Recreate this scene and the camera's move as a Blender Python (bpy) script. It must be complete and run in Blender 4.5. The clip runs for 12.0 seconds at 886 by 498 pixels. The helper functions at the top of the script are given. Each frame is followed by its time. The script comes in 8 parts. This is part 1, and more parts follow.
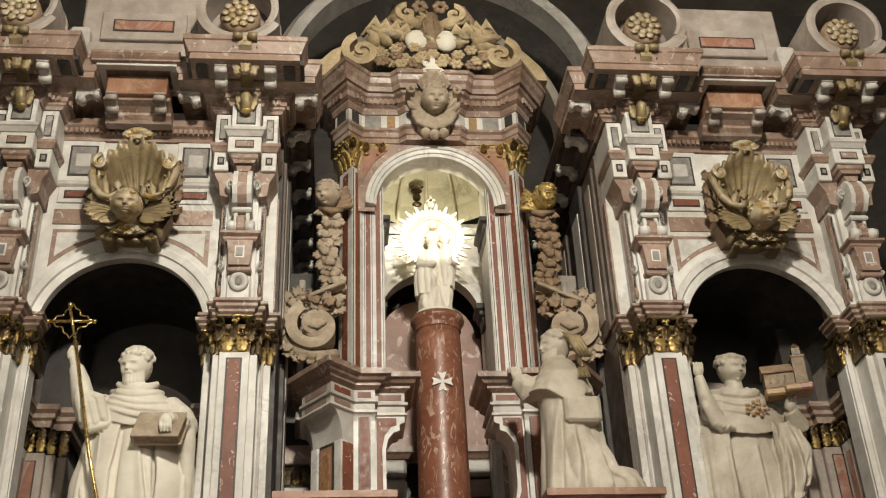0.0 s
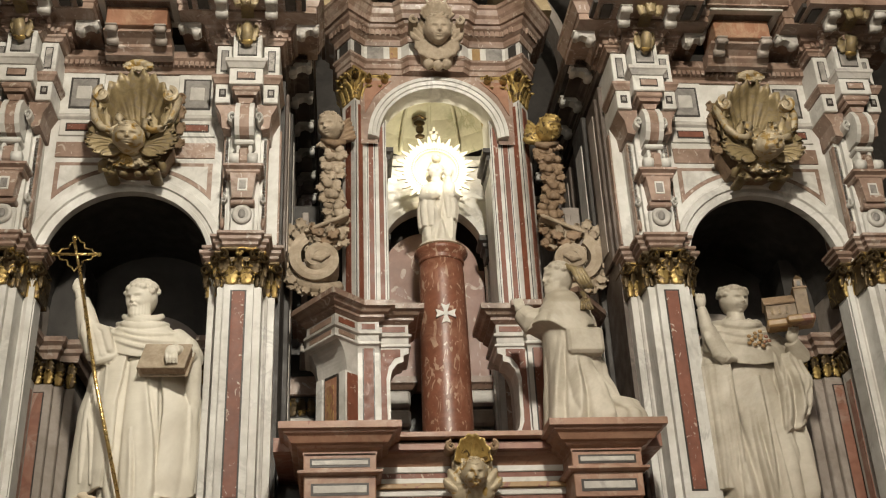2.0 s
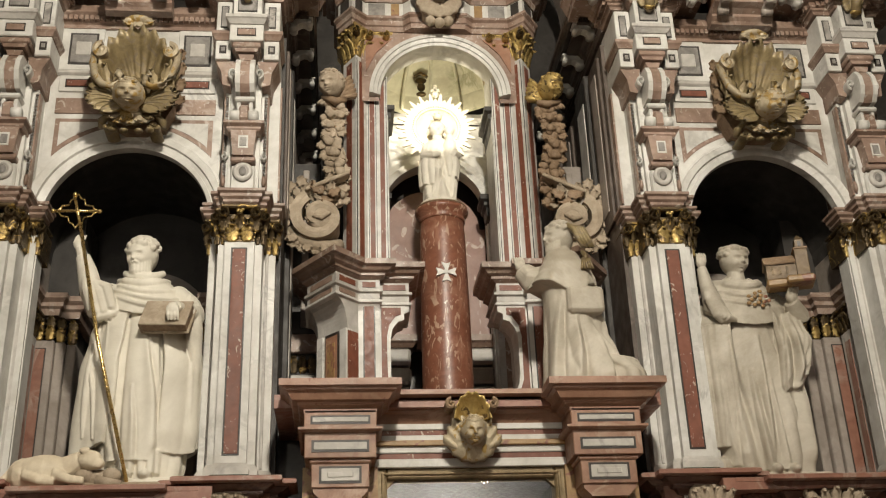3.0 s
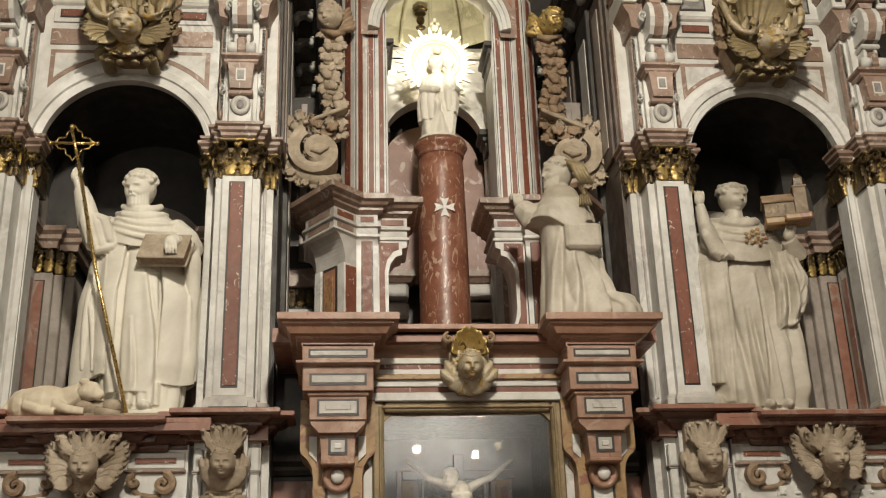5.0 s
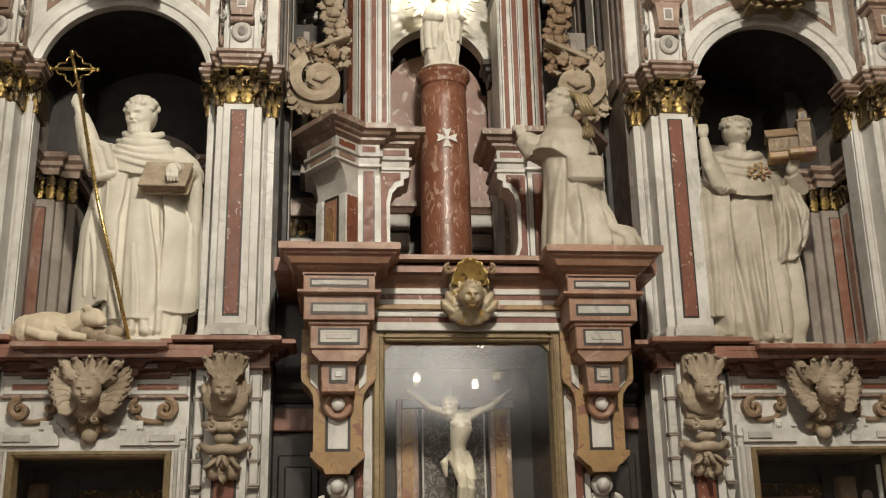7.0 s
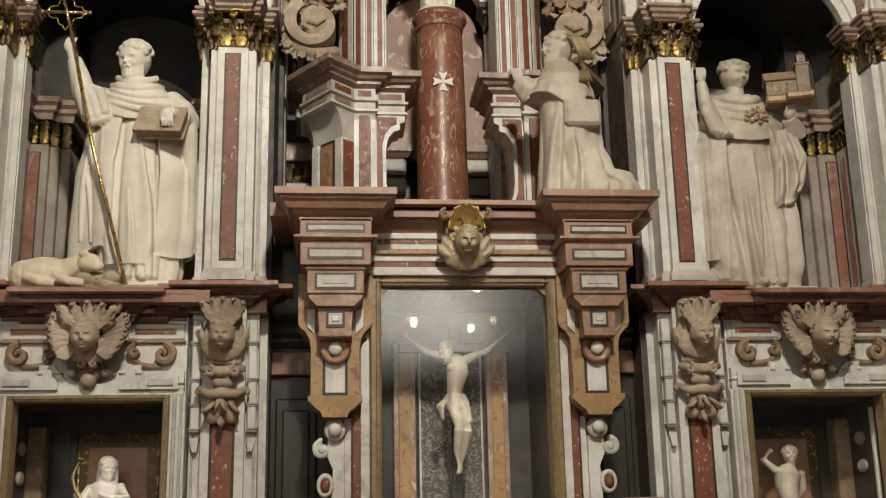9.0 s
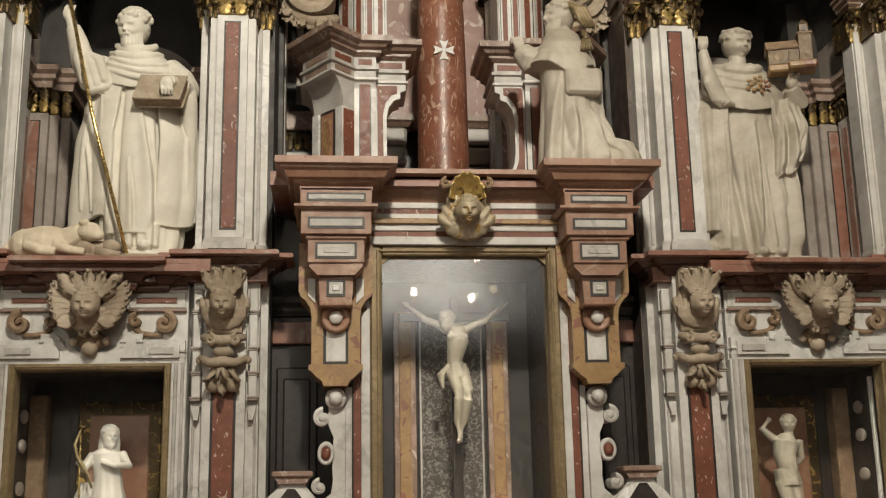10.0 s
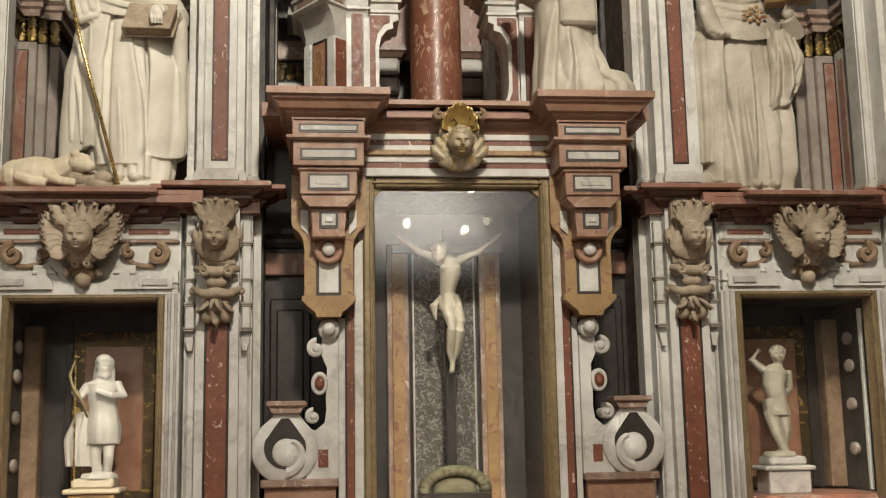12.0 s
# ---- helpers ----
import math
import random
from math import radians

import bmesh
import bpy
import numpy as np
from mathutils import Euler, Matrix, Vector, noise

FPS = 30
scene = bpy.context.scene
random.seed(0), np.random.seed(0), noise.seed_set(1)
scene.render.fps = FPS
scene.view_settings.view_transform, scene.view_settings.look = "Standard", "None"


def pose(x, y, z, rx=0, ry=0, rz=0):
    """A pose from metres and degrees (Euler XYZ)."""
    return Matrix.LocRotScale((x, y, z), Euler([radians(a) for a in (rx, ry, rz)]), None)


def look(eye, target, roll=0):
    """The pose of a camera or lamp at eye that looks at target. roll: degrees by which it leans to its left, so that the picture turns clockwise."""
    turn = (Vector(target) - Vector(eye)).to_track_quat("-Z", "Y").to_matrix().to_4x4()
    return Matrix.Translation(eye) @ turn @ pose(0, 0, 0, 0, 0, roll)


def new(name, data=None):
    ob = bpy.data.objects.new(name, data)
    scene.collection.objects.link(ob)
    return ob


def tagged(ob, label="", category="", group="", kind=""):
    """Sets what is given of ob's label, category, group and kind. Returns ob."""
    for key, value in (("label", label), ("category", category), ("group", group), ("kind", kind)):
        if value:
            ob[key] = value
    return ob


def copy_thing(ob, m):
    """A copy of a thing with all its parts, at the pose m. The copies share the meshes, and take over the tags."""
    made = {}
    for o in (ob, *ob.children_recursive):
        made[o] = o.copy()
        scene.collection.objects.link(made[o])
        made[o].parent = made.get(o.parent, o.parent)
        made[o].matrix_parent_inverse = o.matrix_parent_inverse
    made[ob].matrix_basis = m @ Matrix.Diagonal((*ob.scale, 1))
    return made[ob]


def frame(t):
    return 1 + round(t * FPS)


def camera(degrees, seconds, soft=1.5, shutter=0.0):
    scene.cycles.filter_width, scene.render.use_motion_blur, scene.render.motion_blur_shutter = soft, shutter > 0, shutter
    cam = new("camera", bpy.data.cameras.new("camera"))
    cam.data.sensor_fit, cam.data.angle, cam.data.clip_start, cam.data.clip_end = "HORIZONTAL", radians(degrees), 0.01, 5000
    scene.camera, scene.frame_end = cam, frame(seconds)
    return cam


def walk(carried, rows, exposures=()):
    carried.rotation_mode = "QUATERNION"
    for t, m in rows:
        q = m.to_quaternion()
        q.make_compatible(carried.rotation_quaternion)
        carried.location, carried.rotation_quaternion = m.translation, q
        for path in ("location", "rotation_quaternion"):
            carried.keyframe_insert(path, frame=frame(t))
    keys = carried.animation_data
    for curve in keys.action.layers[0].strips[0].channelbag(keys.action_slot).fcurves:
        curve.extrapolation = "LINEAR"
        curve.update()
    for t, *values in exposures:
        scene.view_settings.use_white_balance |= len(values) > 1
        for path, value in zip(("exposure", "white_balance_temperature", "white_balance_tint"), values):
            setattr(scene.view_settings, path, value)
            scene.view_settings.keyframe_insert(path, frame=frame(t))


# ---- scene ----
# The camera: a hand-held phone in the nave that tilts down over a marble altarpiece.
cam = camera(43.8, 12.0, 1.15)
EYE = (-1.08, -9.0, 1.6)
ROWS = [
    (0.0, 119.873, 2.270, -5.113), (0.5, 118.817, 2.316, -5.120), (1.0, 117.870, 2.188, -5.106),
    (1.5, 117.278, 2.234, -5.046), (2.0, 116.366, 2.292, -4.907), (2.5, 115.117, 2.118, -4.926),
    (3.0, 114.209, 2.018, -4.992), (5.0, 110.845, 1.639, -5.254), (5.5, 109.700, 1.450, -5.312),
    (6.0, 108.802, 1.348, -5.368), (6.5, 108.029, 1.179, -5.437), (7.0, 107.248, 1.029, -5.384),
    (9.0, 104.377, 1.158, -5.543), (9.5, 103.660, 1.267, -5.624), (10.0, 102.786, 1.074, -5.537),
    (10.5, 101.943, 1.188, -5.518), (11.0, 101.362, 1.382, -5.489), (11.5, 100.313, 1.216, -5.681),
    (12.0, 99.233, 1.049, -5.924),
]
walk(cam, [(t, pose(*EYE, rx, ry, rz)) for t, rx, ry, rz in ROWS],
     ((0.0, -0.15), (3.0, -0.18), (6.5, -0.20), (9.0, -0.27), (10.5, -0.14), (12.0, -0.07)))

# ---- light: floodlight high in the nave, spot on the sunburst, added fills ----
world = bpy.data.worlds.new("dim_interior")
scene.world = world
world.use_nodes = True
world.node_tree.nodes["Background"].inputs[0].default_value = (1.0, 0.85, 0.7, 1)
world.node_tree.nodes["Background"].inputs[1].default_value = 0.003


def lamp(name, eye, target, power, size, color, kind="AREA", cone=60, blend=0.5):
    data = bpy.data.lights.new(name, kind)
    data.energy, data.color = power, color
    if kind == "AREA":
        data.shape, data.size = "DISK", size
    else:
        data.shadow_soft_size, data.spot_size, data.spot_blend = size, radians(cone), blend
    ob = new(name, data)
    ob.matrix_world = look(eye, target)
    return ob


lamp("nave_floodlight", (-0.2, -9.8, 9.7), (0.4, 0, 7.4), 1345, 0.7, (1.0, 0.925, 0.78))
# Added fill from low on the left, to lift the lower left parts.
lamp("nave_floodlight_low", (-4.2, -9.6, 5.0), (-2.0, 0, 3.2), 105, 0.6, (1.0, 0.925, 0.78))
lamp("sunburst_spot", (0.4, -7.5, 6.6), (0.0, 1.5, 7.86), 5400, 0.04, (1.0, 0.93, 0.76), "SPOT", 5.9, 0.3)
lamp("dome_lamp", (0.0, 1.95, 7.5), (0.0, 1.7, 9.3), 70, 0.06, (1.0, 0.9, 0.66), "SPOT", 120, 0.6)
# Two added lamps brighten the unseen rear wall that the case glass mirrors.
lamp("choir_uplight", (0.8, -20.0, 7.2), (0.8, -22.2, 10.0), 1850, 0.5, (0.95, 0.97, 1.0))
lamp("choir_uplight", (2.4, -20.0, 7.2), (2.4, -22.2, 10.0), 1850, 0.5, (0.95, 0.97, 1.0))


# ---- materials ----
def nodes_of(name):
    m = bpy.data.materials.new(name)
    m.use_nodes = True
    t = m.node_tree
    return m, t, t.nodes["Principled BSDF"]


def link(t, a, b):
    t.links.new(a, b)


def ramp(t, fac, stops):
    r = t.nodes.new("ShaderNodeValToRGB")
    r.color_ramp.elements[0].position, r.color_ramp.elements[0].color = stops[0][0], (*stops[0][1], 1)
    r.color_ramp.elements[1].position, r.color_ramp.elements[1].color = stops[-1][0], (*stops[-1][1], 1)
    for p, c in stops[1:-1]:
        e = r.color_ramp.elements.new(p)
        e.color = (*c, 1)
    link(t, fac, r.inputs[0])
    return r.outputs[0]


def noise_node(t, vec, scale, detail=5, rough=0.55, dist=0.0):
    n = t.nodes.new("ShaderNodeTexNoise")
    n.inputs["Scale"].default_value, n.inputs["Detail"].default_value = scale, detail
    n.inputs["Roughness"].default_value, n.inputs["Distortion"].default_value = rough, dist
    link(t, vec, n.inputs["Vector"])
    return n.outputs["Fac"]


def mix(t, kind, fac, a, b):
    n = t.nodes.new("ShaderNodeMix")
    n.data_type, n.blend_type = "RGBA", kind
    for sock, v in ((n.inputs[0], fac), (n.inputs[6], a), (n.inputs[7], b)):
        if isinstance(v, (int, float)):
            sock.default_value = v
        elif isinstance(v, tuple):
            sock.default_value = (*v, 1)
        else:
            link(t, v, sock)
    return n.outputs[2]


def stone(name, low, high, vein=None, blotch=None, scale=5.0, rough=0.4, bump=0.15, vein_scale=2.2,
          blotch_at=0.62, stain=0.25, metal=0.0, fine=60.0, blotch_scale=9.0, tall=1.0):
    """Marble or carved stone: cloudy grain, veins, blotches and dirt, at two scales."""
    m, t, b = nodes_of(name)
    geo = t.nodes.new("ShaderNodeNewGeometry")
    vec = geo.outputs["Position"]
    col = ramp(t, noise_node(t, vec, scale, 6, 0.6, 0.8), [(0.3, low), (0.7, high)])
    if blotch:
        st = t.nodes.new("ShaderNodeVectorMath")
        st.operation = "MULTIPLY"
        st.inputs[1].default_value = (1, 1, 1 / tall)
        link(t, vec, st.inputs[0])
        mask = ramp(t, noise_node(t, st.outputs[0], blotch_scale, 3, 0.5, 1.6), [(blotch_at, (0, 0, 0)), (blotch_at + 0.05, (1, 1, 1))])
        col = mix(t, "MIX", mask, col, blotch)
    if vein:
        mask = ramp(t, noise_node(t, vec, vein_scale, 6, 0.6, 1.2), [(0.44, (0, 0, 0)), (0.5, (0.8, 0.8, 0.8)), (0.56, (0, 0, 0))])
        mask = mix(t, "MULTIPLY", 1.0, mask, ramp(t, noise_node(t, vec, vein_scale * 0.8, 3, 0.5, 0.5), [(0.47, (0, 0, 0)), (0.62, (1, 1, 1))]))
        col = mix(t, "MIX", mask, col, vein)
    if stain:
        d = ramp(t, noise_node(t, vec, 1.3, 7, 0.7, 0.4), [(0.35, (1 - stain, 1 - stain * 1.08, 1 - stain * 1.2)), (0.62, (1, 1, 1))])
        col = mix(t, "MULTIPLY", 1.0, col, d)
    link(t, col, b.inputs["Base Color"])
    b.inputs["Metallic"].default_value = metal
    r = ramp(t, noise_node(t, vec, scale * 2.3, 4), [(0.3, (rough * 0.75,) * 3), (0.7, (min(1, rough * 1.3),) * 3)])
    link(t, r, b.inputs["Roughness"])
    bp = t.nodes.new("ShaderNodeBump")
    bp.inputs["Strength"].default_value, bp.inputs["Distance"].default_value = bump, 0.01
    link(t, noise_node(t, vec, fine, 5, 0.6), bp.inputs["Height"])
    link(t, bp.outputs[0], b.inputs["Normal"])
    return m


WHITE = stone("white_marble", (0.57, 0.555, 0.52), (0.73, 0.715, 0.68), vein=(0.44, 0.425, 0.40), scale=3.5, rough=0.42, stain=0.28)
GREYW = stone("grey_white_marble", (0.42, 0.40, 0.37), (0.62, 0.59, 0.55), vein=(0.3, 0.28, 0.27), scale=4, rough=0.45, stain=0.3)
# Grey marble darkened in colour for the weaker light in niches, apse and attic.
GREYP = stone("dimmed_grey_pink_marble", (0.30, 0.258, 0.228), (0.44, 0.388, 0.345), vein=(0.44, 0.38, 0.34), scale=4, rough=0.5, stain=0.35)
HEADGOLD = stone("pale_worn_gilding", (0.36, 0.295, 0.20), (0.57, 0.485, 0.345), blotch=(0.38, 0.25, 0.08), scale=10, rough=0.5, metal=0.2, bump=0.3, blotch_at=0.55, stain=0.4)
CREST = stone("golden_tan_stucco", (0.40, 0.31, 0.18), (0.60, 0.48, 0.30), scale=12, rough=0.7, bump=0.35, stain=0.4)
IVORY = stone("aged_ivory", (0.33, 0.295, 0.23), (0.45, 0.41, 0.33), scale=8, rough=0.5, stain=0.3)
GREY = stone("grey_marble_inlay", (0.16, 0.15, 0.14), (0.34, 0.32, 0.30), vein=(0.5, 0.46, 0.42), scale=9, rough=0.35)
RED = stone("red_brocatelle", (0.15, 0.048, 0.026), (0.235, 0.08, 0.045), blotch=(0.52, 0.41, 0.33), scale=7, rough=0.5, blotch_at=0.645, blotch_scale=19, tall=1.6)
COLRED = stone("red_column_marble", (0.19, 0.072, 0.042), (0.29, 0.115, 0.07), blotch=(0.50, 0.34, 0.25), vein=(0.36, 0.18, 0.12), scale=9, rough=0.38, blotch_at=0.575, blotch_scale=14, bump=0.05, tall=2.4)
PINK = stone("rose_marble", (0.24, 0.155, 0.118), (0.40, 0.285, 0.225), vein=(0.50, 0.41, 0.35), blotch=(0.55, 0.47, 0.41), scale=5, rough=0.42, blotch_at=0.615, stain=0.48)
ROSSO = stone("rosso_ledge_marble", (0.23, 0.098, 0.066), (0.36, 0.18, 0.128), vein=(0.46, 0.35, 0.29), scale=6, rough=0.4)
ORANGE = stone("tan_orange_marble", (0.27, 0.14, 0.09), (0.39, 0.225, 0.15), vein=(0.5, 0.36, 0.27), blotch=(0.25, 0.11, 0.07), scale=7, rough=0.42, blotch_at=0.66, stain=0.35)
RUST = stone("rust_red_marble", (0.26, 0.12, 0.07), (0.38, 0.20, 0.125), vein=(0.45, 0.3, 0.2), scale=6, rough=0.4, stain=0.35)
OCHRE = stone("ochre_alabaster", (0.28, 0.17, 0.07), (0.42, 0.27, 0.12), vein=(0.24, 0.12, 0.07), blotch=(0.25, 0.11, 0.07), scale=6, rough=0.42, blotch_at=0.57, blotch_scale=6)
# Dark inlay stone; the same near-black stands for shade in hollows and cases.
DARK = stone("dark_slate_and_shade", (0.022, 0.017, 0.014), (0.05, 0.04, 0.034), scale=10, rough=0.4)
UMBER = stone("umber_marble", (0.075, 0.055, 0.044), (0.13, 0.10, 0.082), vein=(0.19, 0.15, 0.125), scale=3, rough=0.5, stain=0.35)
# Near-black grey: shade put into recesses and soffits, also some dark inlays.
SHADE = stone("shade_and_inlay_grey", (0.028, 0.024, 0.021), (0.055, 0.048, 0.042), vein=(0.075, 0.066, 0.058), scale=3, rough=0.55)
LIME = stone("carved_limestone", (0.37, 0.30, 0.22), (0.54, 0.445, 0.34), scale=12, rough=0.75, bump=0.35, stain=0.45)
BROWN = stone("brown_stucco_carving", (0.23, 0.15, 0.09), (0.38, 0.27, 0.175), scale=14, rough=0.65, bump=0.35, stain=0.45)
STATUE = stone("cream_statue_marble", (0.69, 0.645, 0.55), (0.78, 0.735, 0.64), scale=2.5, rough=0.55, bump=0.08, stain=0.2)
STATUE2 = stone("weathered_statue_marble", (0.46, 0.415, 0.34), (0.60, 0.55, 0.465), scale=3, rough=0.6, bump=0.12, stain=0.35)
PARIAN = stone("white_carrara_statuette", (0.50, 0.475, 0.42), (0.62, 0.595, 0.54), scale=4, rough=0.5, bump=0.05, stain=0.12)
GOLD = stone("aged_gilding", (0.36, 0.24, 0.075), (0.62, 0.46, 0.18), blotch=(0.15, 0.10, 0.05), scale=10, rough=0.42, metal=0.6, bump=0.3, blotch_at=0.56, stain=0.45)
DULLGOLD = stone("worn_gilded_wood", (0.20, 0.15, 0.075), (0.42, 0.33, 0.175), blotch=(0.30, 0.24, 0.16), scale=9, rough=0.48, metal=0.25, bump=0.35, blotch_at=0.55, stain=0.45)
BRONZE = stone("dark_bronze_gilding", (0.05, 0.035, 0.02), (0.16, 0.11, 0.05), blotch=(0.45, 0.30, 0.09), scale=14, rough=0.42, metal=0.6, bump=0.4, blotch_at=0.6)
BRASS = stone("polished_brass", (0.55, 0.38, 0.14), (0.78, 0.58, 0.26), scale=12, rough=0.28, metal=0.9, bump=0.05, stain=0.2)
FRAMEGOLD = stone("olive_gilt_frame", (0.20, 0.145, 0.075), (0.34, 0.255, 0.14), scale=14, rough=0.45, metal=0.25, bump=0.15, stain=0.3)
CREAMDOME = stone("cream_painted_vault", (0.66, 0.64, 0.48), (0.80, 0.78, 0.62), vein=(0.42, 0.42, 0.26), scale=4, rough=0.6, stain=0.3)
STONEDARK = stone("nave_plaster", (0.13, 0.115, 0.095), (0.20, 0.18, 0.15), scale=1.5, rough=0.8, stain=0.3)
TILE = stone("nave_floor_marble", (0.14, 0.11, 0.09), (0.30, 0.25, 0.21), scale=2, rough=0.35)
LAMB = stone("cream_lamb_marble", (0.62, 0.52, 0.38), (0.76, 0.67, 0.52), scale=9, rough=0.55, bump=0.2, stain=0.2)
MODELWOOD = stone("gilded_model", (0.085, 0.055, 0.028), (0.17, 0.115, 0.06), scale=12, rough=0.5, metal=0.2)
PALEGOLD = stone("sunburst_gilding", (0.82, 0.75, 0.56), (0.90, 0.84, 0.66), scale=8, rough=0.45, metal=0.1, bump=0.08, stain=0.05)
LEDGEDARK = stone("dark_red_moulding", (0.075, 0.032, 0.022), (0.15, 0.07, 0.05), vein=(0.26, 0.16, 0.12), scale=8, rough=0.45)
CLOTH = stone("damask_cloth", (0.07, 0.06, 0.052), (0.11, 0.1, 0.09), blotch=(0.24, 0.225, 0.2), scale=10, rough=0.8, blotch_at=0.52, blotch_scale=22, stain=0.2)
PINKPANEL = stone("mottled_rose_panel", (0.27, 0.155, 0.125), (0.37, 0.22, 0.18), blotch=(0.52, 0.41, 0.35), scale=4, rough=0.45, blotch_at=0.60, blotch_scale=7, tall=1.5)

GLASS, tg, bg = nodes_of("case_glass")
bg.inputs["Transmission Weight"].default_value = 1.0
bg.inputs["Roughness"].default_value = 0.02
bg.inputs["IOR"].default_value = 1.5
dust = ramp(tg, noise_node(tg, tg.nodes.new("ShaderNodeNewGeometry").outputs["Position"], 3, 6), [(0.35, (0.93, 0.94, 0.94)), (0.7, (1, 1, 1))])
link(tg, dust, bg.inputs["Base Color"])
BULB, tb, bb = nodes_of("lit_bulb")
bb.inputs["Base Color"].default_value = (1, 0.9, 0.75, 1)
bb.inputs["Emission Color"].default_value = (1.0, 0.86, 0.62, 1)
bb.inputs["Emission Strength"].default_value = 120.0

DIMBULB, tb, bb = nodes_of("faint_bulb")
bb.inputs["Base Color"].default_value = (1, 0.9, 0.75, 1)
bb.inputs["Emission Color"].default_value = (1.0, 0.86, 0.62, 1)
bb.inputs["Emission Strength"].default_value = 6.0


# ---- mesh builders ----
def box(x0, x1, y0, y1, z0, z1, bevel=0.006, bm=None):
    b = bmesh.new()
    bmesh.ops.create_cube(b, size=1)
    for v in b.verts:
        v.co = Vector((x0 + (v.co.x + 0.5) * (x1 - x0), y0 + (v.co.y + 0.5) * (y1 - y0), z0 + (v.co.z + 0.5) * (z1 - z0)))
    k = min(bevel, 0.3 * min(abs(x1 - x0), abs(y1 - y0), abs(z1 - z0)))
    if k > 0.0015:
        bmesh.ops.bevel(b, geom=b.edges[:], offset=k, segments=1, affect="EDGES")
    return b if bm is None else join(bm, b)


def join(a, b):
    """Adds b's mesh to a."""
    at = {v: a.verts.new(v.co) for v in b.verts}
    for f in b.faces:
        try:
            nf = a.faces.new([at[v] for v in f.verts])
            nf.smooth = f.smooth
        except ValueError:
            pass
    b.free()
    return a


def joined(*many):
    a = many[0]
    for b in many[1:]:
        join(a, b)
    return a


def moved(b, m):
    bmesh.ops.transform(b, matrix=m, verts=b.verts)
    return b


def loops(rings, close=True, cap=True, smooth=False):
    """Skins a row of rings of the same count."""
    b = bmesh.new()
    vs = [[b.verts.new(p) for p in ring] for ring in rings]
    n = len(rings[0])
    for r0, r1 in zip(vs, vs[1:]):
        for i in range(n if close else n - 1):
            j = (i + 1) % n
            f = b.faces.new((r0[i], r0[j], r1[j], r1[i]))
            f.smooth = smooth
    if cap:
        b.faces.new(vs[0][::-1])
        b.faces.new(vs[-1])
    return b


def moulding(path, profile):
    """Sweeps a closed profile of (out, z) along a plan path; out points to the right of the way."""
    pts = [Vector(p) for p in path]
    rings = []
    for i, p in enumerate(pts):
        ns = []
        for a, c in ((i - 1, i), (i, i + 1)):
            if 0 <= a and c < len(pts):
                d = (pts[c] - pts[a]).normalized()
                ns.append(Vector((d.y, -d.x)))
        m = ns[0] if len(ns) == 1 else (ns[0] + ns[1]) / max(0.35, 1 + ns[0].dot(ns[1]))
        rings.append([(p.x + m.x * o, p.y + m.y * o, z) for o, z in profile])
    return loops(rings)


def prism(poly, axis, a, b_):
    """Extrudes a polygon: axis y takes (x, z), axis z takes (x, y), axis x takes (y, z)."""
    put = {"y": lambda u, w, k: (u, k, w), "z": lambda u, w, k: (u, w, k), "x": lambda u, w, k: (k, u, w)}[axis]
    return loops([[put(u, w, a) for u, w in poly], [put(u, w, b_) for u, w in poly]])


def lathe(profile, seg=32, x=0.0, y=0.0, smooth=True):
    return loops([[(x + r * math.cos(2 * math.pi * i / seg), y + r * math.sin(2 * math.pi * i / seg), z) for i in range(seg)] for r, z in profile], smooth=smooth)


def arc_sweep(cx, cz, profile, a0=0.0, a1=180.0, n=36, smooth=False):
    """Sweeps a closed profile of (radius, y) round an arch in the facade's plane."""
    rings = []
    for i in range(n + 1):
        a = radians(a0 + (a1 - a0) * i / n)
        rings.append([(cx + r * math.cos(a), y, cz + r * math.sin(a)) for r, y in profile])
    return loops(rings, smooth=smooth)


def tube(points, radii, seg=8, flat=1.0):
    """A tube with its own radius at each point."""
    pts = [Vector(p) for p in points]
    if isinstance(radii, (int, float)):
        radii = [radii] * len(pts)
    rings, up = [], Vector((0.31, 0.17, 0.93)).normalized()
    for i, p in enumerate(pts):
        d = (pts[min(i + 1, len(pts) - 1)] - pts[max(i - 1, 0)]).normalized()
        u = d.cross(up).normalized() if abs(d.dot(up)) < 0.98 else d.cross(Vector((1, 0, 0))).normalized()
        w = d.cross(u)
        rings.append([p + radii[i] * (u * math.cos(2 * math.pi * k / seg) + w * flat * math.sin(2 * math.pi * k / seg)) for k in range(seg)])
    return loops(rings, smooth=True)


def ball(x, y, z, rx, ry=None, rz=None, u=14, v=9):
    b = bmesh.new()
    bmesh.ops.create_uvsphere(b, u_segments=u, v_segments=v, radius=1)
    for f in b.faces:
        f.smooth = True
    ry, rz = ry or rx, rz or rx
    for q in b.verts:
        q.co = Vector((x + q.co.x * rx, y + q.co.y * ry, z + q.co.z * rz))
    return b


def spiral(cx, cz, r0, r1, turns, y0, y1, width, start=0.0, way=1, n=40):
    """A flat scroll band in the facade's plane, from radius r0 in to r1, between depths y0 and y1."""
    rings = []
    for i in range(n + 1):
        k = i / n
        a = start + way * turns * 2 * math.pi * k
        r = r0 + (r1 - r0) * k
        w = width * (1 - 0.45 * k)
        c, s = math.cos(a), math.sin(a)
        rings.append([(cx + q * c, y, cz + q * s) for q, y in ((r - w, y1), (r - w, y0), (r - w / 2, y0 - 0.012), (r, y0), (r, y1))])
    return loops(rings)


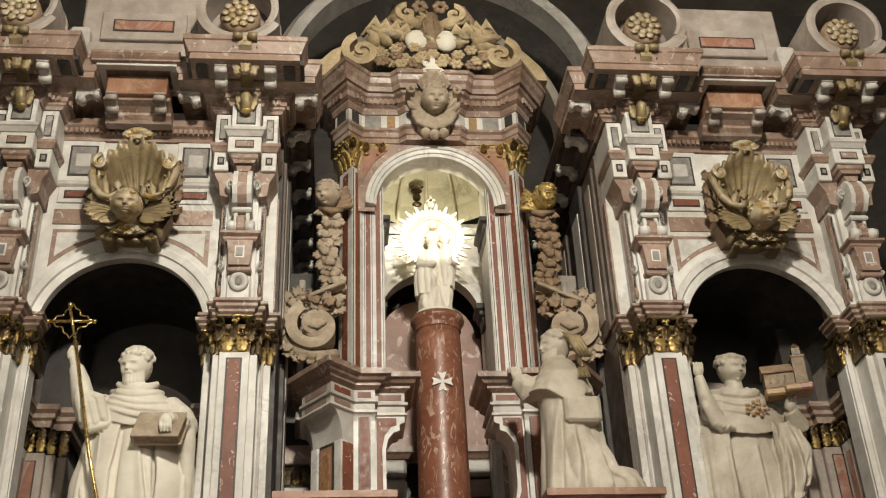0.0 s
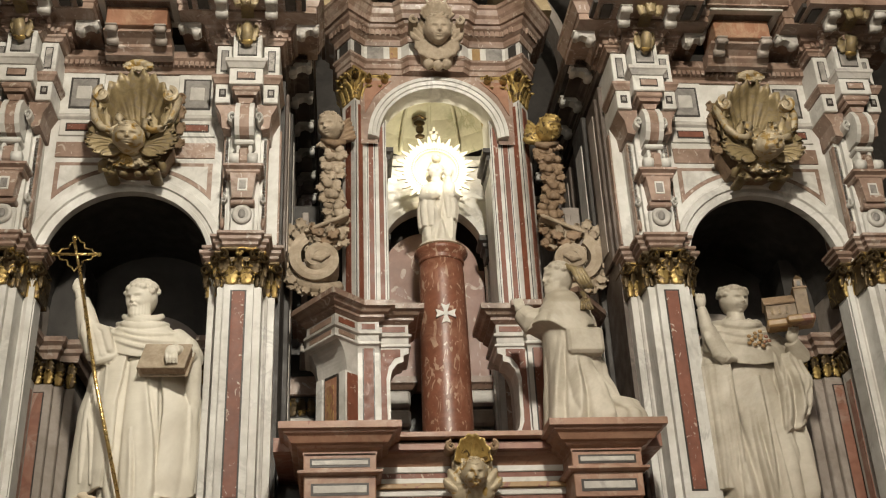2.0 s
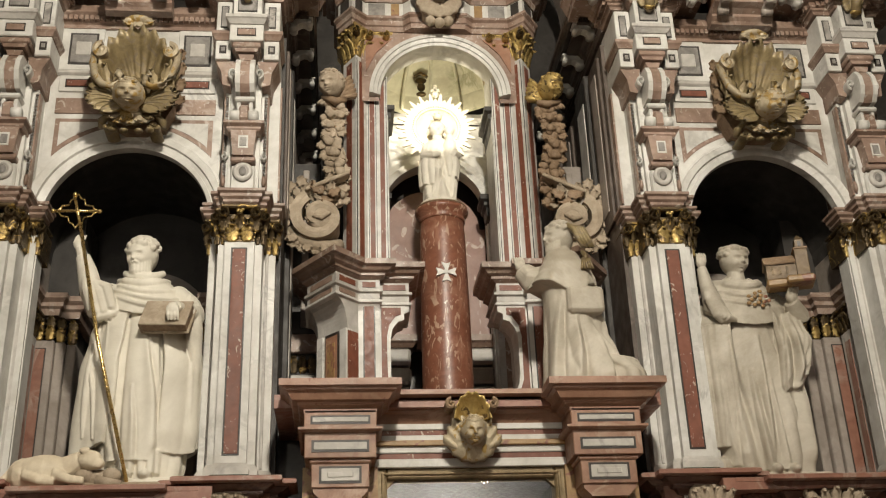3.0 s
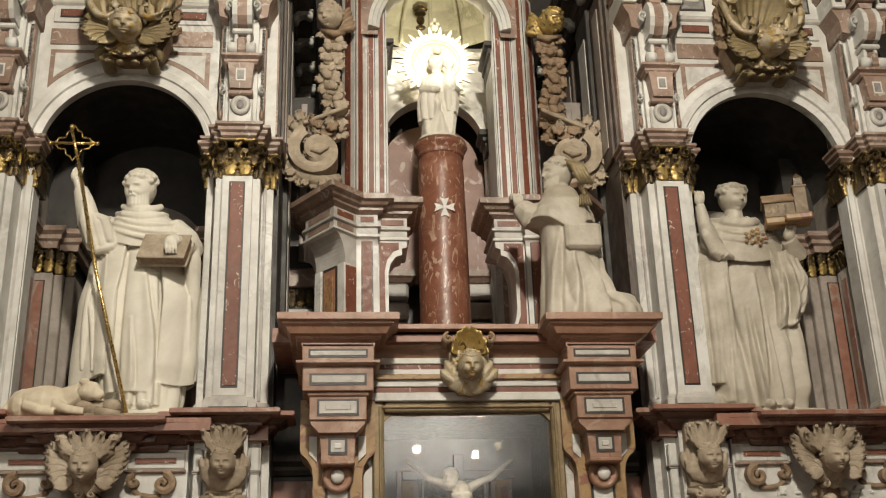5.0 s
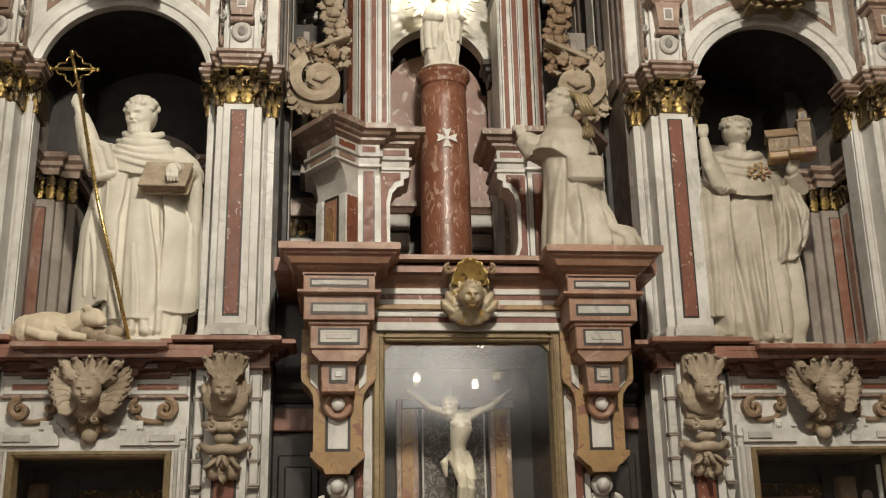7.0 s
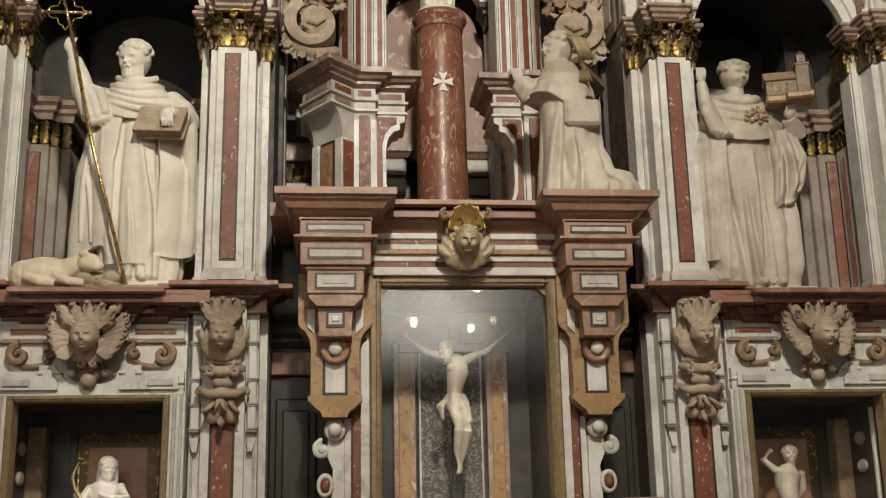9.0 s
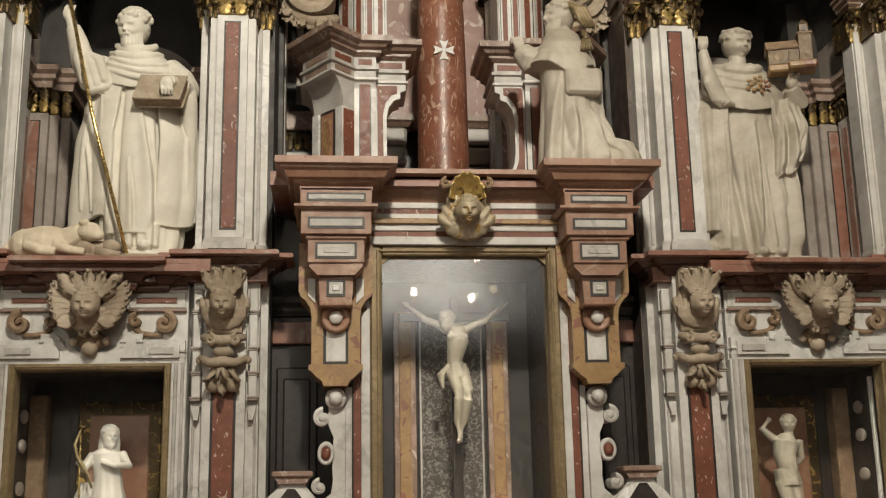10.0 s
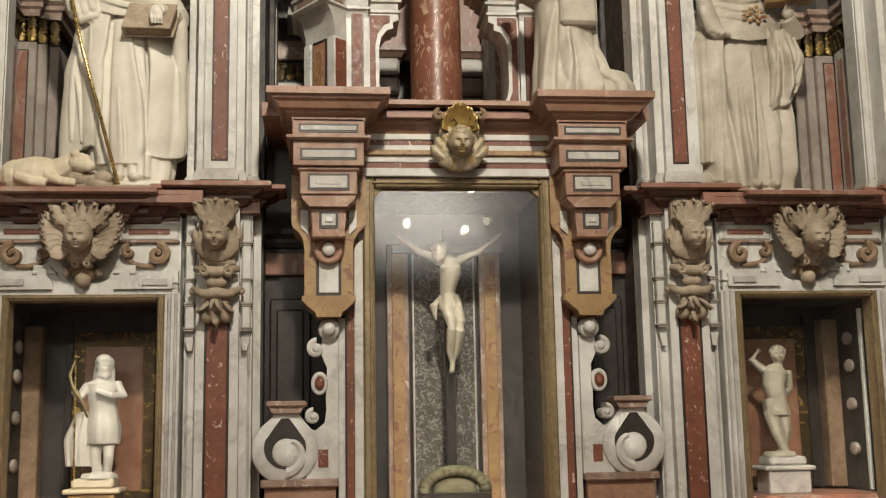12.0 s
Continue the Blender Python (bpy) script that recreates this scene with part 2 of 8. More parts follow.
def thing(name, label, category, group="", kind="", at=(0, 0, 0)):
    ob = new(name)
    ob.empty_display_size = 0.1
    ob.location = at
    return tagged(ob, label, category, group, kind)


def part(name, bm, material, parent=None, label=""):
    """Links a bmesh as one mesh object, under a thing or a part."""
    bmesh.ops.recalc_face_normals(bm, faces=bm.faces)
    me = bpy.data.meshes.new(name)
    bm.to_mesh(me)
    bm.free()
    me.materials.append(material)
    ob = new(name, me)
    if parent:
        ob.parent = parent
    if label:
        ob["label"] = label
    return ob


def solo(name, bm, material, label, category, group="", kind=""):
    return tagged(part(name, bm, material), label, category, group, kind)


def inlay(parent, x0, x1, z0, z1, y, material, rim=0.016, border=DARK, name="inlay_panel"):
    """A stone panel with a dark edge, set on a face at depth y that looks to the camera's side."""
    p = part("inlay_border", box(x0, x1, y - 0.006, y + 0.02, z0, z1, 0.0), border, parent)
    part(name, box(x0 + rim, x1 - rim, y - 0.012, y + 0.02, z0 + rim, z1 - rim, 0.003), material, p)


def shift(ob, x, y=0.0, z=0.0):
    return copy_thing(ob, Matrix.Translation((x, y, z)))


def mirror(path):
    return [(-x, y) for x, y in reversed(path)]


PIL = (-4.08, -1.96, 1.96, 4.08)
BAY = (-3.02, 3.02)


def spread(ob, xs):
    """Stands the thing at the first x and copies of it at the others."""
    for x in xs[1:]:
        shift(ob, x)
    ob.location.x = xs[0]


# ---- the setting: nave round the camera, walls behind the altarpiece ----
solo("floor", box(-9, 9, -22, 4, -0.2, 0.0, 0), TILE, "polished dark marble church floor", "floor", kind="structure")
solo("ceiling", box(-9, 9, -22, 6, 14.0, 14.3, 0), STONEDARK, "dim plaster church ceiling", "ceiling", kind="structure")
solo("wall_back", box(-9, 9, -22.3, -22, 0, 14, 0), STONEDARK, "plain plaster nave wall", "wall", kind="structure")
solo("wall_left", box(-9.3, -9, -22, 4.5, 0, 14, 0), STONEDARK, "plain plaster nave wall", "wall", kind="structure")
solo("wall_right", box(9, 9.3, -22, 4.5, 0, 14, 0), STONEDARK, "plain plaster nave wall", "wall", kind="structure")
# Apse wall near black: the gloom behind the altarpiece is its colour.
solo("wall_apse", box(-9, 9, 4.5, 4.8, 0, 14, 0), SHADE, "stone wall behind the altarpiece with shade in its colour", "wall", kind="structure")
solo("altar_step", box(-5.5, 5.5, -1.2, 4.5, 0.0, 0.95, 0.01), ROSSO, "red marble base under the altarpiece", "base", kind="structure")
# Left wall near black for its shade, right wall dark brown marble.
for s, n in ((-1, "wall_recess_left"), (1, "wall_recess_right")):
    solo(n, box(*sorted((s * 1.62, s * 1.80)), 0.42, 4.5, 0.95, 8.2, 0), SHADE if s < 0 else UMBER, "marble side wall of the central recess, shade in its colour", "wall", kind="structure")


# ---- main pilasters ----
def narrow(ob, k):
    """Draws a thing together in width."""
    for o in ob.children_recursive:
        o.data.transform(Matrix.Diagonal((k, 1, 1, 1)))
    return ob


def steps(depths):
    """A plan path round a stepped pilaster from (half width, y) pairs, outermost first."""
    left = [(-depths[0][0], 0.5)]
    for (w, y), nxt in zip(depths, [*depths[1:], None]):
        left.append((-w, y))
        if nxt:
            left.append((-nxt[0], y))
    return left + [(-x, y) for x, y in reversed(left)]


def leaf(x, y, z, w, h, out, lean=0.0, lobes=4):
    """An acanthus leaf that stands on a face: toothed edge, raised rib, tip curling over."""
    rings = []
    n = max(8, lobes * 4)
    for i in range(n + 1):
        k = i / n
        tooth = 1 - 0.30 * abs(math.cos(math.pi * lobes * k)) ** 2.5
        ww = w * (0.45 + 0.75 * math.sin(math.pi * min(1, k * 0.8 + 0.12))) * (1 - 0.75 * k ** 4) * tooth
        yy = y - out * (0.12 + 0.88 * k ** 2.2)
        zz = z + h * (k if k < 0.86 else 0.86 - (k - 0.86) * 0.9)
        xx = x + lean * k
        th = max(0.006, out * 0.12)
        rings.append([(xx - ww / 2, yy + th * 1.2, zz - 0.08 * h * (1 - tooth)), (xx - ww * 0.3, yy - th * 0.6, zz), (xx - ww * 0.1, yy + th * 0.2, zz), (xx, yy - th * 1.1, zz + 0.004), (xx + ww * 0.1, yy + th * 0.2, zz), (xx + ww * 0.3, yy - th * 0.6, zz), (xx + ww / 2, yy + th * 1.2, zz - 0.08 * h * (1 - tooth)),
                      (xx + ww * 0.25, yy + th * 2.4, zz), (xx - ww * 0.25, yy + th * 2.4, zz)])
    return loops(rings, smooth=True)


def capital(parent, x, y, w, z, h, mat_leaf, mat_top):
    """A Corinthian pilaster capital: bell, two rows of leaves, corner scrolls, abacus."""
    bell = [(-w * 0.5, z), (w * 0.5, z), (w * 0.58, z + h * 0.8), (-w * 0.58, z + h * 0.8)]
    c = part("capital", prism([(x + a, b) for a, b in bell], "y", y - 0.01, y + 0.3), mat_leaf, parent, "dark gilded Corinthian capital")
    n = max(2, round(w / 0.12))
    for i in range(n):
        part("acanthus_leaf", leaf(x + w * ((i + 0.5) / n - 0.5), y - 0.01, z, w / n * 1.05, h * 0.52, 0.07), mat_top, c)
    for i in range(n + 1):
        part("acanthus_leaf", leaf(x + w * (i / n - 0.5), y - 0.012, z + h * 0.28, w / n * 1.0, h * 0.52, 0.10), mat_leaf, c)
    for s in (-1, 1):
        part("corner_scroll", spiral(x + s * w * 0.56, z + h * 0.74, 0.062, 0.012, 1.6, y - 0.10, y - 0.03, 0.022, math.pi / 2, s), mat_leaf, c)
    part("rosette", joined(*[ball(x + 0.022 * math.cos(a), y - 0.07, z + h * 0.86 + 0.022 * math.sin(a), 0.02, u=8, v=6) for a in (0, 1.26, 2.5, 3.8, 5.0)]), mat_top, c)
    part("abacus", box(x - w * 0.66, x + w * 0.66, y - 0.10, y + 0.3, z + h * 0.88, z + h, 0.012), mat_leaf, c)


def pilaster():
    p = thing("pilaster", "white marble pilaster with red inlaid panel and gilded capitals", "pilaster", "main pilasters of the altarpiece")
    st = [(0.30, 0.30), (0.195, 0.07), (0.13, 0.0)]
    base = moulding(steps(st), [(-0.25, 3.6), (0.025, 3.6), (0.025, 3.70), (0.012, 3.73), (0, 3.75), (-0.25, 3.75)])
    part("base", base, GREYW, p)
    part("bronze_strip", box(-0.16, 0.16, -0.05, 0.1, 3.60, 3.645, 0.008), stone_green, p, "green bronze strip under the shaft")
    part("shaft", moulding(steps(st), [(-0.19, 3.74), (0, 3.74), (0, 5.76), (-0.19, 5.76)]), WHITE, p)
    for x in (-0.225, 0.225):
        part("edge_fillet", box(x - 0.014, x + 0.014, 0.285, 0.32, 3.76, 5.74, 0.005), GREYW, p)
    inlay(p, -0.07, 0.07, 3.81, 5.67, 0.0, RED, 0.014, DARK)
    capital(p, 0, 0, 0.26, 5.73, 0.33, BRONZE, GOLD)
    for x in (-0.175, 0.175):
        capital(p, x, 0.08, 0.09, 5.73, 0.33, BRONZE, BRONZE)
    for x in (-0.265, 0.265):
        capital(p, x, 0.31, 0.12, 5.73, 0.33, BRONZE, GOLD)
    imp = [(-0.15, 6.05), (0.0, 6.05), (0.01, 6.09), (0.035, 6.11), (0.035, 6.135), (0.06, 6.155), (0.06, 6.185), (0.085, 6.2), (0.085, 6.225), (-0.15, 6.225)]
    part("impost", moulding(steps([(0.29, 0.30), (0.19, 0.07), (0.125, 0.0)]), imp), PINK, p, "rose marble impost moulding")
    return p


stone_green = stone("green_bronze", (0.03, 0.05, 0.035), (0.06, 0.09, 0.06), scale=9, rough=0.5, metal=0.4)
spread(pilaster(), PIL)


# ---- upper pilasters: pendants, consoles and blocks above the imposts ----
def upper_pilaster():
    p = thing("upper_pilaster", "white marble upper pilaster with console scroll and inlaid blocks", "pilaster", "upper pilasters of the altarpiece")
    part("backing", moulding(steps([(0.405, 0.32), (0.265, 0.10), (0.19, 0.04)]), [(-0.19, 6.22), (0, 6.22), (0, 8.3), (-0.19, 8.3)]), WHITE, p)
    for x in (-0.25, 0.25):
        part("side_slab", box(x - 0.035, x + 0.035, 0.10, 0.2, 6.3, 7.3, 0.01), PINK, p)
    for s in (-1, 1):
        part("side_scroll", spiral(s * 0.25, 6.62, 0.055, 0.01, 1.3, 0.05, 0.13, 0.025, math.pi / 2, s), WHITE, p)
        part("side_drop", ball(s * 0.25, 0.09, 6.38, 0.03, 0.03, 0.06, 10, 7), PINK, p)
    # roundel on its pendant plate
    pl = part("pendant_plate", box(-0.15, 0.15, -0.01, 0.08, 6.24, 6.5, 0.02), WHITE, p)
    part("roundel", moved(lathe([(0.0, 0), (0.115, 0), (0.12, 0.012), (0.1, 0.03), (0.07, 0.034), (0.066, 0.02), (0, 0.02)], 28), Matrix.Translation((0, -0.01, 6.42)) @ Euler((radians(90), 0, 0)).to_matrix().to_4x4() @ Matrix.Diagonal((1.05, 0.85, 1, 1))), GREYW, pl, "grey marble roundel")
    part("roundel_eye", moved(lathe([(0.0, 0), (0.05, 0), (0.045, 0.03), (0, 0.034)], 20), Matrix.Translation((0, -0.01, 6.42)) @ Euler((radians(90), 0, 0)).to_matrix().to_4x4()), GREY, pl)
    b = part("pendant_block", joined(prism([(-0.125, 6.56), (0.125, 6.56), (0.16, 6.82), (-0.16, 6.82)], "y", -0.09, 0.1), box(-0.15, 0.15, -0.06, 0.1, 6.51, 6.57, 0.012)), PINK, p, "rose marble pendant block")
    inlay(b, -0.06, 0.06, 6.63, 6.76, -0.09, GREY, 0.018, WHITE)
    cap = [(-0.2, 6.81), (0.0, 6.81), (0.02, 6.83), (0.02, 6.85), (0.06, 6.87), (0.06, 6.895), (-0.2, 6.895)]
    part("block_cornice", moulding([(-0.19, 0.2), (-0.19, -0.08), (0.19, -0.08), (0.19, 0.2)], cap), PINK, p)
    for x in (-0.115, 0.115):
        part("scroll_foot", moved(lathe([(0.0, -0.06), (0.055, -0.06), (0.06, 0), (0.055, 0.06), (0, 0.06)], 16), Matrix.Translation((x, -0.11, 6.95)) @ Euler((0, radians(90), 0)).to_matrix().to_4x4()), WHITE, p)
    part("scroll_foot_centre", box(-0.06, 0.06, -0.15, 0.05, 6.90, 7.06, 0.02), PINK, p)
    for x in (-0.075, 0.075):
        part("neck_strip", box(x - 0.025, x + 0.025, -0.09, 0.05, 7.0, 7.12, 0.008), WHITE, p)
    part("neck", box(-0.05, 0.05, -0.06, 0.05, 7.0, 7.2, 0.01), PINK, p)
    part("neck_ring", box(-0.13, 0.13, -0.12, 0.05, 7.12, 7.17, 0.02), WHITE, p)
    prof = [(0.05, 7.2), (-0.14, 7.2), (-0.2, 7.26), (-0.235, 7.34), (-0.22, 7.45), (-0.16, 7.54), (0.05, 7.56)]
    c = part("console", prism([(y * 0.93 if y < 0 else y, z) for y, z in prof], "x", -0.06, 0.06), PINK, p, "rose and white marble scroll console")
    for x in (-0.09, 0.09):
        part("console_cheek", prism(prof, "x", x - 0.03, x + 0.03), WHITE, c)
    for s in (-1, 1):
        part("console_scroll", spiral(s * 0.165, 7.42, 0.07, 0.01, 1.5, -0.12, 0.05, 0.03, -math.pi / 2, s), WHITE, c)
    part("inverted_block", joined(prism([(-0.075, 7.54), (0.075, 7.54), (0.1, 7.6), (-0.1, 7.6)], "y", -0.16, 0.1), prism([(-0.13, 7.62), (0.13, 7.62), (0.15, 7.66), (-0.15, 7.66)], "y", -0.18, 0.1), box(-0.18, 0.18, -0.2, 0.1, 7.66, 7.72, 0.012)), PINK, p)
    for s in (-1, 1):
        tr = [(s * 0.2, 7.32), (s * 0.30, 7.34), (s * 0.32, 7.48), (s * 0.40, 7.6), (s * 0.13, 7.6), (s * 0.17, 7.45)]
        part("flank_bracket", prism(tr, "y", -0.04, 0.33), PINK, p, "rose marble tapering bracket")
        f = part("flank_block", box(*sorted((s * 0.21, s * 0.405)), -0.08, 0.34, 7.6, 7.81, 0.008), WHITE, p)
        inlay(f, *sorted((s * 0.265, s * 0.355)), 7.66, 7.75, -0.08, GREY, 0.022, DARK)
        u = part("flank_panel", box(*sorted((s * 0.2, s * 0.41)), -0.07, 0.34, 7.9, 8.27, 0.008), WHITE, p)
        inlay(u, *sorted((s * 0.255, s * 0.355)), 7.96, 8.21, -0.07, GREY, 0.012, SHADE)
    part("flank_moulding", moulding([(-0.405, 0.35), (-0.405, -0.08), (0.405, -0.08), (0.405, 0.35)], [(-0.1, 7.81), (0.01, 7.81), (0.03, 7.84), (0.05, 7.86), (0.05, 7.89), (0, 7.91), (-0.1, 7.91)]), PINK, p)
    w = part("centre_block", box(-0.215, 0.215, -0.22, 0.1, 7.72, 7.9, 0.008), WHITE, p)
    inlay(w, -0.12, 0.12, 7.765, 7.855, -0.22, PINK, 0.012, DARK)
    part("centre_moulding", moulding([(-0.21, 0.1), (-0.21, -0.22), (0.21, -0.22), (0.21, 0.1)], [(-0.15, 7.9), (0.01, 7.9), (0.04, 7.94), (0.055, 7.95), (0.055, 7.985), (0, 8.0), (-0.15, 8.0)]), GREYW, p)
    t = part("centre_panel", box(-0.185, 0.185, -0.21, 0.1, 8.0, 8.4, 0.008), WHITE, p)
    inlay(t, -0.125, 0.125, 8.05, 8.36, -0.21, GREY, 0.012, SHADE)
    # the flank that runs back to the wall
    for s in (-1, 1):
        part("side_panel", box(*sorted((s * 0.40, s * 0.43)), 0.33, 0.46, 6.3, 7.55, 0.004), PINK, p)
    return narrow(p, 0.74)


spread(upper_pilaster(), PIL)


# ---- entablature ressauts over the pilasters ----
def modillion(parent, x, y, z, turn=0.0, k=1.0, mat=None, name="modillion"):
    """A scroll bracket that juts forward under a soffit; turn swings it round."""
    prof = [(0.12, 0), (-0.14, 0), (-0.15, -0.045), (-0.10, -0.065), (-0.04, -0.05), (0.0, -0.07), (0.05, -0.12), (0.12, -0.13)]
    b = prism([(a * k, c * k) for a, c in prof], "x", -0.06 * k, 0.06 * k)
    join(b, moved(lathe([(0.0, -0.072 * k), (0.035 * k, -0.072 * k), (0.04 * k, 0), (0.035 * k, 0.072 * k), (0, 0.072 * k)], 14), Matrix.Translation((0, -0.115 * k, -0.04 * k)) @ Euler((0, radians(90), 0)).to_matrix().to_4x4()))
    join(b, moved(lathe([(0.0, -0.072 * k), (0.045 * k, -0.072 * k), (0.05 * k, 0), (0.045 * k, 0.072 * k), (0, 0.072 * k)], 14), Matrix.Translation((0, 0.06 * k, -0.1 * k)) @ Euler((0, radians(90), 0)).to_matrix().to_4x4()))
    join(b, box(-0.075 * k, 0.075 * k, -0.16 * k, 0.12 * k, 0, 0.025 * k, 0.006))
    return part(name, moved(b, Matrix.Translation((x, y, z)) @ Euler((0, 0, radians(turn))).to_matrix().to_4x4()), mat or WHITE, parent, "white marble scroll modillion")


def dentils(path, z0, z1, out, pitch=0.05):
    """A row of small blocks along a plan path."""
    b = bmesh.new()
    for a, c in zip(path, path[1:]):
        a, c = Vector(a), Vector(c)
        n = int((c - a).length / pitch)
        if n < 1:
            continue
        d = (c - a).normalized()
        nn = Vector((d.y, -d.x))
        for i in range(n):
            q = a + d * ((i + 0.5) * (c - a).length / n)
            m = Matrix.Translation((q.x + nn.x * out / 2, q.y + nn.y * out / 2, (z0 + z1) / 2)) @ Matrix.Rotation(math.atan2(d.y, d.x), 4, "Z") @ Matrix.Diagonal((pitch * 0.72, out, z1 - z0, 1))
            bmesh.ops.create_cube(b, size=1, matrix=m)
    return b


BED = [(-0.1, 8.28), (0.0, 8.28), (0.015, 8.31), (0.035, 8.32), (0.035, 8.345), (0.05, 8.35), (0.05, 8.40), (0.09, 8.41), (0.10, 8.44), (0.13, 8.46), (0.13, 8.485), (-0.1, 8.485)]
CORONA = [(-0.3, 8.46), (0.0, 8.46), (0.0, 8.53), (0.012, 8.535), (0.03, 8.58), (0.055, 8.64), (0.07, 8.65), (0.07, 8.70), (-0.3, 8.70)]


def ressaut():
    e = thing("entablature_block", "rose marble entablature block with modillions and gilded console", "cornice", "projecting entablature blocks")
    path = [(-0.33, 0.34), (-0.33, -0.07), (-0.16, -0.07), (-0.16, -0.2), (0.16, -0.2), (0.16, -0.07), (0.33, -0.07), (0.33, 0.34)]
    part("bed_moulding", moulding(path, BED), PINK, e)
    part("dentil_moulding", dentils(path, 8.35, 8.40, 0.075), PINK, e)
    wide = [(-0.66, 0.4), (-0.66, -0.36), (0.66, -0.36), (0.66, 0.4)]
    part("corona_wing", moulding(wide, CORONA), PINK, e)
    # Undersides take the near-black grey, so their shade is in the colour.
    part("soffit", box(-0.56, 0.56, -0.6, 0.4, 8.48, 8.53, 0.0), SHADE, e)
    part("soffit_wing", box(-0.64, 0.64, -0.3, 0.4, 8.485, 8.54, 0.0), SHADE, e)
    front = [(-0.52, 0.2), (-0.52, -0.68), (0.52, -0.68), (0.52, 0.2)]
    part("corona", moulding(front, [(o, z + 0.008) for o, z in CORONA]), PINK, e, "rose marble cornice")
    part("cornice_slab", joined(box(-0.55, 0.55, -0.68, 0.4, 8.60, 8.70, 0.0), box(-0.68, 0.68, -0.36, 0.4, 8.58, 8.69, 0.0)), PINK, e)
    for s in (-1, 1):
        part("coffer_rim", box(*sorted((s * 0.34, s * 0.49)), -0.62, -0.36, 8.468, 8.482, 0.004), GREYW, e)
        # Coffer bed near black: the shade of its depth is painted in.
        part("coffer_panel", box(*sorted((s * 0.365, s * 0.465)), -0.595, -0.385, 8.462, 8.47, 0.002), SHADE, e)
        modillion(e, s * 0.235, -0.48, 8.45, 0, 0.8, GREYW)
        modillion(e, s * 0.56, -0.12, 8.45, s * 90, 0.8, GREYW)
    g = part("gilded_console", prism([(-0.2, 8.42), (-0.6, 8.47), (-0.74, 8.60), (-0.77, 8.7), (-0.68, 8.7), (-0.5, 8.5), (-0.2, 8.5)], "x", -0.06, 0.06), DULLGOLD, e, "gilded acanthus console")
    for x in (-0.07, 0.07):
        part("console_roll", moved(lathe([(0, -0.045), (0.035, -0.045), (0.04, 0), (0.035, 0.045), (0, 0.045)], 12), Matrix.Translation((x, -0.78, 8.675)) @ Euler((0, radians(90), 0)).to_matrix().to_4x4()), DULLGOLD, g)
    for x, wd, h in ((0.0, 0.13, 0.36), (-0.07, 0.10, 0.30), (0.07, 0.10, 0.30)):
        part("acanthus_leaf", moved(leaf(0, 0, 0, wd, h, 0.16, 0, 5), Matrix.Translation((x, -0.60 + abs(x) * 0.5, 8.37)) @ Matrix.Rotation(radians(x * 150), 4, "Y")), DULLGOLD, g)
    for x, tl in ((-0.045, -16), (0.045, 16), (0.0, 0)):
        part("drop_leaf", moved(leaf(0, 0, 0, 0.09, 0.17, 0.09, 0, 4), Matrix.Translation((x, -0.25, 8.20)) @ Matrix.Rotation(radians(tl), 4, "Y")), DULLGOLD, g)
    part("drop_tongue", tube([(0, -0.30, 8.37), (0, -0.36, 8.28), (0, -0.30, 8.19), (0, -0.24, 8.14)], [0.03, 0.055, 0.05, 0.025], 12), DULLGOLD, g)
    part("drop_bud", ball(0, -0.29, 8.16, 0.06, 0.04, 0.028), GOLD, g)
    return e


spread(ressaut(), PIL)


# ---- the two bays with arched niches ----
def arch_wall(x0, x1, z0, z1, r, zs, y0, y1, n=36, cx=0.0):
    """A wall with a round-headed opening that goes down to its foot."""
    b = bmesh.new()
    front, back = [], []
    arc = [(cx - r, z0)] + [(cx - r * math.cos(math.pi * i / n), zs + r * math.sin(math.pi * i / n)) for i in range(n + 1)] + [(cx + r, z0)]
    outer = [(x0, z0)] + [(x0, zs + (z1 - zs) * min(1, i / (n * 0.25))) if i <= n * 0.25 else (x0 + (x1 - x0) * (i - n * 0.25) / (n * 0.5), z1) if i <= n * 0.75 else (x1, z1 - (z1 - zs) * (i - n * 0.75) / (n * 0.25)) for i in range(n + 1)] + [(x1, z0)]
    rows = [[b.verts.new((p[0], y, p[1])) for p in ring] for y in (y0, y1) for ring in (arc, outer)]
    fa, fo, ba, bo = rows
    for i in range(len(arc) - 1):
        for q in ((fa[i], fa[i + 1], fo[i + 1], fo[i]), (ba[i], bo[i], bo[i + 1], ba[i + 1]), (fa[i], ba[i], ba[i + 1], fa[i + 1]), (fo[i], fo[i + 1], bo[i + 1], bo[i])):
            b.faces.new(q)
    return b


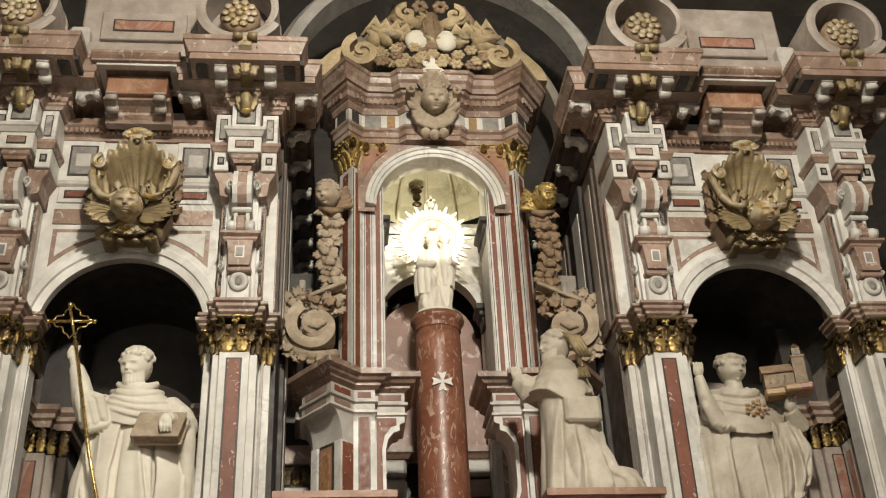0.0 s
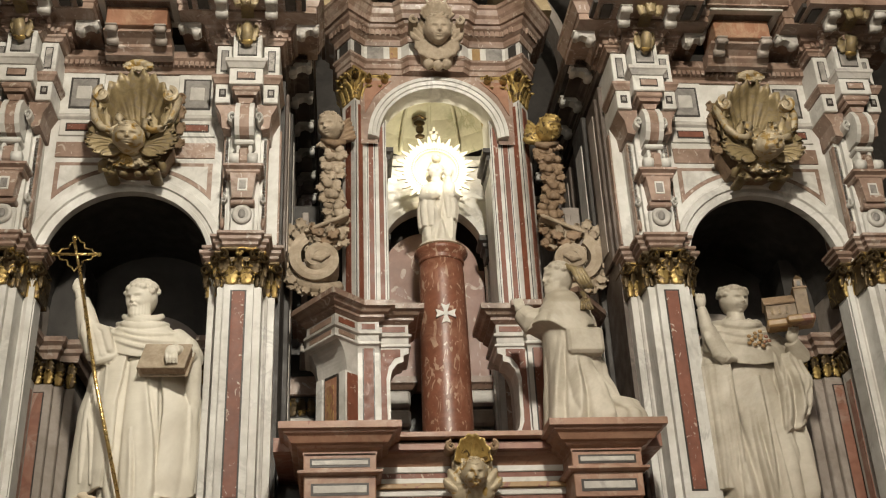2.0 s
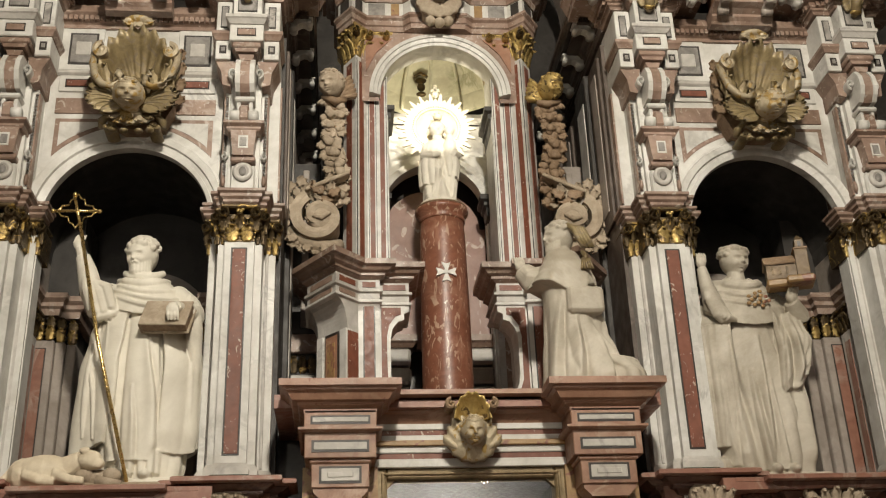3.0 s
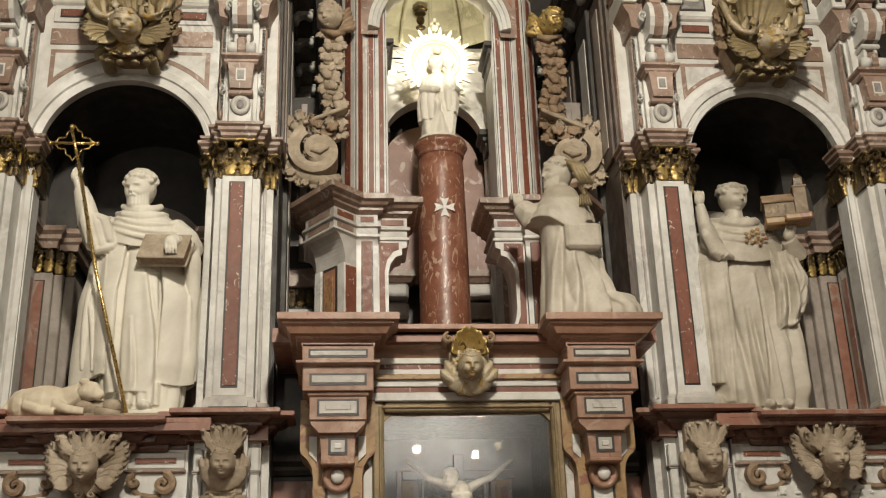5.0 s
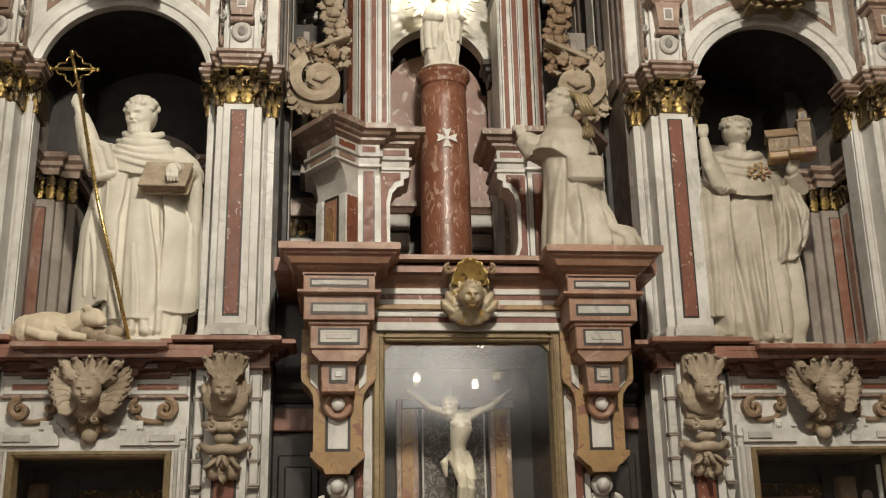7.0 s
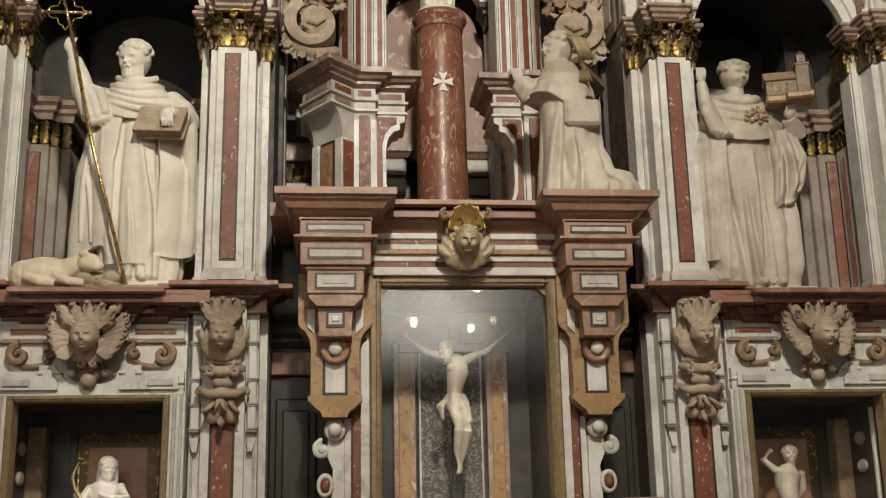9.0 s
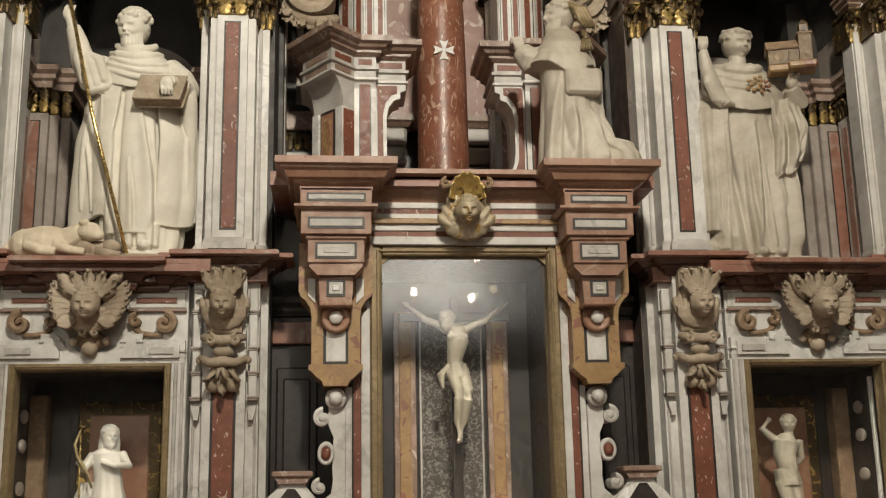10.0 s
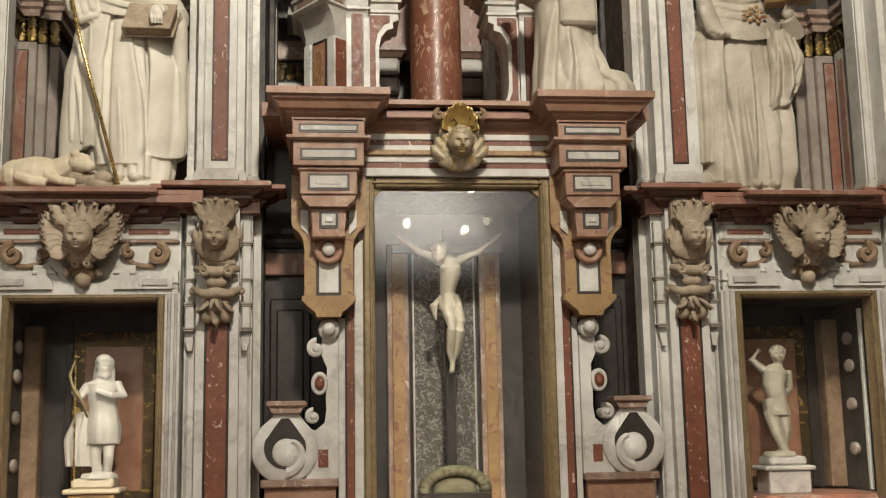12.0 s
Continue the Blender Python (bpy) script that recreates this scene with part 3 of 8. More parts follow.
def bay():
    w = thing("niche_wall", "white marble wall with arched niche, inlaid spandrels and frieze", "niche wall", "niche bays of the altarpiece", "structure")
    part("arch_wall", arch_wall(-0.82, 0.82, 3.5, 8.3, 0.77, 6.045, 0.27, 0.36), WHITE, w)
    part("archivolt", arc_sweep(0, 6.045, [(0.752, 0.32), (0.752, 0.235), (0.79, 0.225), (0.795, 0.24), (0.83, 0.23), (0.84, 0.205), (0.90, 0.195), (0.91, 0.215), (0.93, 0.215), (0.93, 0.32)]), WHITE, w, "moulded white marble archivolt")
    for s in (-1, 1):
        imp = [(-0.1, 6.02), (0.0, 6.02), (0.02, 6.06), (0.05, 6.08), (0.05, 6.1), (0.08, 6.12), (0.08, 6.15), (-0.1, 6.15)]
        path = [(0.755, 0.40), (0.755, 0.24), (0.84, 0.24)]
        part("impost", moulding(path if s > 0 else mirror(path), imp), PINK, w)
        # spandrel: brown line with a white panel in it
        def spandrel(rr, x1, z1, x0=0.14):
            pts = [(x1, z1), (x0, z1)]
            a0, a1 = math.acos(min(1, x0 / rr)), math.acos(min(0.999, x1 / rr))
            pts += [(rr * math.cos(a0 + (a1 - a0) * i / 14), 6.10 + rr * math.sin(a0 + (a1 - a0) * i / 14)) for i in range(15)]
            return [(s * x, z) for x, z in pts]
        sp = part("spandrel_border", prism(spandrel(0.96, 0.735, 7.125), "y", 0.264, 0.28), PINK, w)
        part("spandrel_panel", prism(spandrel(1.0, 0.69, 7.085), "y", 0.258, 0.28), WHITE, sp)
        fr = part("frieze_panel", box(*sorted((s * 0.36, s * 0.77)), 0.245, 0.3, 7.66, 8.14, 0.006), WHITE, w)
        inlay(fr, *sorted((s * 0.41, s * 0.68)), 7.72, 8.08, 0.245, GREY, 0.02, SHADE)
        part("frieze_stone", box(*sorted((s * 0.47, s * 0.62)), 0.225, 0.28, 7.82, 7.98, 0.01), GREYW, fr)
        st = part("inlay_course", box(*sorted((s * 0.3, s * 0.74)), 0.25, 0.3, 7.42, 7.6, 0.005), WHITE, w)
        inlay(st, *sorted((s * 0.4, s * 0.68)), 7.465, 7.555, 0.25, RED, 0.012, DARK)
    part("rose_band", box(-0.75, 0.75, 0.255, 0.3, 7.18, 7.35, 0.004), PINK, w)
    part("string_moulding", moulding([(-0.76, 0.26), (0.76, 0.26)], [(-0.05, 7.6), (0.01, 7.6), (0.03, 7.62), (0.03, 7.65), (-0.05, 7.65)]), GREYW, w)
    part("architrave", moulding([(-0.76, 0.26), (0.76, 0.26)], [(-0.05, 8.14), (0.02, 8.14), (0.02, 8.18), (0.05, 8.2), (0.05, 8.24), (0.1, 8.28), (0.1, 8.36), (-0.05, 8.36)]), PINK, w)
    part("dentil_moulding", dentils([(-0.76, 0.26), (0.76, 0.26)], 8.2, 8.25, 0.09), PINK, w)
    return w


def mid_cornice():
    """The cornice between two ressauts, with its coffered soffit."""
    e = thing("bay_cornice", "rose marble cornice with coffered soffit and modillions between blocks", "cornice", "cornices over the niche bays", "structure")
    part("corona", moulding([(-0.42, -0.46), (0.42, -0.46)], [(-0.3, 8.60), (0.0, 8.60), (0.0, 8.62), (0.03, 8.64), (0.05, 8.66), (0.05, 8.69), (-0.3, 8.69)]), PINK, e)
    # Slab over the coffers coloured near black for the shade up there.
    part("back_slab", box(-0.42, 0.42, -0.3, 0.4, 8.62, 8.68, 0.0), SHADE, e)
    for n, a in (("coffer_rim", (-0.38, 0.38, -0.42, -0.34)), ("coffer_rim", (-0.38, 0.38, -0.02, 0.06)), ("coffer_rim", (-0.38, -0.31, -0.34, -0.02)), ("coffer_rim", (0.31, 0.38, -0.34, -0.02))):
        part(n, box(*a, 8.575, 8.62, 0.004), WHITE, e)
    part("coffer_panel", box(-0.31, 0.31, -0.34, -0.02, 8.60, 8.64, 0.0), GREY, e)
    part("coffer_stone", box(-0.30, 0.28, -0.24, 0.12, 8.37, 8.59, 0.008), RUST, e, "orange-red marble slab under the soffit")
    part("slab_foot", moulding([(-0.33, 0.02), (0.31, 0.02)], [(-0.1, 8.20), (0.0, 8.20), (0.02, 8.23), (0.06, 8.26), (0.06, 8.29), (0.12, 8.32), (0.2, 8.34), (0.2, 8.37), (-0.1, 8.37)]), PINK, e)
    for x in (-0.24, 0.22):
        modillion(e, x, -0.16, 8.345, 0, 0.75, GREYP)
    return e


def niche():
    n = thing("niche", "deep shadowed niche with grey marble inner pilasters", "niche", "statue niches", "structure")
    part("niche_floor", box(-0.95, 0.95, -0.2, 2.4, 3.42, 3.52, 0.0), ROSSO, n)
    # Back, recess, vault and pier heads hold the niche's shade in their colour.
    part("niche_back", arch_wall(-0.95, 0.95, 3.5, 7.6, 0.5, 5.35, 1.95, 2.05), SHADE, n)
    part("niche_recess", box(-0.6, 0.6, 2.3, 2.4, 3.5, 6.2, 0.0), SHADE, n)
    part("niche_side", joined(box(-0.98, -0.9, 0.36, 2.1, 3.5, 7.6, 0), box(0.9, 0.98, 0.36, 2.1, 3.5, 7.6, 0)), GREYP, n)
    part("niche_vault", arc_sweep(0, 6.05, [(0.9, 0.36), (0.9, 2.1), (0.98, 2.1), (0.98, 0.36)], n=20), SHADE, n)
    u = [(-0.9, 0.6), (-0.9, 0.98), (-0.70, 0.98), (-0.70, 1.07), (-0.53, 1.07), (-0.53, 1.95)]
    ent = [(-0.05, 5.4), (0.02, 5.4), (0.03, 5.46), (0.06, 5.48), (0.06, 5.52), (0.1, 5.55), (0.1, 5.6), (-0.05, 5.6)]
    for s in (-1, 1):
        path = u if s < 0 else mirror(u)
        part("inner_cornice", moulding(path, ent), PINK, n)
        pier = part("inner_pier", joined(box(*sorted((s * 0.9, s * 0.705)), 1.0, 1.9, 3.55, 5.17, 0.01), box(*sorted((s * 0.71, s * 0.62)), 1.06, 1.9, 3.55, 5.17, 0.01), box(*sorted((s * 0.625, s * 0.53)), 1.13, 1.9, 3.55, 5.17, 0.01)), GREYP, n)
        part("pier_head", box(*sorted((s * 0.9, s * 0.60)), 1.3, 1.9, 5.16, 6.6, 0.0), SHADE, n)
        part("inlay_border", box(*sorted((s * 0.89, s * 0.77)), 0.992, 1.02, 3.64, 5.09, 0.0), DARK, pier)
        part("inlay_panel", box(*sorted((s * 0.88, s * 0.78)), 0.986, 1.02, 3.65, 5.08, 0.003), ROSSO, pier)
        for cx_n, cy, w in ((0.80, 1.0, 0.2), (0.665, 1.06, 0.09), (0.575, 1.13, 0.09)):
            for row in (0, 1):
                for i in range(2 if w > 0.1 else 1):
                    part("capital_leaf", leaf(s * cx_n + (w * 0.25 * (2 * i - 1) if w > 0.1 else 0), cy, 5.17 + 0.1 * row, 0.10, 0.15, 0.06), GOLD if row == 0 else BRONZE, pier)
        for y in (0.78,):
            q = part("inner_pilaster", box(*sorted((s * 0.9, s * 0.84)), y - 0.12, y + 0.12, 3.55, 5.15, 0.01), GREYW, n)
            part("inlay_panel", box(*sorted((s * 0.845, s * 0.832)), y - 0.055, y + 0.055, 3.65, 5.05, 0.003), ROSSO, q)
            cb = joined(*[moved(leaf(i * 0.08, 0, 5.15, 0.08, 0.2, 0.06), Matrix.Translation((s * 0.845, y, 0)) @ Matrix.Rotation(radians(-s * 90), 4, "Z")) for i in (-1, 0, 1)], box(*sorted((s * 0.9, s * 0.80)), y - 0.14, y + 0.14, 5.36, 5.4, 0.01))
            part("inner_capital", cb, BRONZE, q)
    part("inner_archivolt", arc_sweep(0, 5.6, [(0.52, 1.86), (0.52, 1.96), (0.62, 1.96), (0.62, 1.86)], n=24), GREYP, n)
    return n


spread(bay(), BAY)
spread(mid_cornice(), BAY)
spread(niche(), BAY)


# ---- ledge under the statues and the lower frieze ----
LEDGE = [(-0.15, 3.30), (0.0, 3.30), (0.015, 3.33), (0.015, 3.35), (0.05, 3.36), (0.08, 3.40), (0.11, 3.41), (0.11, 3.43), (0.16, 3.445), (0.2, 3.47), (0.2, 3.478), (-0.15, 3.478)]
LIP = [(-0.15, 3.475), (0.24, 3.475), (0.265, 3.485), (0.265, 3.515), (0.25, 3.525), (-0.15, 3.525)]


def ledge_bay():
    e = thing("statue_ledge", "red marble ledge with dark mouldings under the niche", "ledge", "ledges of the altarpiece", "structure")
    path = [(-0.74, 0.11), (-0.58, 0.11), (-0.58, 0.06), (-0.34, 0.06), (-0.34, -0.04), (0.34, -0.04), (0.34, 0.06), (0.58, 0.06), (0.58, 0.11), (0.74, 0.11)]
    part("ledge_moulding", moulding(path, LEDGE), LEDGEDARK, e, "dark red stepped mouldings")
    part("ledge_lip", moulding(path, LIP), ROSSO, e)
    part("ledge_core", box(-0.5, 0.5, -0.05, 0.3, 3.36, 3.52, 0.0), LEDGEDARK, e)
    return e


def ledge_pilaster():
    e = thing("pilaster_ledge", "red marble ledge block under the pilaster", "ledge", "ledges of the altarpiece", "structure")
    path = [(-0.28, 0.3), (-0.28, 0.15), (-0.17, 0.15), (-0.17, 0.02), (0.17, 0.02), (0.17, 0.15), (0.28, 0.15), (0.28, 0.3)]
    part("ledge_moulding", moulding(path, [(o, z + 0.07) for o, z in LEDGE]), LEDGEDARK, e, "dark red stepped mouldings")
    part("ledge_lip", moulding(path, [(o, z + 0.07) for o, z in LIP]), ROSSO, e)
    part("ledge_core", box(-0.33, 0.33, 0.02, 0.6, 3.38, 3.594, 0.0), ROSSO, e)
    return e


def lower_frieze():
    f = thing("lower_frieze", "white marble frieze with red inlays and brown scrolls", "frieze", "friezes under the ledges", "structure")
    part("frieze_wall", box(-0.75, 0.75, 0.10, 0.35, 2.70, 3.36, 0.0), WHITE, f)
    for s in (-1, 1):
        fp = part("inlay_course", box(*sorted((s * 0.27, s * 0.73)), 0.085, 0.2, 3.165, 3.30, 0.01), WHITE, f)
        inlay(fp, *sorted((s * 0.33, s * 0.66)), 3.205, 3.255, 0.085, RED, 0.008, PINK)
        for o_, y_ in ((0.0, 0.015), (0.05, 0.035)):
            part("crossette_moulding", joined(box(*sorted((s * (0.43 + o_), s * 0.745)), y_, 0.12, 2.795 - o_, 2.82 - o_, 0.006), box(*sorted((s * (0.405 + o_), s * (0.43 + o_))), y_, 0.12, 2.795 - o_, 2.90 - o_, 0.006), box(*sorted((s * 0.22, s * (0.405 + o_))), y_, 0.12, 2.875 - o_, 2.90 - o_, 0.006)), WHITE, f)
        part("thin_moulding", box(*sorted((s * 0.25, s * 0.74)), 0.06, 0.2, 3.135, 3.16, 0.006), PINK, f)
        part("scroll_ornament", joined(spiral(s * 0.57, 3.04, 0.115, 0.02, 1.4, 0.02, 0.105, 0.062, math.pi / 2, -s), spiral(s * 0.34, 3.06, 0.075, 0.015, 1.2, 0.03, 0.105, 0.045, math.pi / 2, s), tube([(s * 0.33, 0.08, 3.0), (s * 0.38, 0.08, 2.96), (s * 0.46, 0.08, 2.945), (s * 0.55, 0.08, 2.945)], 0.024, 8)), BROWN, f, "brown carved scroll")
        part("scroll_bulb", joined(ball(s * 0.33, 0.07, 3.06, 0.035, 0.03), ball(s * 0.58, 0.07, 3.035, 0.028, 0.02)), LIME, f)
    fr = [(-0.74, 2.71), (-0.74, 2.9), (-0.40, 2.9), (-0.40, 2.95), (-0.28, 2.95), (-0.2, 2.84), (-0.12, 2.80), (0.12, 2.80), (0.2, 2.84), (0.28, 2.95), (0.40, 2.95), (0.40, 2.9), (0.74, 2.9), (0.74, 2.71)]
    part("crossetted_surround", prism(fr, "y", 0.035, 0.2), WHITE, f)
    part("surround_relief", joined(*[prism([(s * 0.70, 2.75), (s * 0.70, 2.86), (s * 0.36, 2.86), (s * 0.36, 2.91), (s * 0.30, 2.91), (s * 0.24, 2.8), (s * 0.24, 2.75)], "y", 0.0, 0.1) for s in (-1, 1)]), WHITE, f)
    part("surround_relief", joined(*[prism([(s * 0.66, 2.78), (s * 0.66, 2.83), (s * 0.46, 2.83), (s * 0.46, 2.78)], "y", -0.018, 0.1) for s in (-1, 1)]), GREYW, f)
    return f


def case():
    """A glazed niche in a gilt frame."""
    c = thing("display_niche", "gilt-framed glazed niche with brown marble lining", "display case", "small glazed niches", "structure")
    z0, z1, x = 0.95, 2.715, 0.635
    part("jamb", joined(box(-0.76, -x, 0.04, 0.3, z0, z1, 0.006), box(x, 0.76, 0.04, 0.3, z0, z1, 0.006)), WHITE, c)
    part("jamb_moulding", joined(*[box(*sorted((s * a, s * b)), y, 0.2, z0, z1, 0.006) for s in (-1, 1) for a, b, y in ((0.715, 0.74, 0.02), (0.66, 0.69, 0.015))]), GREYW, c)
    fr = part("gilt_frame", joined(box(-x, -x + 0.055, 0.03, 0.22, z0, z1, 0.012), box(x - 0.055, x, 0.03, 0.22, z0, z1, 0.012), box(-x + 0.055, x - 0.055, 0.03, 0.22, z1 - 0.055, z1, 0.012)), FRAMEGOLD, c, "narrow gilt frame")
    part("frame_bead", joined(box(-x + 0.02, -x + 0.035, 0.018, 0.1, z0, z1 - 0.02, 0.004), box(x - 0.035, x - 0.02, 0.018, 0.1, z0, z1 - 0.02, 0.004), box(-x + 0.035, x - 0.035, 0.018, 0.1, z1 - 0.035, z1 - 0.02, 0.004)), FRAMEGOLD, fr)
    g = part("pane", box(-x + 0.05, x - 0.05, 0.12, 0.126, z0, z1 - 0.05, 0.0), GLASS, c)
    g.visible_shadow = False
    # Top, sides and back near black: the case's inner shade put into colour.
    part("case_top", box(-0.75, 0.75, 0.3, 1.2, z1 - 0.03, z1 + 0.02, 0), SHADE, c)
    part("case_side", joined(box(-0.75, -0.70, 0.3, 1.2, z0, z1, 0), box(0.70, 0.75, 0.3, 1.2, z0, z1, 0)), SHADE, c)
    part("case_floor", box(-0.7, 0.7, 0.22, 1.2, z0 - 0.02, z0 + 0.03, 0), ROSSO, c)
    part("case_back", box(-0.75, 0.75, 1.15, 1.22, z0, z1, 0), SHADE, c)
    part("back_panel", joined(box(-0.30, 0.42, 1.10, 1.16, 1.0, 2.5, 0.01)), BRONZE, c)
    part("back_inset", box(-0.2, 0.32, 1.08, 1.12, 1.1, 2.38, 0.01), RUST, c)
    part("back_stripe", joined(box(-0.36, -0.30, 1.09, 1.16, 1.0, 2.6, 0.004), box(0.42, 0.5, 1.09, 1.16, 1.0, 2.6, 0.004)), DARK, c)
    for s in (-1, 1):
        part("lining_slab", box(*sorted((s * 0.55, s * 0.70)), 0.98, 1.15, 1.0, 2.55, 0.01), BROWN, c)
        part("lining_strip", box(*sorted((s * 0.66, s * 0.69)), 0.45, 0.5, 1.0, 2.6, 0.006), WHITE, c)
        [part("lining_boss", ball(s * 0.68, 0.75, z, 0.03, 0.09, 0.06), GREYP, c) for z in (1.35, 1.75, 2.1, 2.35)]
    return c


spread(ledge_bay(), BAY)
spread(ledge_pilaster(), PIL)
spread(lower_frieze(), BAY)
spread(case(), BAY)


def lower_pilaster():
    p = thing("lower_pilaster", "white marble lower pilaster with long red inlaid strip", "pilaster", "lower pilasters of the altarpiece")
    part("shaft", moulding(steps([(0.33, 0.26), (0.27, 0.10), (0.17, 0.0)]), [(-0.16, 0.95), (0, 0.95), (0, 3.42), (-0.16, 3.42)]), WHITE, p)
    part("inlay_border", box(-0.1, 0.1, -0.008, 0.02, 0.95, 2.5, 0.0), DARK, p)
    part("red_strip", box(-0.08, 0.08, -0.014, 0.02, 0.95, 2.5, 0.003), RED, p, "red mottled marble strip")
    for s in (-1, 1):
        part("edge_strip", box(*sorted((s * 0.235, s * 0.255)), 0.085, 0.12, 0.95, 2.3, 0.005), GREYW, p)
        part("bracket_block", box(*sorted((s * 0.19, s * 0.262)), 0.03, 0.12, 2.42, 3.32, 0.01), WHITE, p, "white side block")
        for a in (3.12, 2.82, 2.62, 2.42):
            part("bracket_fillet", joined(box(*sorted((s * 0.182, s * 0.276)), 0.015, 0.12, a, a + 0.018, 0.005), box(*sorted((s * 0.186, s * 0.269)), 0.022, 0.12, a - 0.016, a, 0.004)), GREYP, p)
        part("bracket_drop", prism([(s * 0.19, 2.36), (s * 0.26, 2.36), (s * 0.235, 2.25), (s * 0.2, 2.25)], "y", 0.03, 0.12), WHITE, p)
    return p


spread(lower_pilaster(), PIL)


# ---- central altar: pedestals, framed case ----
def ring_bar(parent, name, half, yf, yb, prof, mat, cx=0.0, label=""):
    """A moulding round three sides of a block."""
    return part(name, moulding([(cx - half, yb), (cx - half, yf), (cx + half, yf), (cx + half, yb)], prof), mat, parent, label)


def disc(x, y, z, profile, seg=28):
    """A turned boss that faces the nave; profile of (radius, height out of the face)."""
    return moved(lathe(profile, seg), Matrix.Translation((x, y, z)) @ Euler((radians(90), 0, 0)).to_matrix().to_4x4())


def pedestal(s):
    p = thing("pedestal", "orange-red marble stepped pedestal with framed grey panels", "pedestal", "pedestals beside the glazed case")
    p.location.x = s * 1.065
    part("top_cornice", moulding([(-0.29, 0.6), (-0.29, -0.5), (0.29, -0.5), (0.29, 0.6)], [(-0.2, 4.02), (0.0, 4.02), (0.0, 4.05), (0.04, 4.07), (0.05, 4.09), (0.09, 4.10), (0.12, 4.15), (0.15, 4.165), (0.15, 4.18), (0.19, 4.19), (0.19, 4.245), (-0.2, 4.245)]), ORANGE, p, "orange-red marble cornice")
    part("top_slab", box(-0.3, 0.3, -0.5, 0.62, 4.10, 4.243, 0.0), ORANGE, p)
    a = part("upper_tier", box(-0.285, 0.285, -0.5, 0.3, 3.88, 4.04, 0.006), ORANGE, p)
    inlay(a, -0.235, 0.235, 3.925, 3.995, -0.5, GREYW, 0.016)
    ring_bar(p, "tier_band", 0.285, -0.5, 0.3, [(-0.1, 3.86), (0.02, 3.86), (0.045, 3.875), (0.045, 3.895), (0, 3.905), (-0.1, 3.905)], ORANGE)
    b = part("middle_tier", box(-0.28, 0.28, -0.49, 0.3, 3.66, 3.87, 0.006), ORANGE, p)
    inlay(b, -0.225, 0.225, 3.705, 3.80, -0.49, GREYW, 0.018)
    c = part("lower_tier", joined(box(-0.225, 0.225, -0.44, 0.3, 3.44, 3.64, 0.006), box(-0.245, 0.245, -0.46, 0.3, 3.625, 3.665, 0.012)), ORANGE, p)
    inlay(c, -0.165, 0.165, 3.47, 3.605, -0.44, GREYW, 0.018)
    part("panel_relief", box(-0.1, 0.1, -0.458, -0.44, 3.515, 3.56, 0.008), GREYW, c)
    part("tier_cove", prism([(-0.15, 3.345), (0.15, 3.345), (0.16, 3.36), (0.21, 3.41), (0.215, 3.45), (-0.215, 3.45), (-0.21, 3.41), (-0.16, 3.36)], "y", -0.42, 0.2), ORANGE, p)
    d = part("drop_block", joined(prism([(-0.125, 3.12), (0.125, 3.12), (0.14, 3.35), (-0.14, 3.35)], "y", -0.36, 0.2), box(-0.135, 0.135, -0.37, 0.1, 3.105, 3.135, 0.01)), ORANGE, p)
    inlay(d, -0.075, 0.075, 3.18, 3.315, -0.362, GREYW, 0.02)
    part("drop_relief", box(-0.03, 0.03, -0.385, -0.36, 3.225, 3.27, 0.008), WHITE, d)
    # ochre alabaster back plate with concave shoulders
    half = [(0.30, 3.66), (0.30, 3.26), (0.285, 3.22), (0.24, 3.18), (0.205, 3.12), (0.195, 3.04), (0.195, 2.66)]
    o = part("back_plate", prism([(-x, z) for x, z in half] + [(x, z) for x, z in reversed(half)], "y", -0.17, 0.25), OCHRE, p, "ochre veined alabaster back plate")
    for k in (-1, 1):
        part("side_panel", prism([(k * 0.165, 3.36), (k * 0.225, 3.36), (k * 0.225, 3.22), (k * 0.165, 3.16)], "y", -0.19, 0.0), WHITE, o)
    r = part("roundel", disc(0, -0.19, 3.025, [(0, 0), (0.115, 0), (0.12, 0.02), (0.11, 0.055), (0.085, 0.06), (0.075, 0.045), (0, 0.045)]), ORANGE, p)
    part("roundel_boss", ball(0, -0.25, 3.03, 0.055, 0.035, 0.055), WHITE, r)
    inlay(o, -0.10, 0.10, 2.665, 2.96, -0.17, WHITE, 0.022)
    part("foot_moulding", prism([(-0.095, 2.49), (0.095, 2.49), (0.11, 2.53), (0.15, 2.56), (0.20, 2.61), (0.215, 2.62), (0.215, 2.66), (-0.215, 2.66), (-0.215, 2.62), (-0.20, 2.61), (-0.15, 2.56), (-0.11, 2.53)], "y", -0.22, 0.2), OCHRE, p)
    q = part("pendant_ring", disc(0, -0.06, 2.40, [(0, 0), (0.085, 0), (0.085, 0.05), (0.07, 0.06), (0, 0.055)]), GREYW, p)
    part("pendant_ball", ball(0, -0.14, 2.40, 0.055, 0.05, 0.055), WHITE, q)
    return p


for s in (-1, 1):
    pedestal(s)


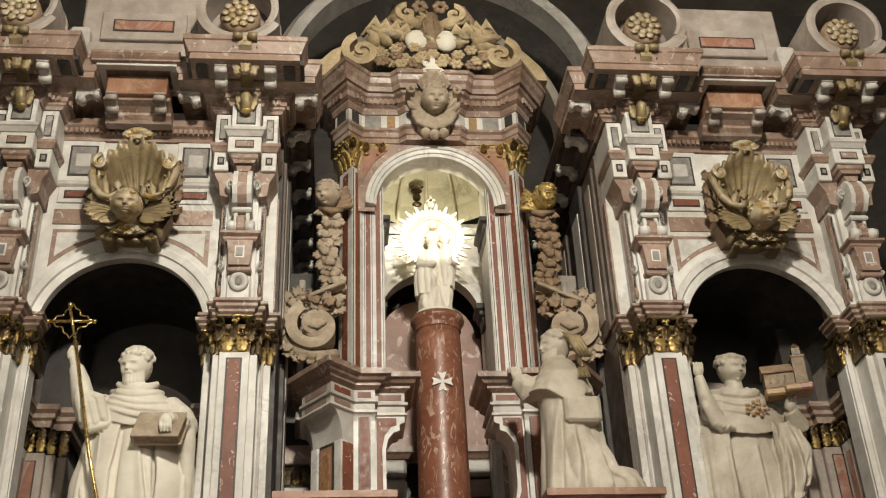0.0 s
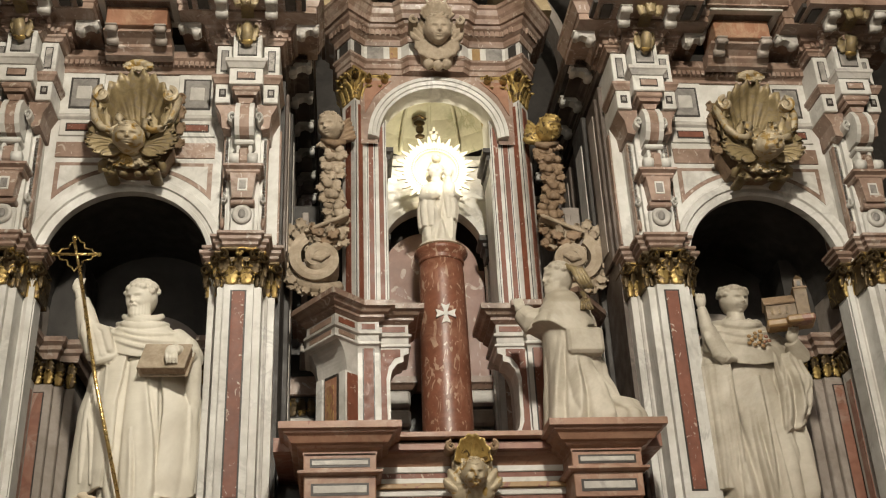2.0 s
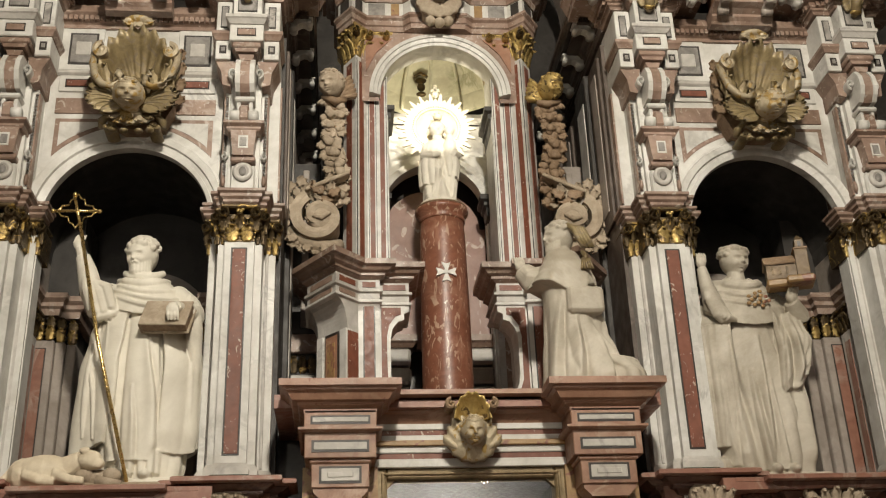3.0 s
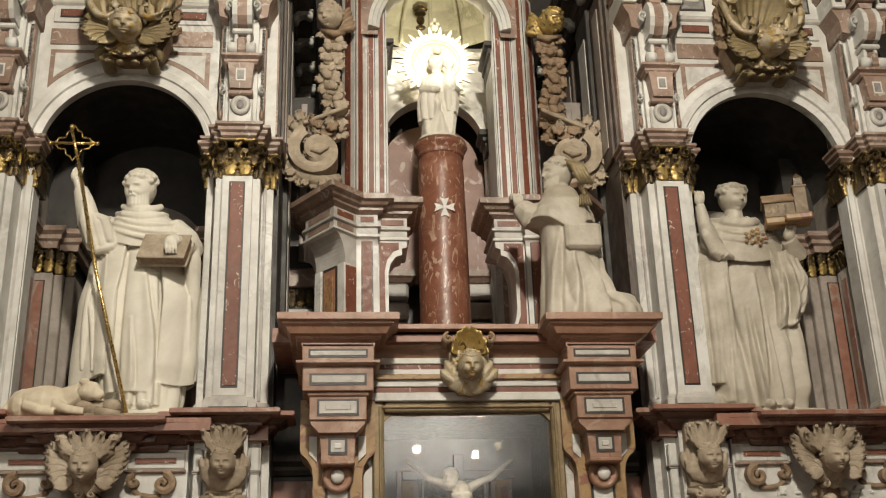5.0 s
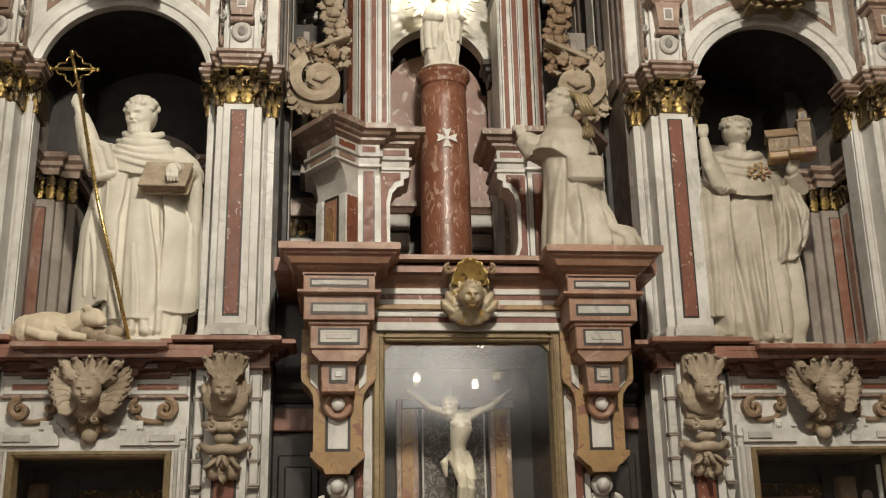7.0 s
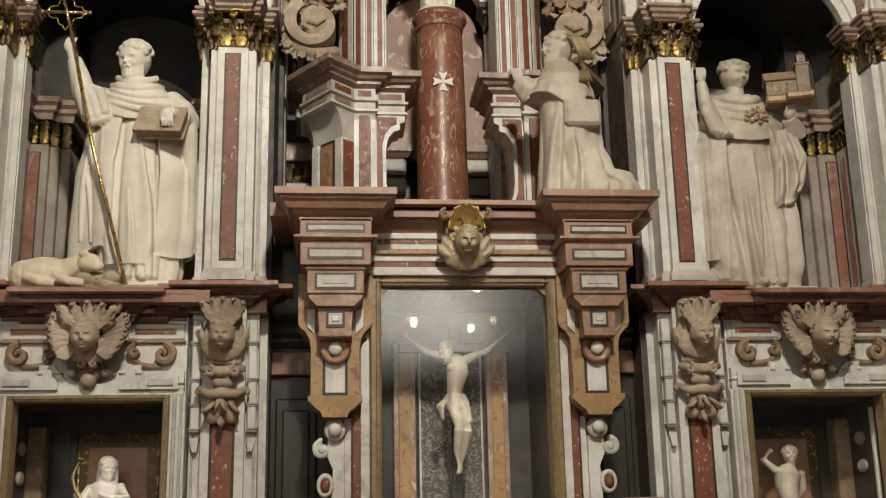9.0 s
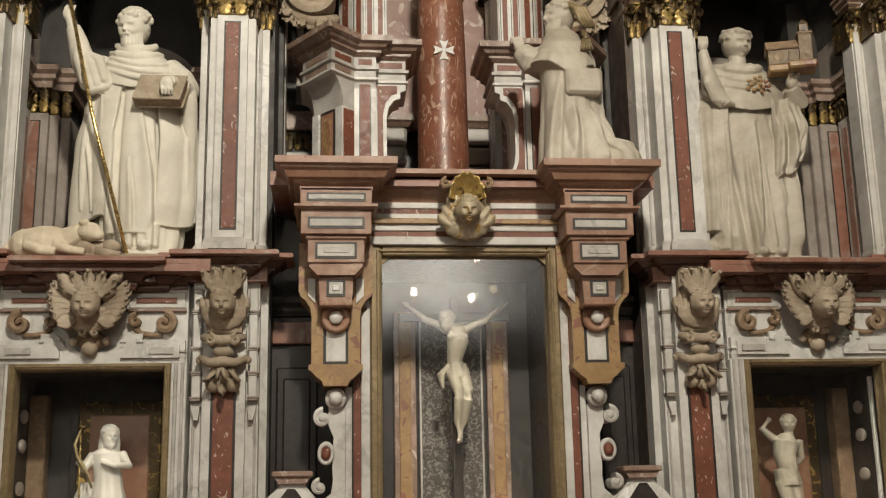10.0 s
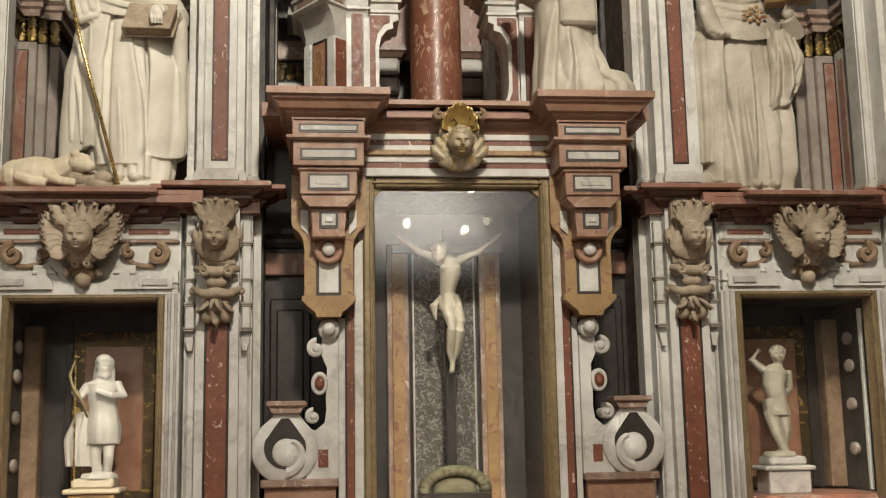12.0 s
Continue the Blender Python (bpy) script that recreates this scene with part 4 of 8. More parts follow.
def frame_strips(s):
    f = thing("jamb_strip", "white and red marble strips beside the glazed case", "trim", "jambs of the glazed case", "structure")
    for x0, x1, y, m, n in ((0.925, 0.99, -0.02, WHITE, "white_strip"), (0.86, 0.925, -0.045, RED, "red_strip"), (0.785, 0.86, -0.055, WHITE, "white_strip")):
        part(n, box(*sorted((s * x0, s * x1)), y, 0.3, 0.95, 3.66 if x0 < 0.9 else 2.5, 0.006), m, f)
    part("dark_line", box(*sorted((s * 0.92, s * 0.934)), -0.05, 0.2, 0.95, 3.4, 0.002), DARK, f)
    part("side_knob", joined(ball(s * 0.90, -0.06, 3.10, 0.055, 0.05, 0.05), tube([(s * 0.85, -0.05, 3.2), (s * 0.83, -0.06, 3.13), (s * 0.88, -0.07, 3.06)], 0.02, 7)), BROWN, f)
    return f


def scroll_bracket(s):
    """The white scrolled side piece with its big volute."""
    b = thing("scroll_bracket", "white marble scrolled bracket with large volute", "bracket", "scrolled brackets beside the case")
    pts = [(0.99, 2.34), (1.12, 2.34), (1.125, 2.2), (1.10, 2.14), (1.08, 2.1), (1.085, 1.98), (1.09, 1.84), (1.085, 1.76), (1.10, 1.66), (1.17, 1.60), (1.24, 1.62), (1.30, 1.60), (1.30, 1.22), (0.99, 1.22)]
    part("scroll_plate", prism([(s * x, z) for x, z in pts], "y", -0.06, 0.12), WHITE, b)
    for x, z, r0, w in ((1.165, 2.25, 0.09, 0.05), (1.19, 1.71, 0.075, 0.04)):
        part("small_scroll", spiral(s * x, z, r0, 0.012, 1.5, -0.09, 0.1, w, math.pi / 2, -s), WHITE, b)
        part("scroll_eye", disc(s * x, 0.0, z, [(0, 0), (r0 * 0.45, 0), (r0 * 0.4, 0.1), (0, 0.11)], 16), WHITE, b)
    part("oval_rim", moved(disc(0, 0, 0, [(0, 0), (0.082, 0), (0.085, 0.12), (0.06, 0.135), (0.052, 0.11), (0, 0.11)]), Matrix.Translation((s * 1.14, 0.03, 1.97)) @ Matrix.Diagonal((0.8, 1, 1.1, 1))), WHITE, b)
    part("oval_inlay", moved(disc(0, 0, 0, [(0, 0), (0.05, 0), (0.045, 0.14), (0, 0.142)]), Matrix.Translation((s * 1.14, 0.02, 1.97)) @ Matrix.Diagonal((0.8, 1, 1.1, 1))), RED, b)
    part("volute", disc(s * 1.41, 0.09, 1.45, [(0, 0), (0.25, 0), (0.262, 0.02), (0.262, 0.17), (0.25, 0.185), (0, 0.185)], 44), WHITE, b)
    # Near-black teardrop laid on the disc as the shade of the open scroll.
    hole = [(s * (1.41 + 0.165 * math.cos(radians(a))), 1.47 + 0.165 * math.sin(radians(a))) for a in range(-200, 21, 11)]
    part("volute_ground", prism(hole + [(s * 1.50, 1.62), (s * 1.44, 1.70), (s * 1.38, 1.70), (s * 1.32, 1.62)], "y", -0.1, 0.0), DARK, b)
    part("volute_eye", joined(disc(s * 1.40, -0.08, 1.43, [(0, 0), (0.105, 0), (0.112, 0.02), (0.10, 0.035), (0, 0.045)], 28), spiral(s * 1.40, 1.44, 0.20, 0.11, 0.42, -0.12, -0.06, 0.075, -math.pi / 2, -s, 26)), WHITE, b)
    part("volute_neck", prism([(s * x, z) for x, z in ((1.31, 1.75), (1.49, 1.75), (1.51, 1.71), (1.58, 1.65), (1.62, 1.58), (1.2, 1.58), (1.24, 1.65), (1.29, 1.71))], "y", -0.085, 0.1), WHITE, b)
    part("volute_shoulder", prism([(s * x, z) for x, z in ((1.0, 1.64), (1.12, 1.62), (1.2, 1.56), (1.24, 1.45), (1.24, 1.22), (1.0, 1.22))], "y", -0.075, 0.1), WHITE, b)
    part("neck_cap", joined(prism([(s * x, z) for x, z in ((1.29, 1.74), (1.51, 1.74), (1.54, 1.79), (1.26, 1.79))], "y", -0.13, 0.12), box(*sorted((s * 1.24, s * 1.56)), -0.16, 0.12, 1.79, 1.835, 0.01)), PINK, b)
    part("plate_inlay", box(*sorted((s * 1.07, s * 1.15)), -0.081, 0.0, 1.31, 1.45, 0.003), RED, b)
    part("foot_ledge", box(*sorted((s * 0.99, s * 1.6)), -0.14, 0.2, 1.16, 1.225, 0.012), PINK, b)
    part("foot_block", box(*sorted((s * 1.01, s * 1.57)), -0.09, 0.2, 0.95, 1.165, 0.006), ORANGE, b)
    return b


def side_recess(s):
    r = thing("recess_panelling", "dark slate panelling in the narrow side recess", "panelling", "dark side recesses", "structure")
    part("recess_back", box(*sorted((s * 1.0, s * 1.64)), 0.75, 0.85, 0.95, 4.3, 0), DARK, r)
    part("recess_panel", box(*sorted((s * 1.22, s * 1.58)), 0.72, 0.8, 1.2, 2.75, 0.015), DARK, r)
    part("recess_panel", box(*sorted((s * 1.28, s * 1.52)), 0.70, 0.8, 1.3, 2.65, 0.015), DARK, r)
    part("recess_red_band", box(*sorted((s * 1.0, s * 1.62)), 0.68, 0.8, 2.95, 3.15, 0.01), ROSSO, r)
    part("recess_cornice", moulding([(-1.62, 0.7), (-1.0, 0.7)] if s < 0 else [(1.0, 0.7), (1.62, 0.7)], [(-0.1, 3.2), (0, 3.2), (0.03, 3.24), (0.03, 3.27), (0.08, 3.31), (0.08, 3.36), (-0.1, 3.36)]), SHADE, r)
    return r


for s in (-1, 1):
    frame_strips(s)
    scroll_bracket(s)
    side_recess(s)

c = thing("altar_entablature", "banded red and white marble entablature over the glazed case", "entablature", kind="structure")
for z0, z1, y, m, n in ((3.97, 4.03, -0.13, WHITE, "white_band"), (3.92, 3.975, -0.115, RED, "red_band"), (3.87, 3.925, -0.13, WHITE, "white_band"), (3.83, 3.875, -0.17, OCHRE, "tan_fillet"), (3.775, 3.835, -0.14, WHITE, "white_band"), (3.72, 3.78, -0.125, RED, "red_band"), (3.655, 3.725, -0.15, WHITE, "white_band")):
    part(n, box(-0.79, 0.79, y, 0.3, z0, z1, 0.006), m, c)
part("cornice", moulding([(-0.8, -0.1), (0.8, -0.1)], [(-0.3, 4.02), (0.03, 4.02), (0.05, 4.06), (0.06, 4.09), (0.11, 4.11), (0.13, 4.16), (0.18, 4.18), (0.18, 4.20), (0.25, 4.21), (0.25, 4.25), (-0.3, 4.25)]), ORANGE, c)
solo("upper_platform", box(-1.6, 1.6, -0.28, 4.5, 4.12, 4.236, 0), ROSSO, "red marble platform that carries the column", "platform", kind="structure")

c = thing("glazed_case", "tall glazed case in olive-gilt frame with a crucifix inside", "display case")
g0, g1, gz, gt = 0.69, 0.785, 3.572, 3.66
part("gilt_frame", joined(box(-g1, -g0, -0.11, 0.1, 0.95, gt, 0.014), box(g0, g1, -0.11, 0.1, 0.95, gt, 0.014), box(-g0, g0, -0.11, 0.1, gz, gt, 0.014)), FRAMEGOLD, c, "olive-gilt moulded frame")
part("frame_bead", joined(box(-0.735, -0.71, -0.13, 0.0, 0.95, 3.62, 0.008), box(0.71, 0.735, -0.13, 0.0, 0.95, 3.62, 0.008), box(-0.71, 0.71, -0.13, 0.0, 3.6, 3.62, 0.008)), FRAMEGOLD, c)
for s in (-1, 1):
    part("frame_corner", prism([(s * 0.69, 3.575), (s * 0.615, 3.575), (s * 0.69, 3.50)], "y", -0.06, 0.0), FRAMEGOLD, c)
g = part("pane", box(-0.69, 0.69, -0.028, -0.02, 0.95, 3.575, 0.0), GLASS, c)
g.visible_shadow = False
# Near-black lining paints in the shade inside the tall case.
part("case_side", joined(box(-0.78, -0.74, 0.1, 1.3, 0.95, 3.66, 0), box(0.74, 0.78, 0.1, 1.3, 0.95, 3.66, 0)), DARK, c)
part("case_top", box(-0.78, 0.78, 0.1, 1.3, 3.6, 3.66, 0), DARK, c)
part("case_back", box(-0.78, 0.78, 1.22, 1.3, 0.95, 3.66, 0), SHADE, c)
part("damask_panel", box(-0.30, 0.30, 1.17, 1.23, 0.95, 3.3, 0.004), CLOTH, c, "dark damask cloth with pale scroll pattern")
part("damask_edge", joined(*[box(x - 0.008, x + 0.008, 1.162, 1.2, 0.95, 3.3, 0.002) for x in (-0.285, 0.285)]), GREYW, c)
for s in (-1, 1):
    sl = part("lining_slab", box(*sorted((s * 0.33, s * 0.53)), 1.12, 1.23, 0.95, 3.3, 0.006), PINK, c, "rose and ochre marble lining slab")
    part("slab_centre", box(*sorted((s * 0.375, s * 0.485)), 1.105, 1.2, 0.95, 3.3, 0.006), OCHRE, sl)


# ---- the aedicule with its column ----
def slab(p, q, u0, u1, z0, z1, out, depth=0.05):
    """A slab set on the wall between plan points p and q, from share u0 to u1 of its length."""
    p, q = Vector(p), Vector(q)
    d = (q - p).normalized()
    n = Vector((d.y, -d.x))
    a, b = p + (q - p) * u0, p + (q - p) * u1
    return prism([(a + n * out)[:], (b + n * out)[:], (b - n * depth)[:], (a - n * depth)[:]], "z", z0, z1)


PLAN = [(-1.38, 1.3), (-1.38, 0.80), (-1.11, 0.40), (-0.90, 0.62), (-0.70, 0.62), (-0.70, 0.70), (-0.42, 0.70), (-0.42, 1.3)]
FOOT = [(-1.27, 1.3), (-1.27, 0.90), (-1.00, 0.56), (-0.90, 0.655), (-0.70, 0.655), (-0.70, 0.80), (-0.62, 0.80), (-0.62, 1.3)]
SHAFT = [(-1.04, 1.7), (-1.04, 1.32), (-0.91, 1.10), (-0.79, 1.22), (-0.57, 1.22), (-0.57, 1.7)]


def side(s, path):
    return path if s < 0 else mirror(path)


def seg(s, path, i):
    """The i-th face of the path on the wanted side, counted from the outside."""
    p = side(s, path)
    k = i if s < 0 else len(p) - 2 - i
    return p[k], p[k + 1]


def flip(s, u0, u1):
    return (u0, u1) if s < 0 else (1 - u1, 1 - u0)


def aedicule_base(s):
    a = thing("angular_pedestal", "grey and red marble angular base with moulded cornice", "pedestal", "bases of the aedicule")
    fz, ft = side(s, PLAN), side(s, FOOT)
    rings = [[(x, y, 4.24) for x, y in ft]]
    for i in range(11):
        k = i / 10
        u = 1 - math.sqrt(max(0.0, 1 - k * k))
        rings.append([(p[0] + (q[0] - p[0]) * u, p[1] + (q[1] - p[1]) * u, 5.08 + 0.32 * k) for p, q in zip(ft, fz)])
    rings.append([(x, y, 5.70) for x, y in fz])
    part("body", loops(rings), GREYW, a)
    part("foot", moulding(ft, [(-0.1, 4.24), (0.03, 4.24), (0.03, 4.30), (0.0, 4.34), (-0.1, 4.34)]), PINK, a)
    # cut-out plate beside the column
    edge = [(-0.71, 4.3), (-0.50, 4.3), (-0.505, 4.40), (-0.54, 4.52), (-0.585, 4.62), (-0.60, 4.72), (-0.60, 5.06), (-0.58, 5.16), (-0.53, 5.23), (-0.47, 5.25), (-0.47, 5.31), (-0.42, 5.33), (-0.42, 5.42), (-0.71, 5.42)]
    part("front_plate", prism([(-s * x, z) for x, z in edge], "y", 0.70, 1.0), WHITE, a)
    inner = [(-0.685, 4.36), (-0.57, 4.36), (-0.575, 4.50), (-0.63, 4.66), (-0.635, 5.08), (-0.61, 5.20), (-0.55, 5.285), (-0.50, 5.30), (-0.50, 5.37), (-0.685, 5.37)]
    part("front_inlay", prism([(-s * x, z) for x, z in inner], "y", 0.692, 0.75), RED, a)
    # pier with its red strip between white edges
    for u0, u1, m, out, n in ((0.0, 1.0, WHITE, 0.012, "pier_face"), (0.22, 0.78, DARK, 0.018, "inlay_border"), (0.28, 0.72, RED, 0.022, "pier_inlay")):
        part(n, slab(*seg(s, FOOT, 3), u0, u1, 4.34 if u0 < 0.1 else 4.40, 5.40 if u0 < 0.1 else 5.36, out, 0.02), m, a)
    part("pier_return", slab(*seg(s, FOOT, 2), 0.0, 1.0, 4.34, 5.10, 0.006), RED, a)
    for k, w in ((1, 0.75), (2, 0.7), (3, 0.62), (5, 0.78)):
        lo, hi = 0.5 - w / 2, 0.5 + w / 2
        part("frieze_inlay", slab(*seg(s, PLAN, k), lo, hi, 5.545, 5.60, 0.006), RED if k > 1 else PINK, a)
        if k < 3:
            part("frieze_inlay", slab(*seg(s, PLAN, k), lo, hi, 5.43, 5.475, 0.006), PINK, a)
    # curved console on the slanting outer face, with its ochre panel
    p, q = seg(s, FOOT, 1)
    cn = part("console_border", slab(p, q, 0.28, 0.72, 4.40, 5.12, 0.016), DARK, a)
    part("console_rim", slab(p, q, 0.31, 0.69, 4.43, 5.09, 0.02), RUST, cn)
    part("console_inlay", slab(p, q, 0.38, 0.62, 4.50, 5.02, 0.026), OCHRE, cn)
    for u0, u1 in ((0.0, 0.2), (0.8, 1.0)):
        part("console_edge", slab(p, q, u0, u1, 4.34, 5.12, 0.022), WHITE, a)
    part("lower_string", moulding(fz, [(-0.05, 5.385), (0.0, 5.385), (0.02, 5.395), (0.02, 5.415), (0, 5.425), (-0.05, 5.425)]), WHITE, a)
    part("string", moulding(fz, [(-0.05, 5.485), (0.0, 5.485), (0.028, 5.495), (0.028, 5.52), (0, 5.53), (-0.05, 5.53)]), GREYW, a)
    part("cornice", moulding(fz, [(-0.1, 5.62), (0.0, 5.62), (0.03, 5.64), (0.05, 5.65), (0.05, 5.675), (0.09, 5.69), (0.11, 5.72), (0.15, 5.73), (0.15, 5.785), (-0.1, 5.785)]), PINK, a, "rose-grey moulded cornice")
    part("top_slab", prism([(x, y + 0.02) for x, y in fz], "z", 5.68, 5.782), PINK, a)
    return a


def aedicule_pilaster(s):
    a = thing("aedicule_pilaster", "tall angular pilaster striped in red and white marble", "pilaster", "pilasters of the aedicule")
    part("shaft", moulding(side(s, SHAFT), [(-0.08, 5.78), (0, 5.78), (0, 8.5), (-0.08, 8.5)]), WHITE, a)
    part("base", moulding(side(s, SHAFT), [(-0.08, 5.78), (0.03, 5.78), (0.03, 5.86), (0.01, 5.9), (-0.08, 5.9)]), WHITE, a)
    for k, u0, u1 in ((1, 0.3, 0.7), (2, 0.32, 0.68), (3, 0.13, 0.36), (3, 0.62, 0.84)):
        part("red_strip", slab(*seg(s, SHAFT, k), *flip(s, u0, u1), 5.96, 8.42, 0.007), RED, a)
    for k, u in ((3, 0.42), (3, 0.06), (3, 0.92), (2, 0.08)):
        part("dark_line", slab(*seg(s, SHAFT, k), *flip(s, u, u + 0.03), 5.92, 8.45, 0.009), DARK, a)
    cap = part("capital", moulding(side(s, SHAFT), [(-0.08, 8.48), (0.0, 8.48), (0.03, 8.74), (0.07, 8.80), (0.07, 8.84), (-0.08, 8.84)]), GOLD, a, "bright gilded capital")
    for k, n in ((1, 3), (2, 2), (3, 2)):
        p, q = Vector(seg(s, SHAFT, k)[0]), Vector(seg(s, SHAFT, k)[1])
        d = (q - p).normalized()
        for row in (0, 1):
            for i in range(n):
                at = p + (q - p) * ((i + 0.5) / n)
                lf = moved(leaf(0, 0, 8.48 + row * 0.13, (q - p).length / n * 1.0, 0.23, 0.11), Matrix.Translation((at.x, at.y, 0)) @ Matrix.Rotation(math.atan2(d.y, d.x), 4, "Z"))
                part("acanthus_leaf", lf, GOLD, cap)
    for x, y in ((SHAFT[1][0], SHAFT[1][1]), (SHAFT[2][0], SHAFT[2][1]), (-0.76, 1.18), (-0.58, 1.18)):
        part("corner_scroll", spiral(-s * x, 8.74, 0.055, 0.01, 1.5, y - 0.11, y - 0.03, 0.02, math.pi / 2, s), BRONZE if x < -0.8 else GOLD, cap)
    # inner jamb with its impost under the arch
    j = part("inner_jamb", box(*sorted((s * 0.56, s * 0.72)), 1.26, 1.75, 5.78, 7.82, 0.006), WHITE, a)
    part("jamb_strip", box(*sorted((s * 0.60, s * 0.67)), 1.252, 1.3, 5.9, 7.55, 0.003), RED, j)
    part("jamb_impost", moulding([(-0.74, 1.30), (-0.56, 1.30), (-0.56, 1.8)] if s < 0 else [(0.56, 1.8), (0.56, 1.30), (0.74, 1.30)], [(-0.1, 7.66), (0, 7.66), (0.01, 7.78), (0.03, 7.8), (0.03, 7.86), (0.07, 7.88), (0.07, 7.93), (-0.1, 7.93)]), SHADE, a)
    return a


for s in (-1, 1):
    aedicule_base(s)
    aedicule_pilaster(s)

a = thing("aedicule_head", "round arch and angular entablature crowning the aedicule", "entablature", kind="structure")
part("spandrel_wall", arch_wall(-0.9, 0.9, 7.93, 8.84, 0.66, 7.99, 1.16, 1.4), PINK, a)
part("archivolt", arc_sweep(0, 7.99, [(0.645, 1.4), (0.645, 1.12), (0.675, 1.11), (0.68, 1.095), (0.72, 1.085), (0.725, 1.07), (0.765, 1.07), (0.77, 1.2), (0.7, 1.4)]), WHITE, a, "moulded white marble archivolt")
for s in (-1, 1):
    part("spandrel_gilding", prism([(s * 0.80, 8.3), (s * 0.80, 8.74), (s * 0.50, 8.74), (s * 0.68, 8.55)], "y", 1.145, 1.2), RUST, a)
HEAD = [(-1.10, 1.7), (-1.10, 1.22), (-0.95, 1.0), (-0.80, 1.14), (-0.38, 1.14), (-0.30, 1.06), (0.30, 1.06), (0.38, 1.14), (0.80, 1.14), (0.95, 1.0), (1.10, 1.22), (1.10, 1.7)]
part("architrave", moulding(HEAD, [(-0.2, 8.82), (0, 8.82), (0, 8.88), (0.02, 8.89), (0.02, 8.95), (0.05, 8.97), (0.05, 9.0), (-0.2, 9.0)]), PINK, a)
part("frieze", moulding(HEAD, [(-0.2, 8.99), (0, 8.99), (0, 9.22), (-0.2, 9.22)]), WHITE, a)
for k, u0, u1, m in ((1, 0.2, 0.8, SHADE), (2, 0.25, 0.75, SHADE), (3, 0.08, 0.52, GREY), (3, 0.68, 0.9, OCHRE), (7, 0.1, 0.32, OCHRE), (7, 0.48, 0.92, GREY), (8, 0.25, 0.75, SHADE), (9, 0.2, 0.8, SHADE)):
    part("frieze_inlay", slab(HEAD[k], HEAD[k + 1], u0, u1, 9.03, 9.19, 0.008), m, a)
part("bed_moulding", moulding(HEAD, [(-0.2, 9.2), (0.02, 9.2), (0.04, 9.24), (0.04, 9.27), (0.09, 9.29), (0.09, 9.36), (0.13, 9.38), (0.15, 9.42), (-0.2, 9.42)]), PINK, a)
part("dentil_moulding", joined(dentils(HEAD[1:-1], 9.29, 9.36, 0.115, 0.06)), PINK, a)
part("cornice", moulding(HEAD, [(-0.2, 9.41), (0.18, 9.41), (0.19, 9.47), (0.22, 9.5), (0.24, 9.56), (0.26, 9.57), (0.26, 9.62), (-0.2, 9.62)]), PINK, a)
part("roof_slab", box(-1.0, 1.0, 1.15, 2.4, 9.3, 9.6, 0), SHADE, a)

# the hollow behind the arch
h = thing("aedicule_niche", "pale vaulted niche with arched rose marble back panel", "niche", kind="structure")
n_, R_ = 24, 0.92
rings = [[(R_ * math.cos(radians(e)) * math.cos(radians(180 * i / n_)) * (1 + 0.012 * (i % 3 == 0)), 1.35 + R_ * math.cos(radians(e)) * math.sin(radians(180 * i / n_)) * (1 + 0.012 * (i % 3 == 0)), 8.42 + R_ * math.sin(radians(e))) for i in range(n_ + 1)] for e in (0, 15, 30, 45, 60, 75, 88)]
part("half_dome", loops(rings, close=False, cap=False, smooth=False), CREAMDOME, h, "cream ribbed half dome")
for i in range(0, 25, 3):
    az = radians(180 * i / 24)
    part("dome_rib", tube([(0.905 * math.cos(radians(e)) * math.cos(az), 1.35 + 0.905 * math.cos(radians(e)) * math.sin(az), 8.42 + 0.905 * math.sin(radians(e))) for e in range(2, 84, 9)], 0.022, 6), CREAMDOME, h)
part("dome_lip", arc_sweep(0, 8.42, [(0.80, 1.36), (0.80, 1.42), (0.95, 1.42), (0.95, 1.36)]), SHADE, h)
part("dome_cartouche", joined(ball(-0.12, 2.1, 8.72, 0.05, 0.04, 0.06), ball(-0.12, 2.12, 8.82, 0.07, 0.04, 0.035), ball(-0.12, 2.1, 8.62, 0.06, 0.04, 0.03), tube([(-0.2, 2.1, 8.86), (-0.12, 2.08, 8.9), (-0.04, 2.1, 8.86)], 0.02)), BRONZE, h)
U = [(-0.9, 1.4), (-0.9, 2.1), (-0.62, 2.3), (0.62, 2.3), (0.9, 2.1), (0.9, 1.4)]
part("ring_cornice", moulding(U, [(-0.1, 8.2), (0.0, 8.2), (0.02, 8.25), (0.05, 8.28), (0.05, 8.33), (0.09, 8.37), (0.09, 8.42), (-0.1, 8.42)]), WHITE, h)
part("back_arch", arch_wall(-0.95, 0.95, 4.24, 8.3, 0.6, 7.15, 2.25, 2.42), WHITE, h)
part("inner_archivolt", arc_sweep(0, 7.15, [(0.58, 2.40), (0.58, 2.2), (0.65, 2.18), (0.72, 2.2), (0.72, 2.3)]), WHITE, h)
part("back_panel", joined(box(-0.62, 0.62, 2.62, 2.7, 5.62, 7.1, 0), prism([(0.56 * math.cos(math.pi * i / 20), 7.1 + 0.50 * math.sin(math.pi * i / 20)) for i in range(21)], "y", 2.62, 2.7)), PINKPANEL, h, "mottled rose marble panel")
# Near-black sheet stands for the shade deep in the hollow.
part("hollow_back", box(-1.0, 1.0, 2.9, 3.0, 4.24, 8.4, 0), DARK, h)
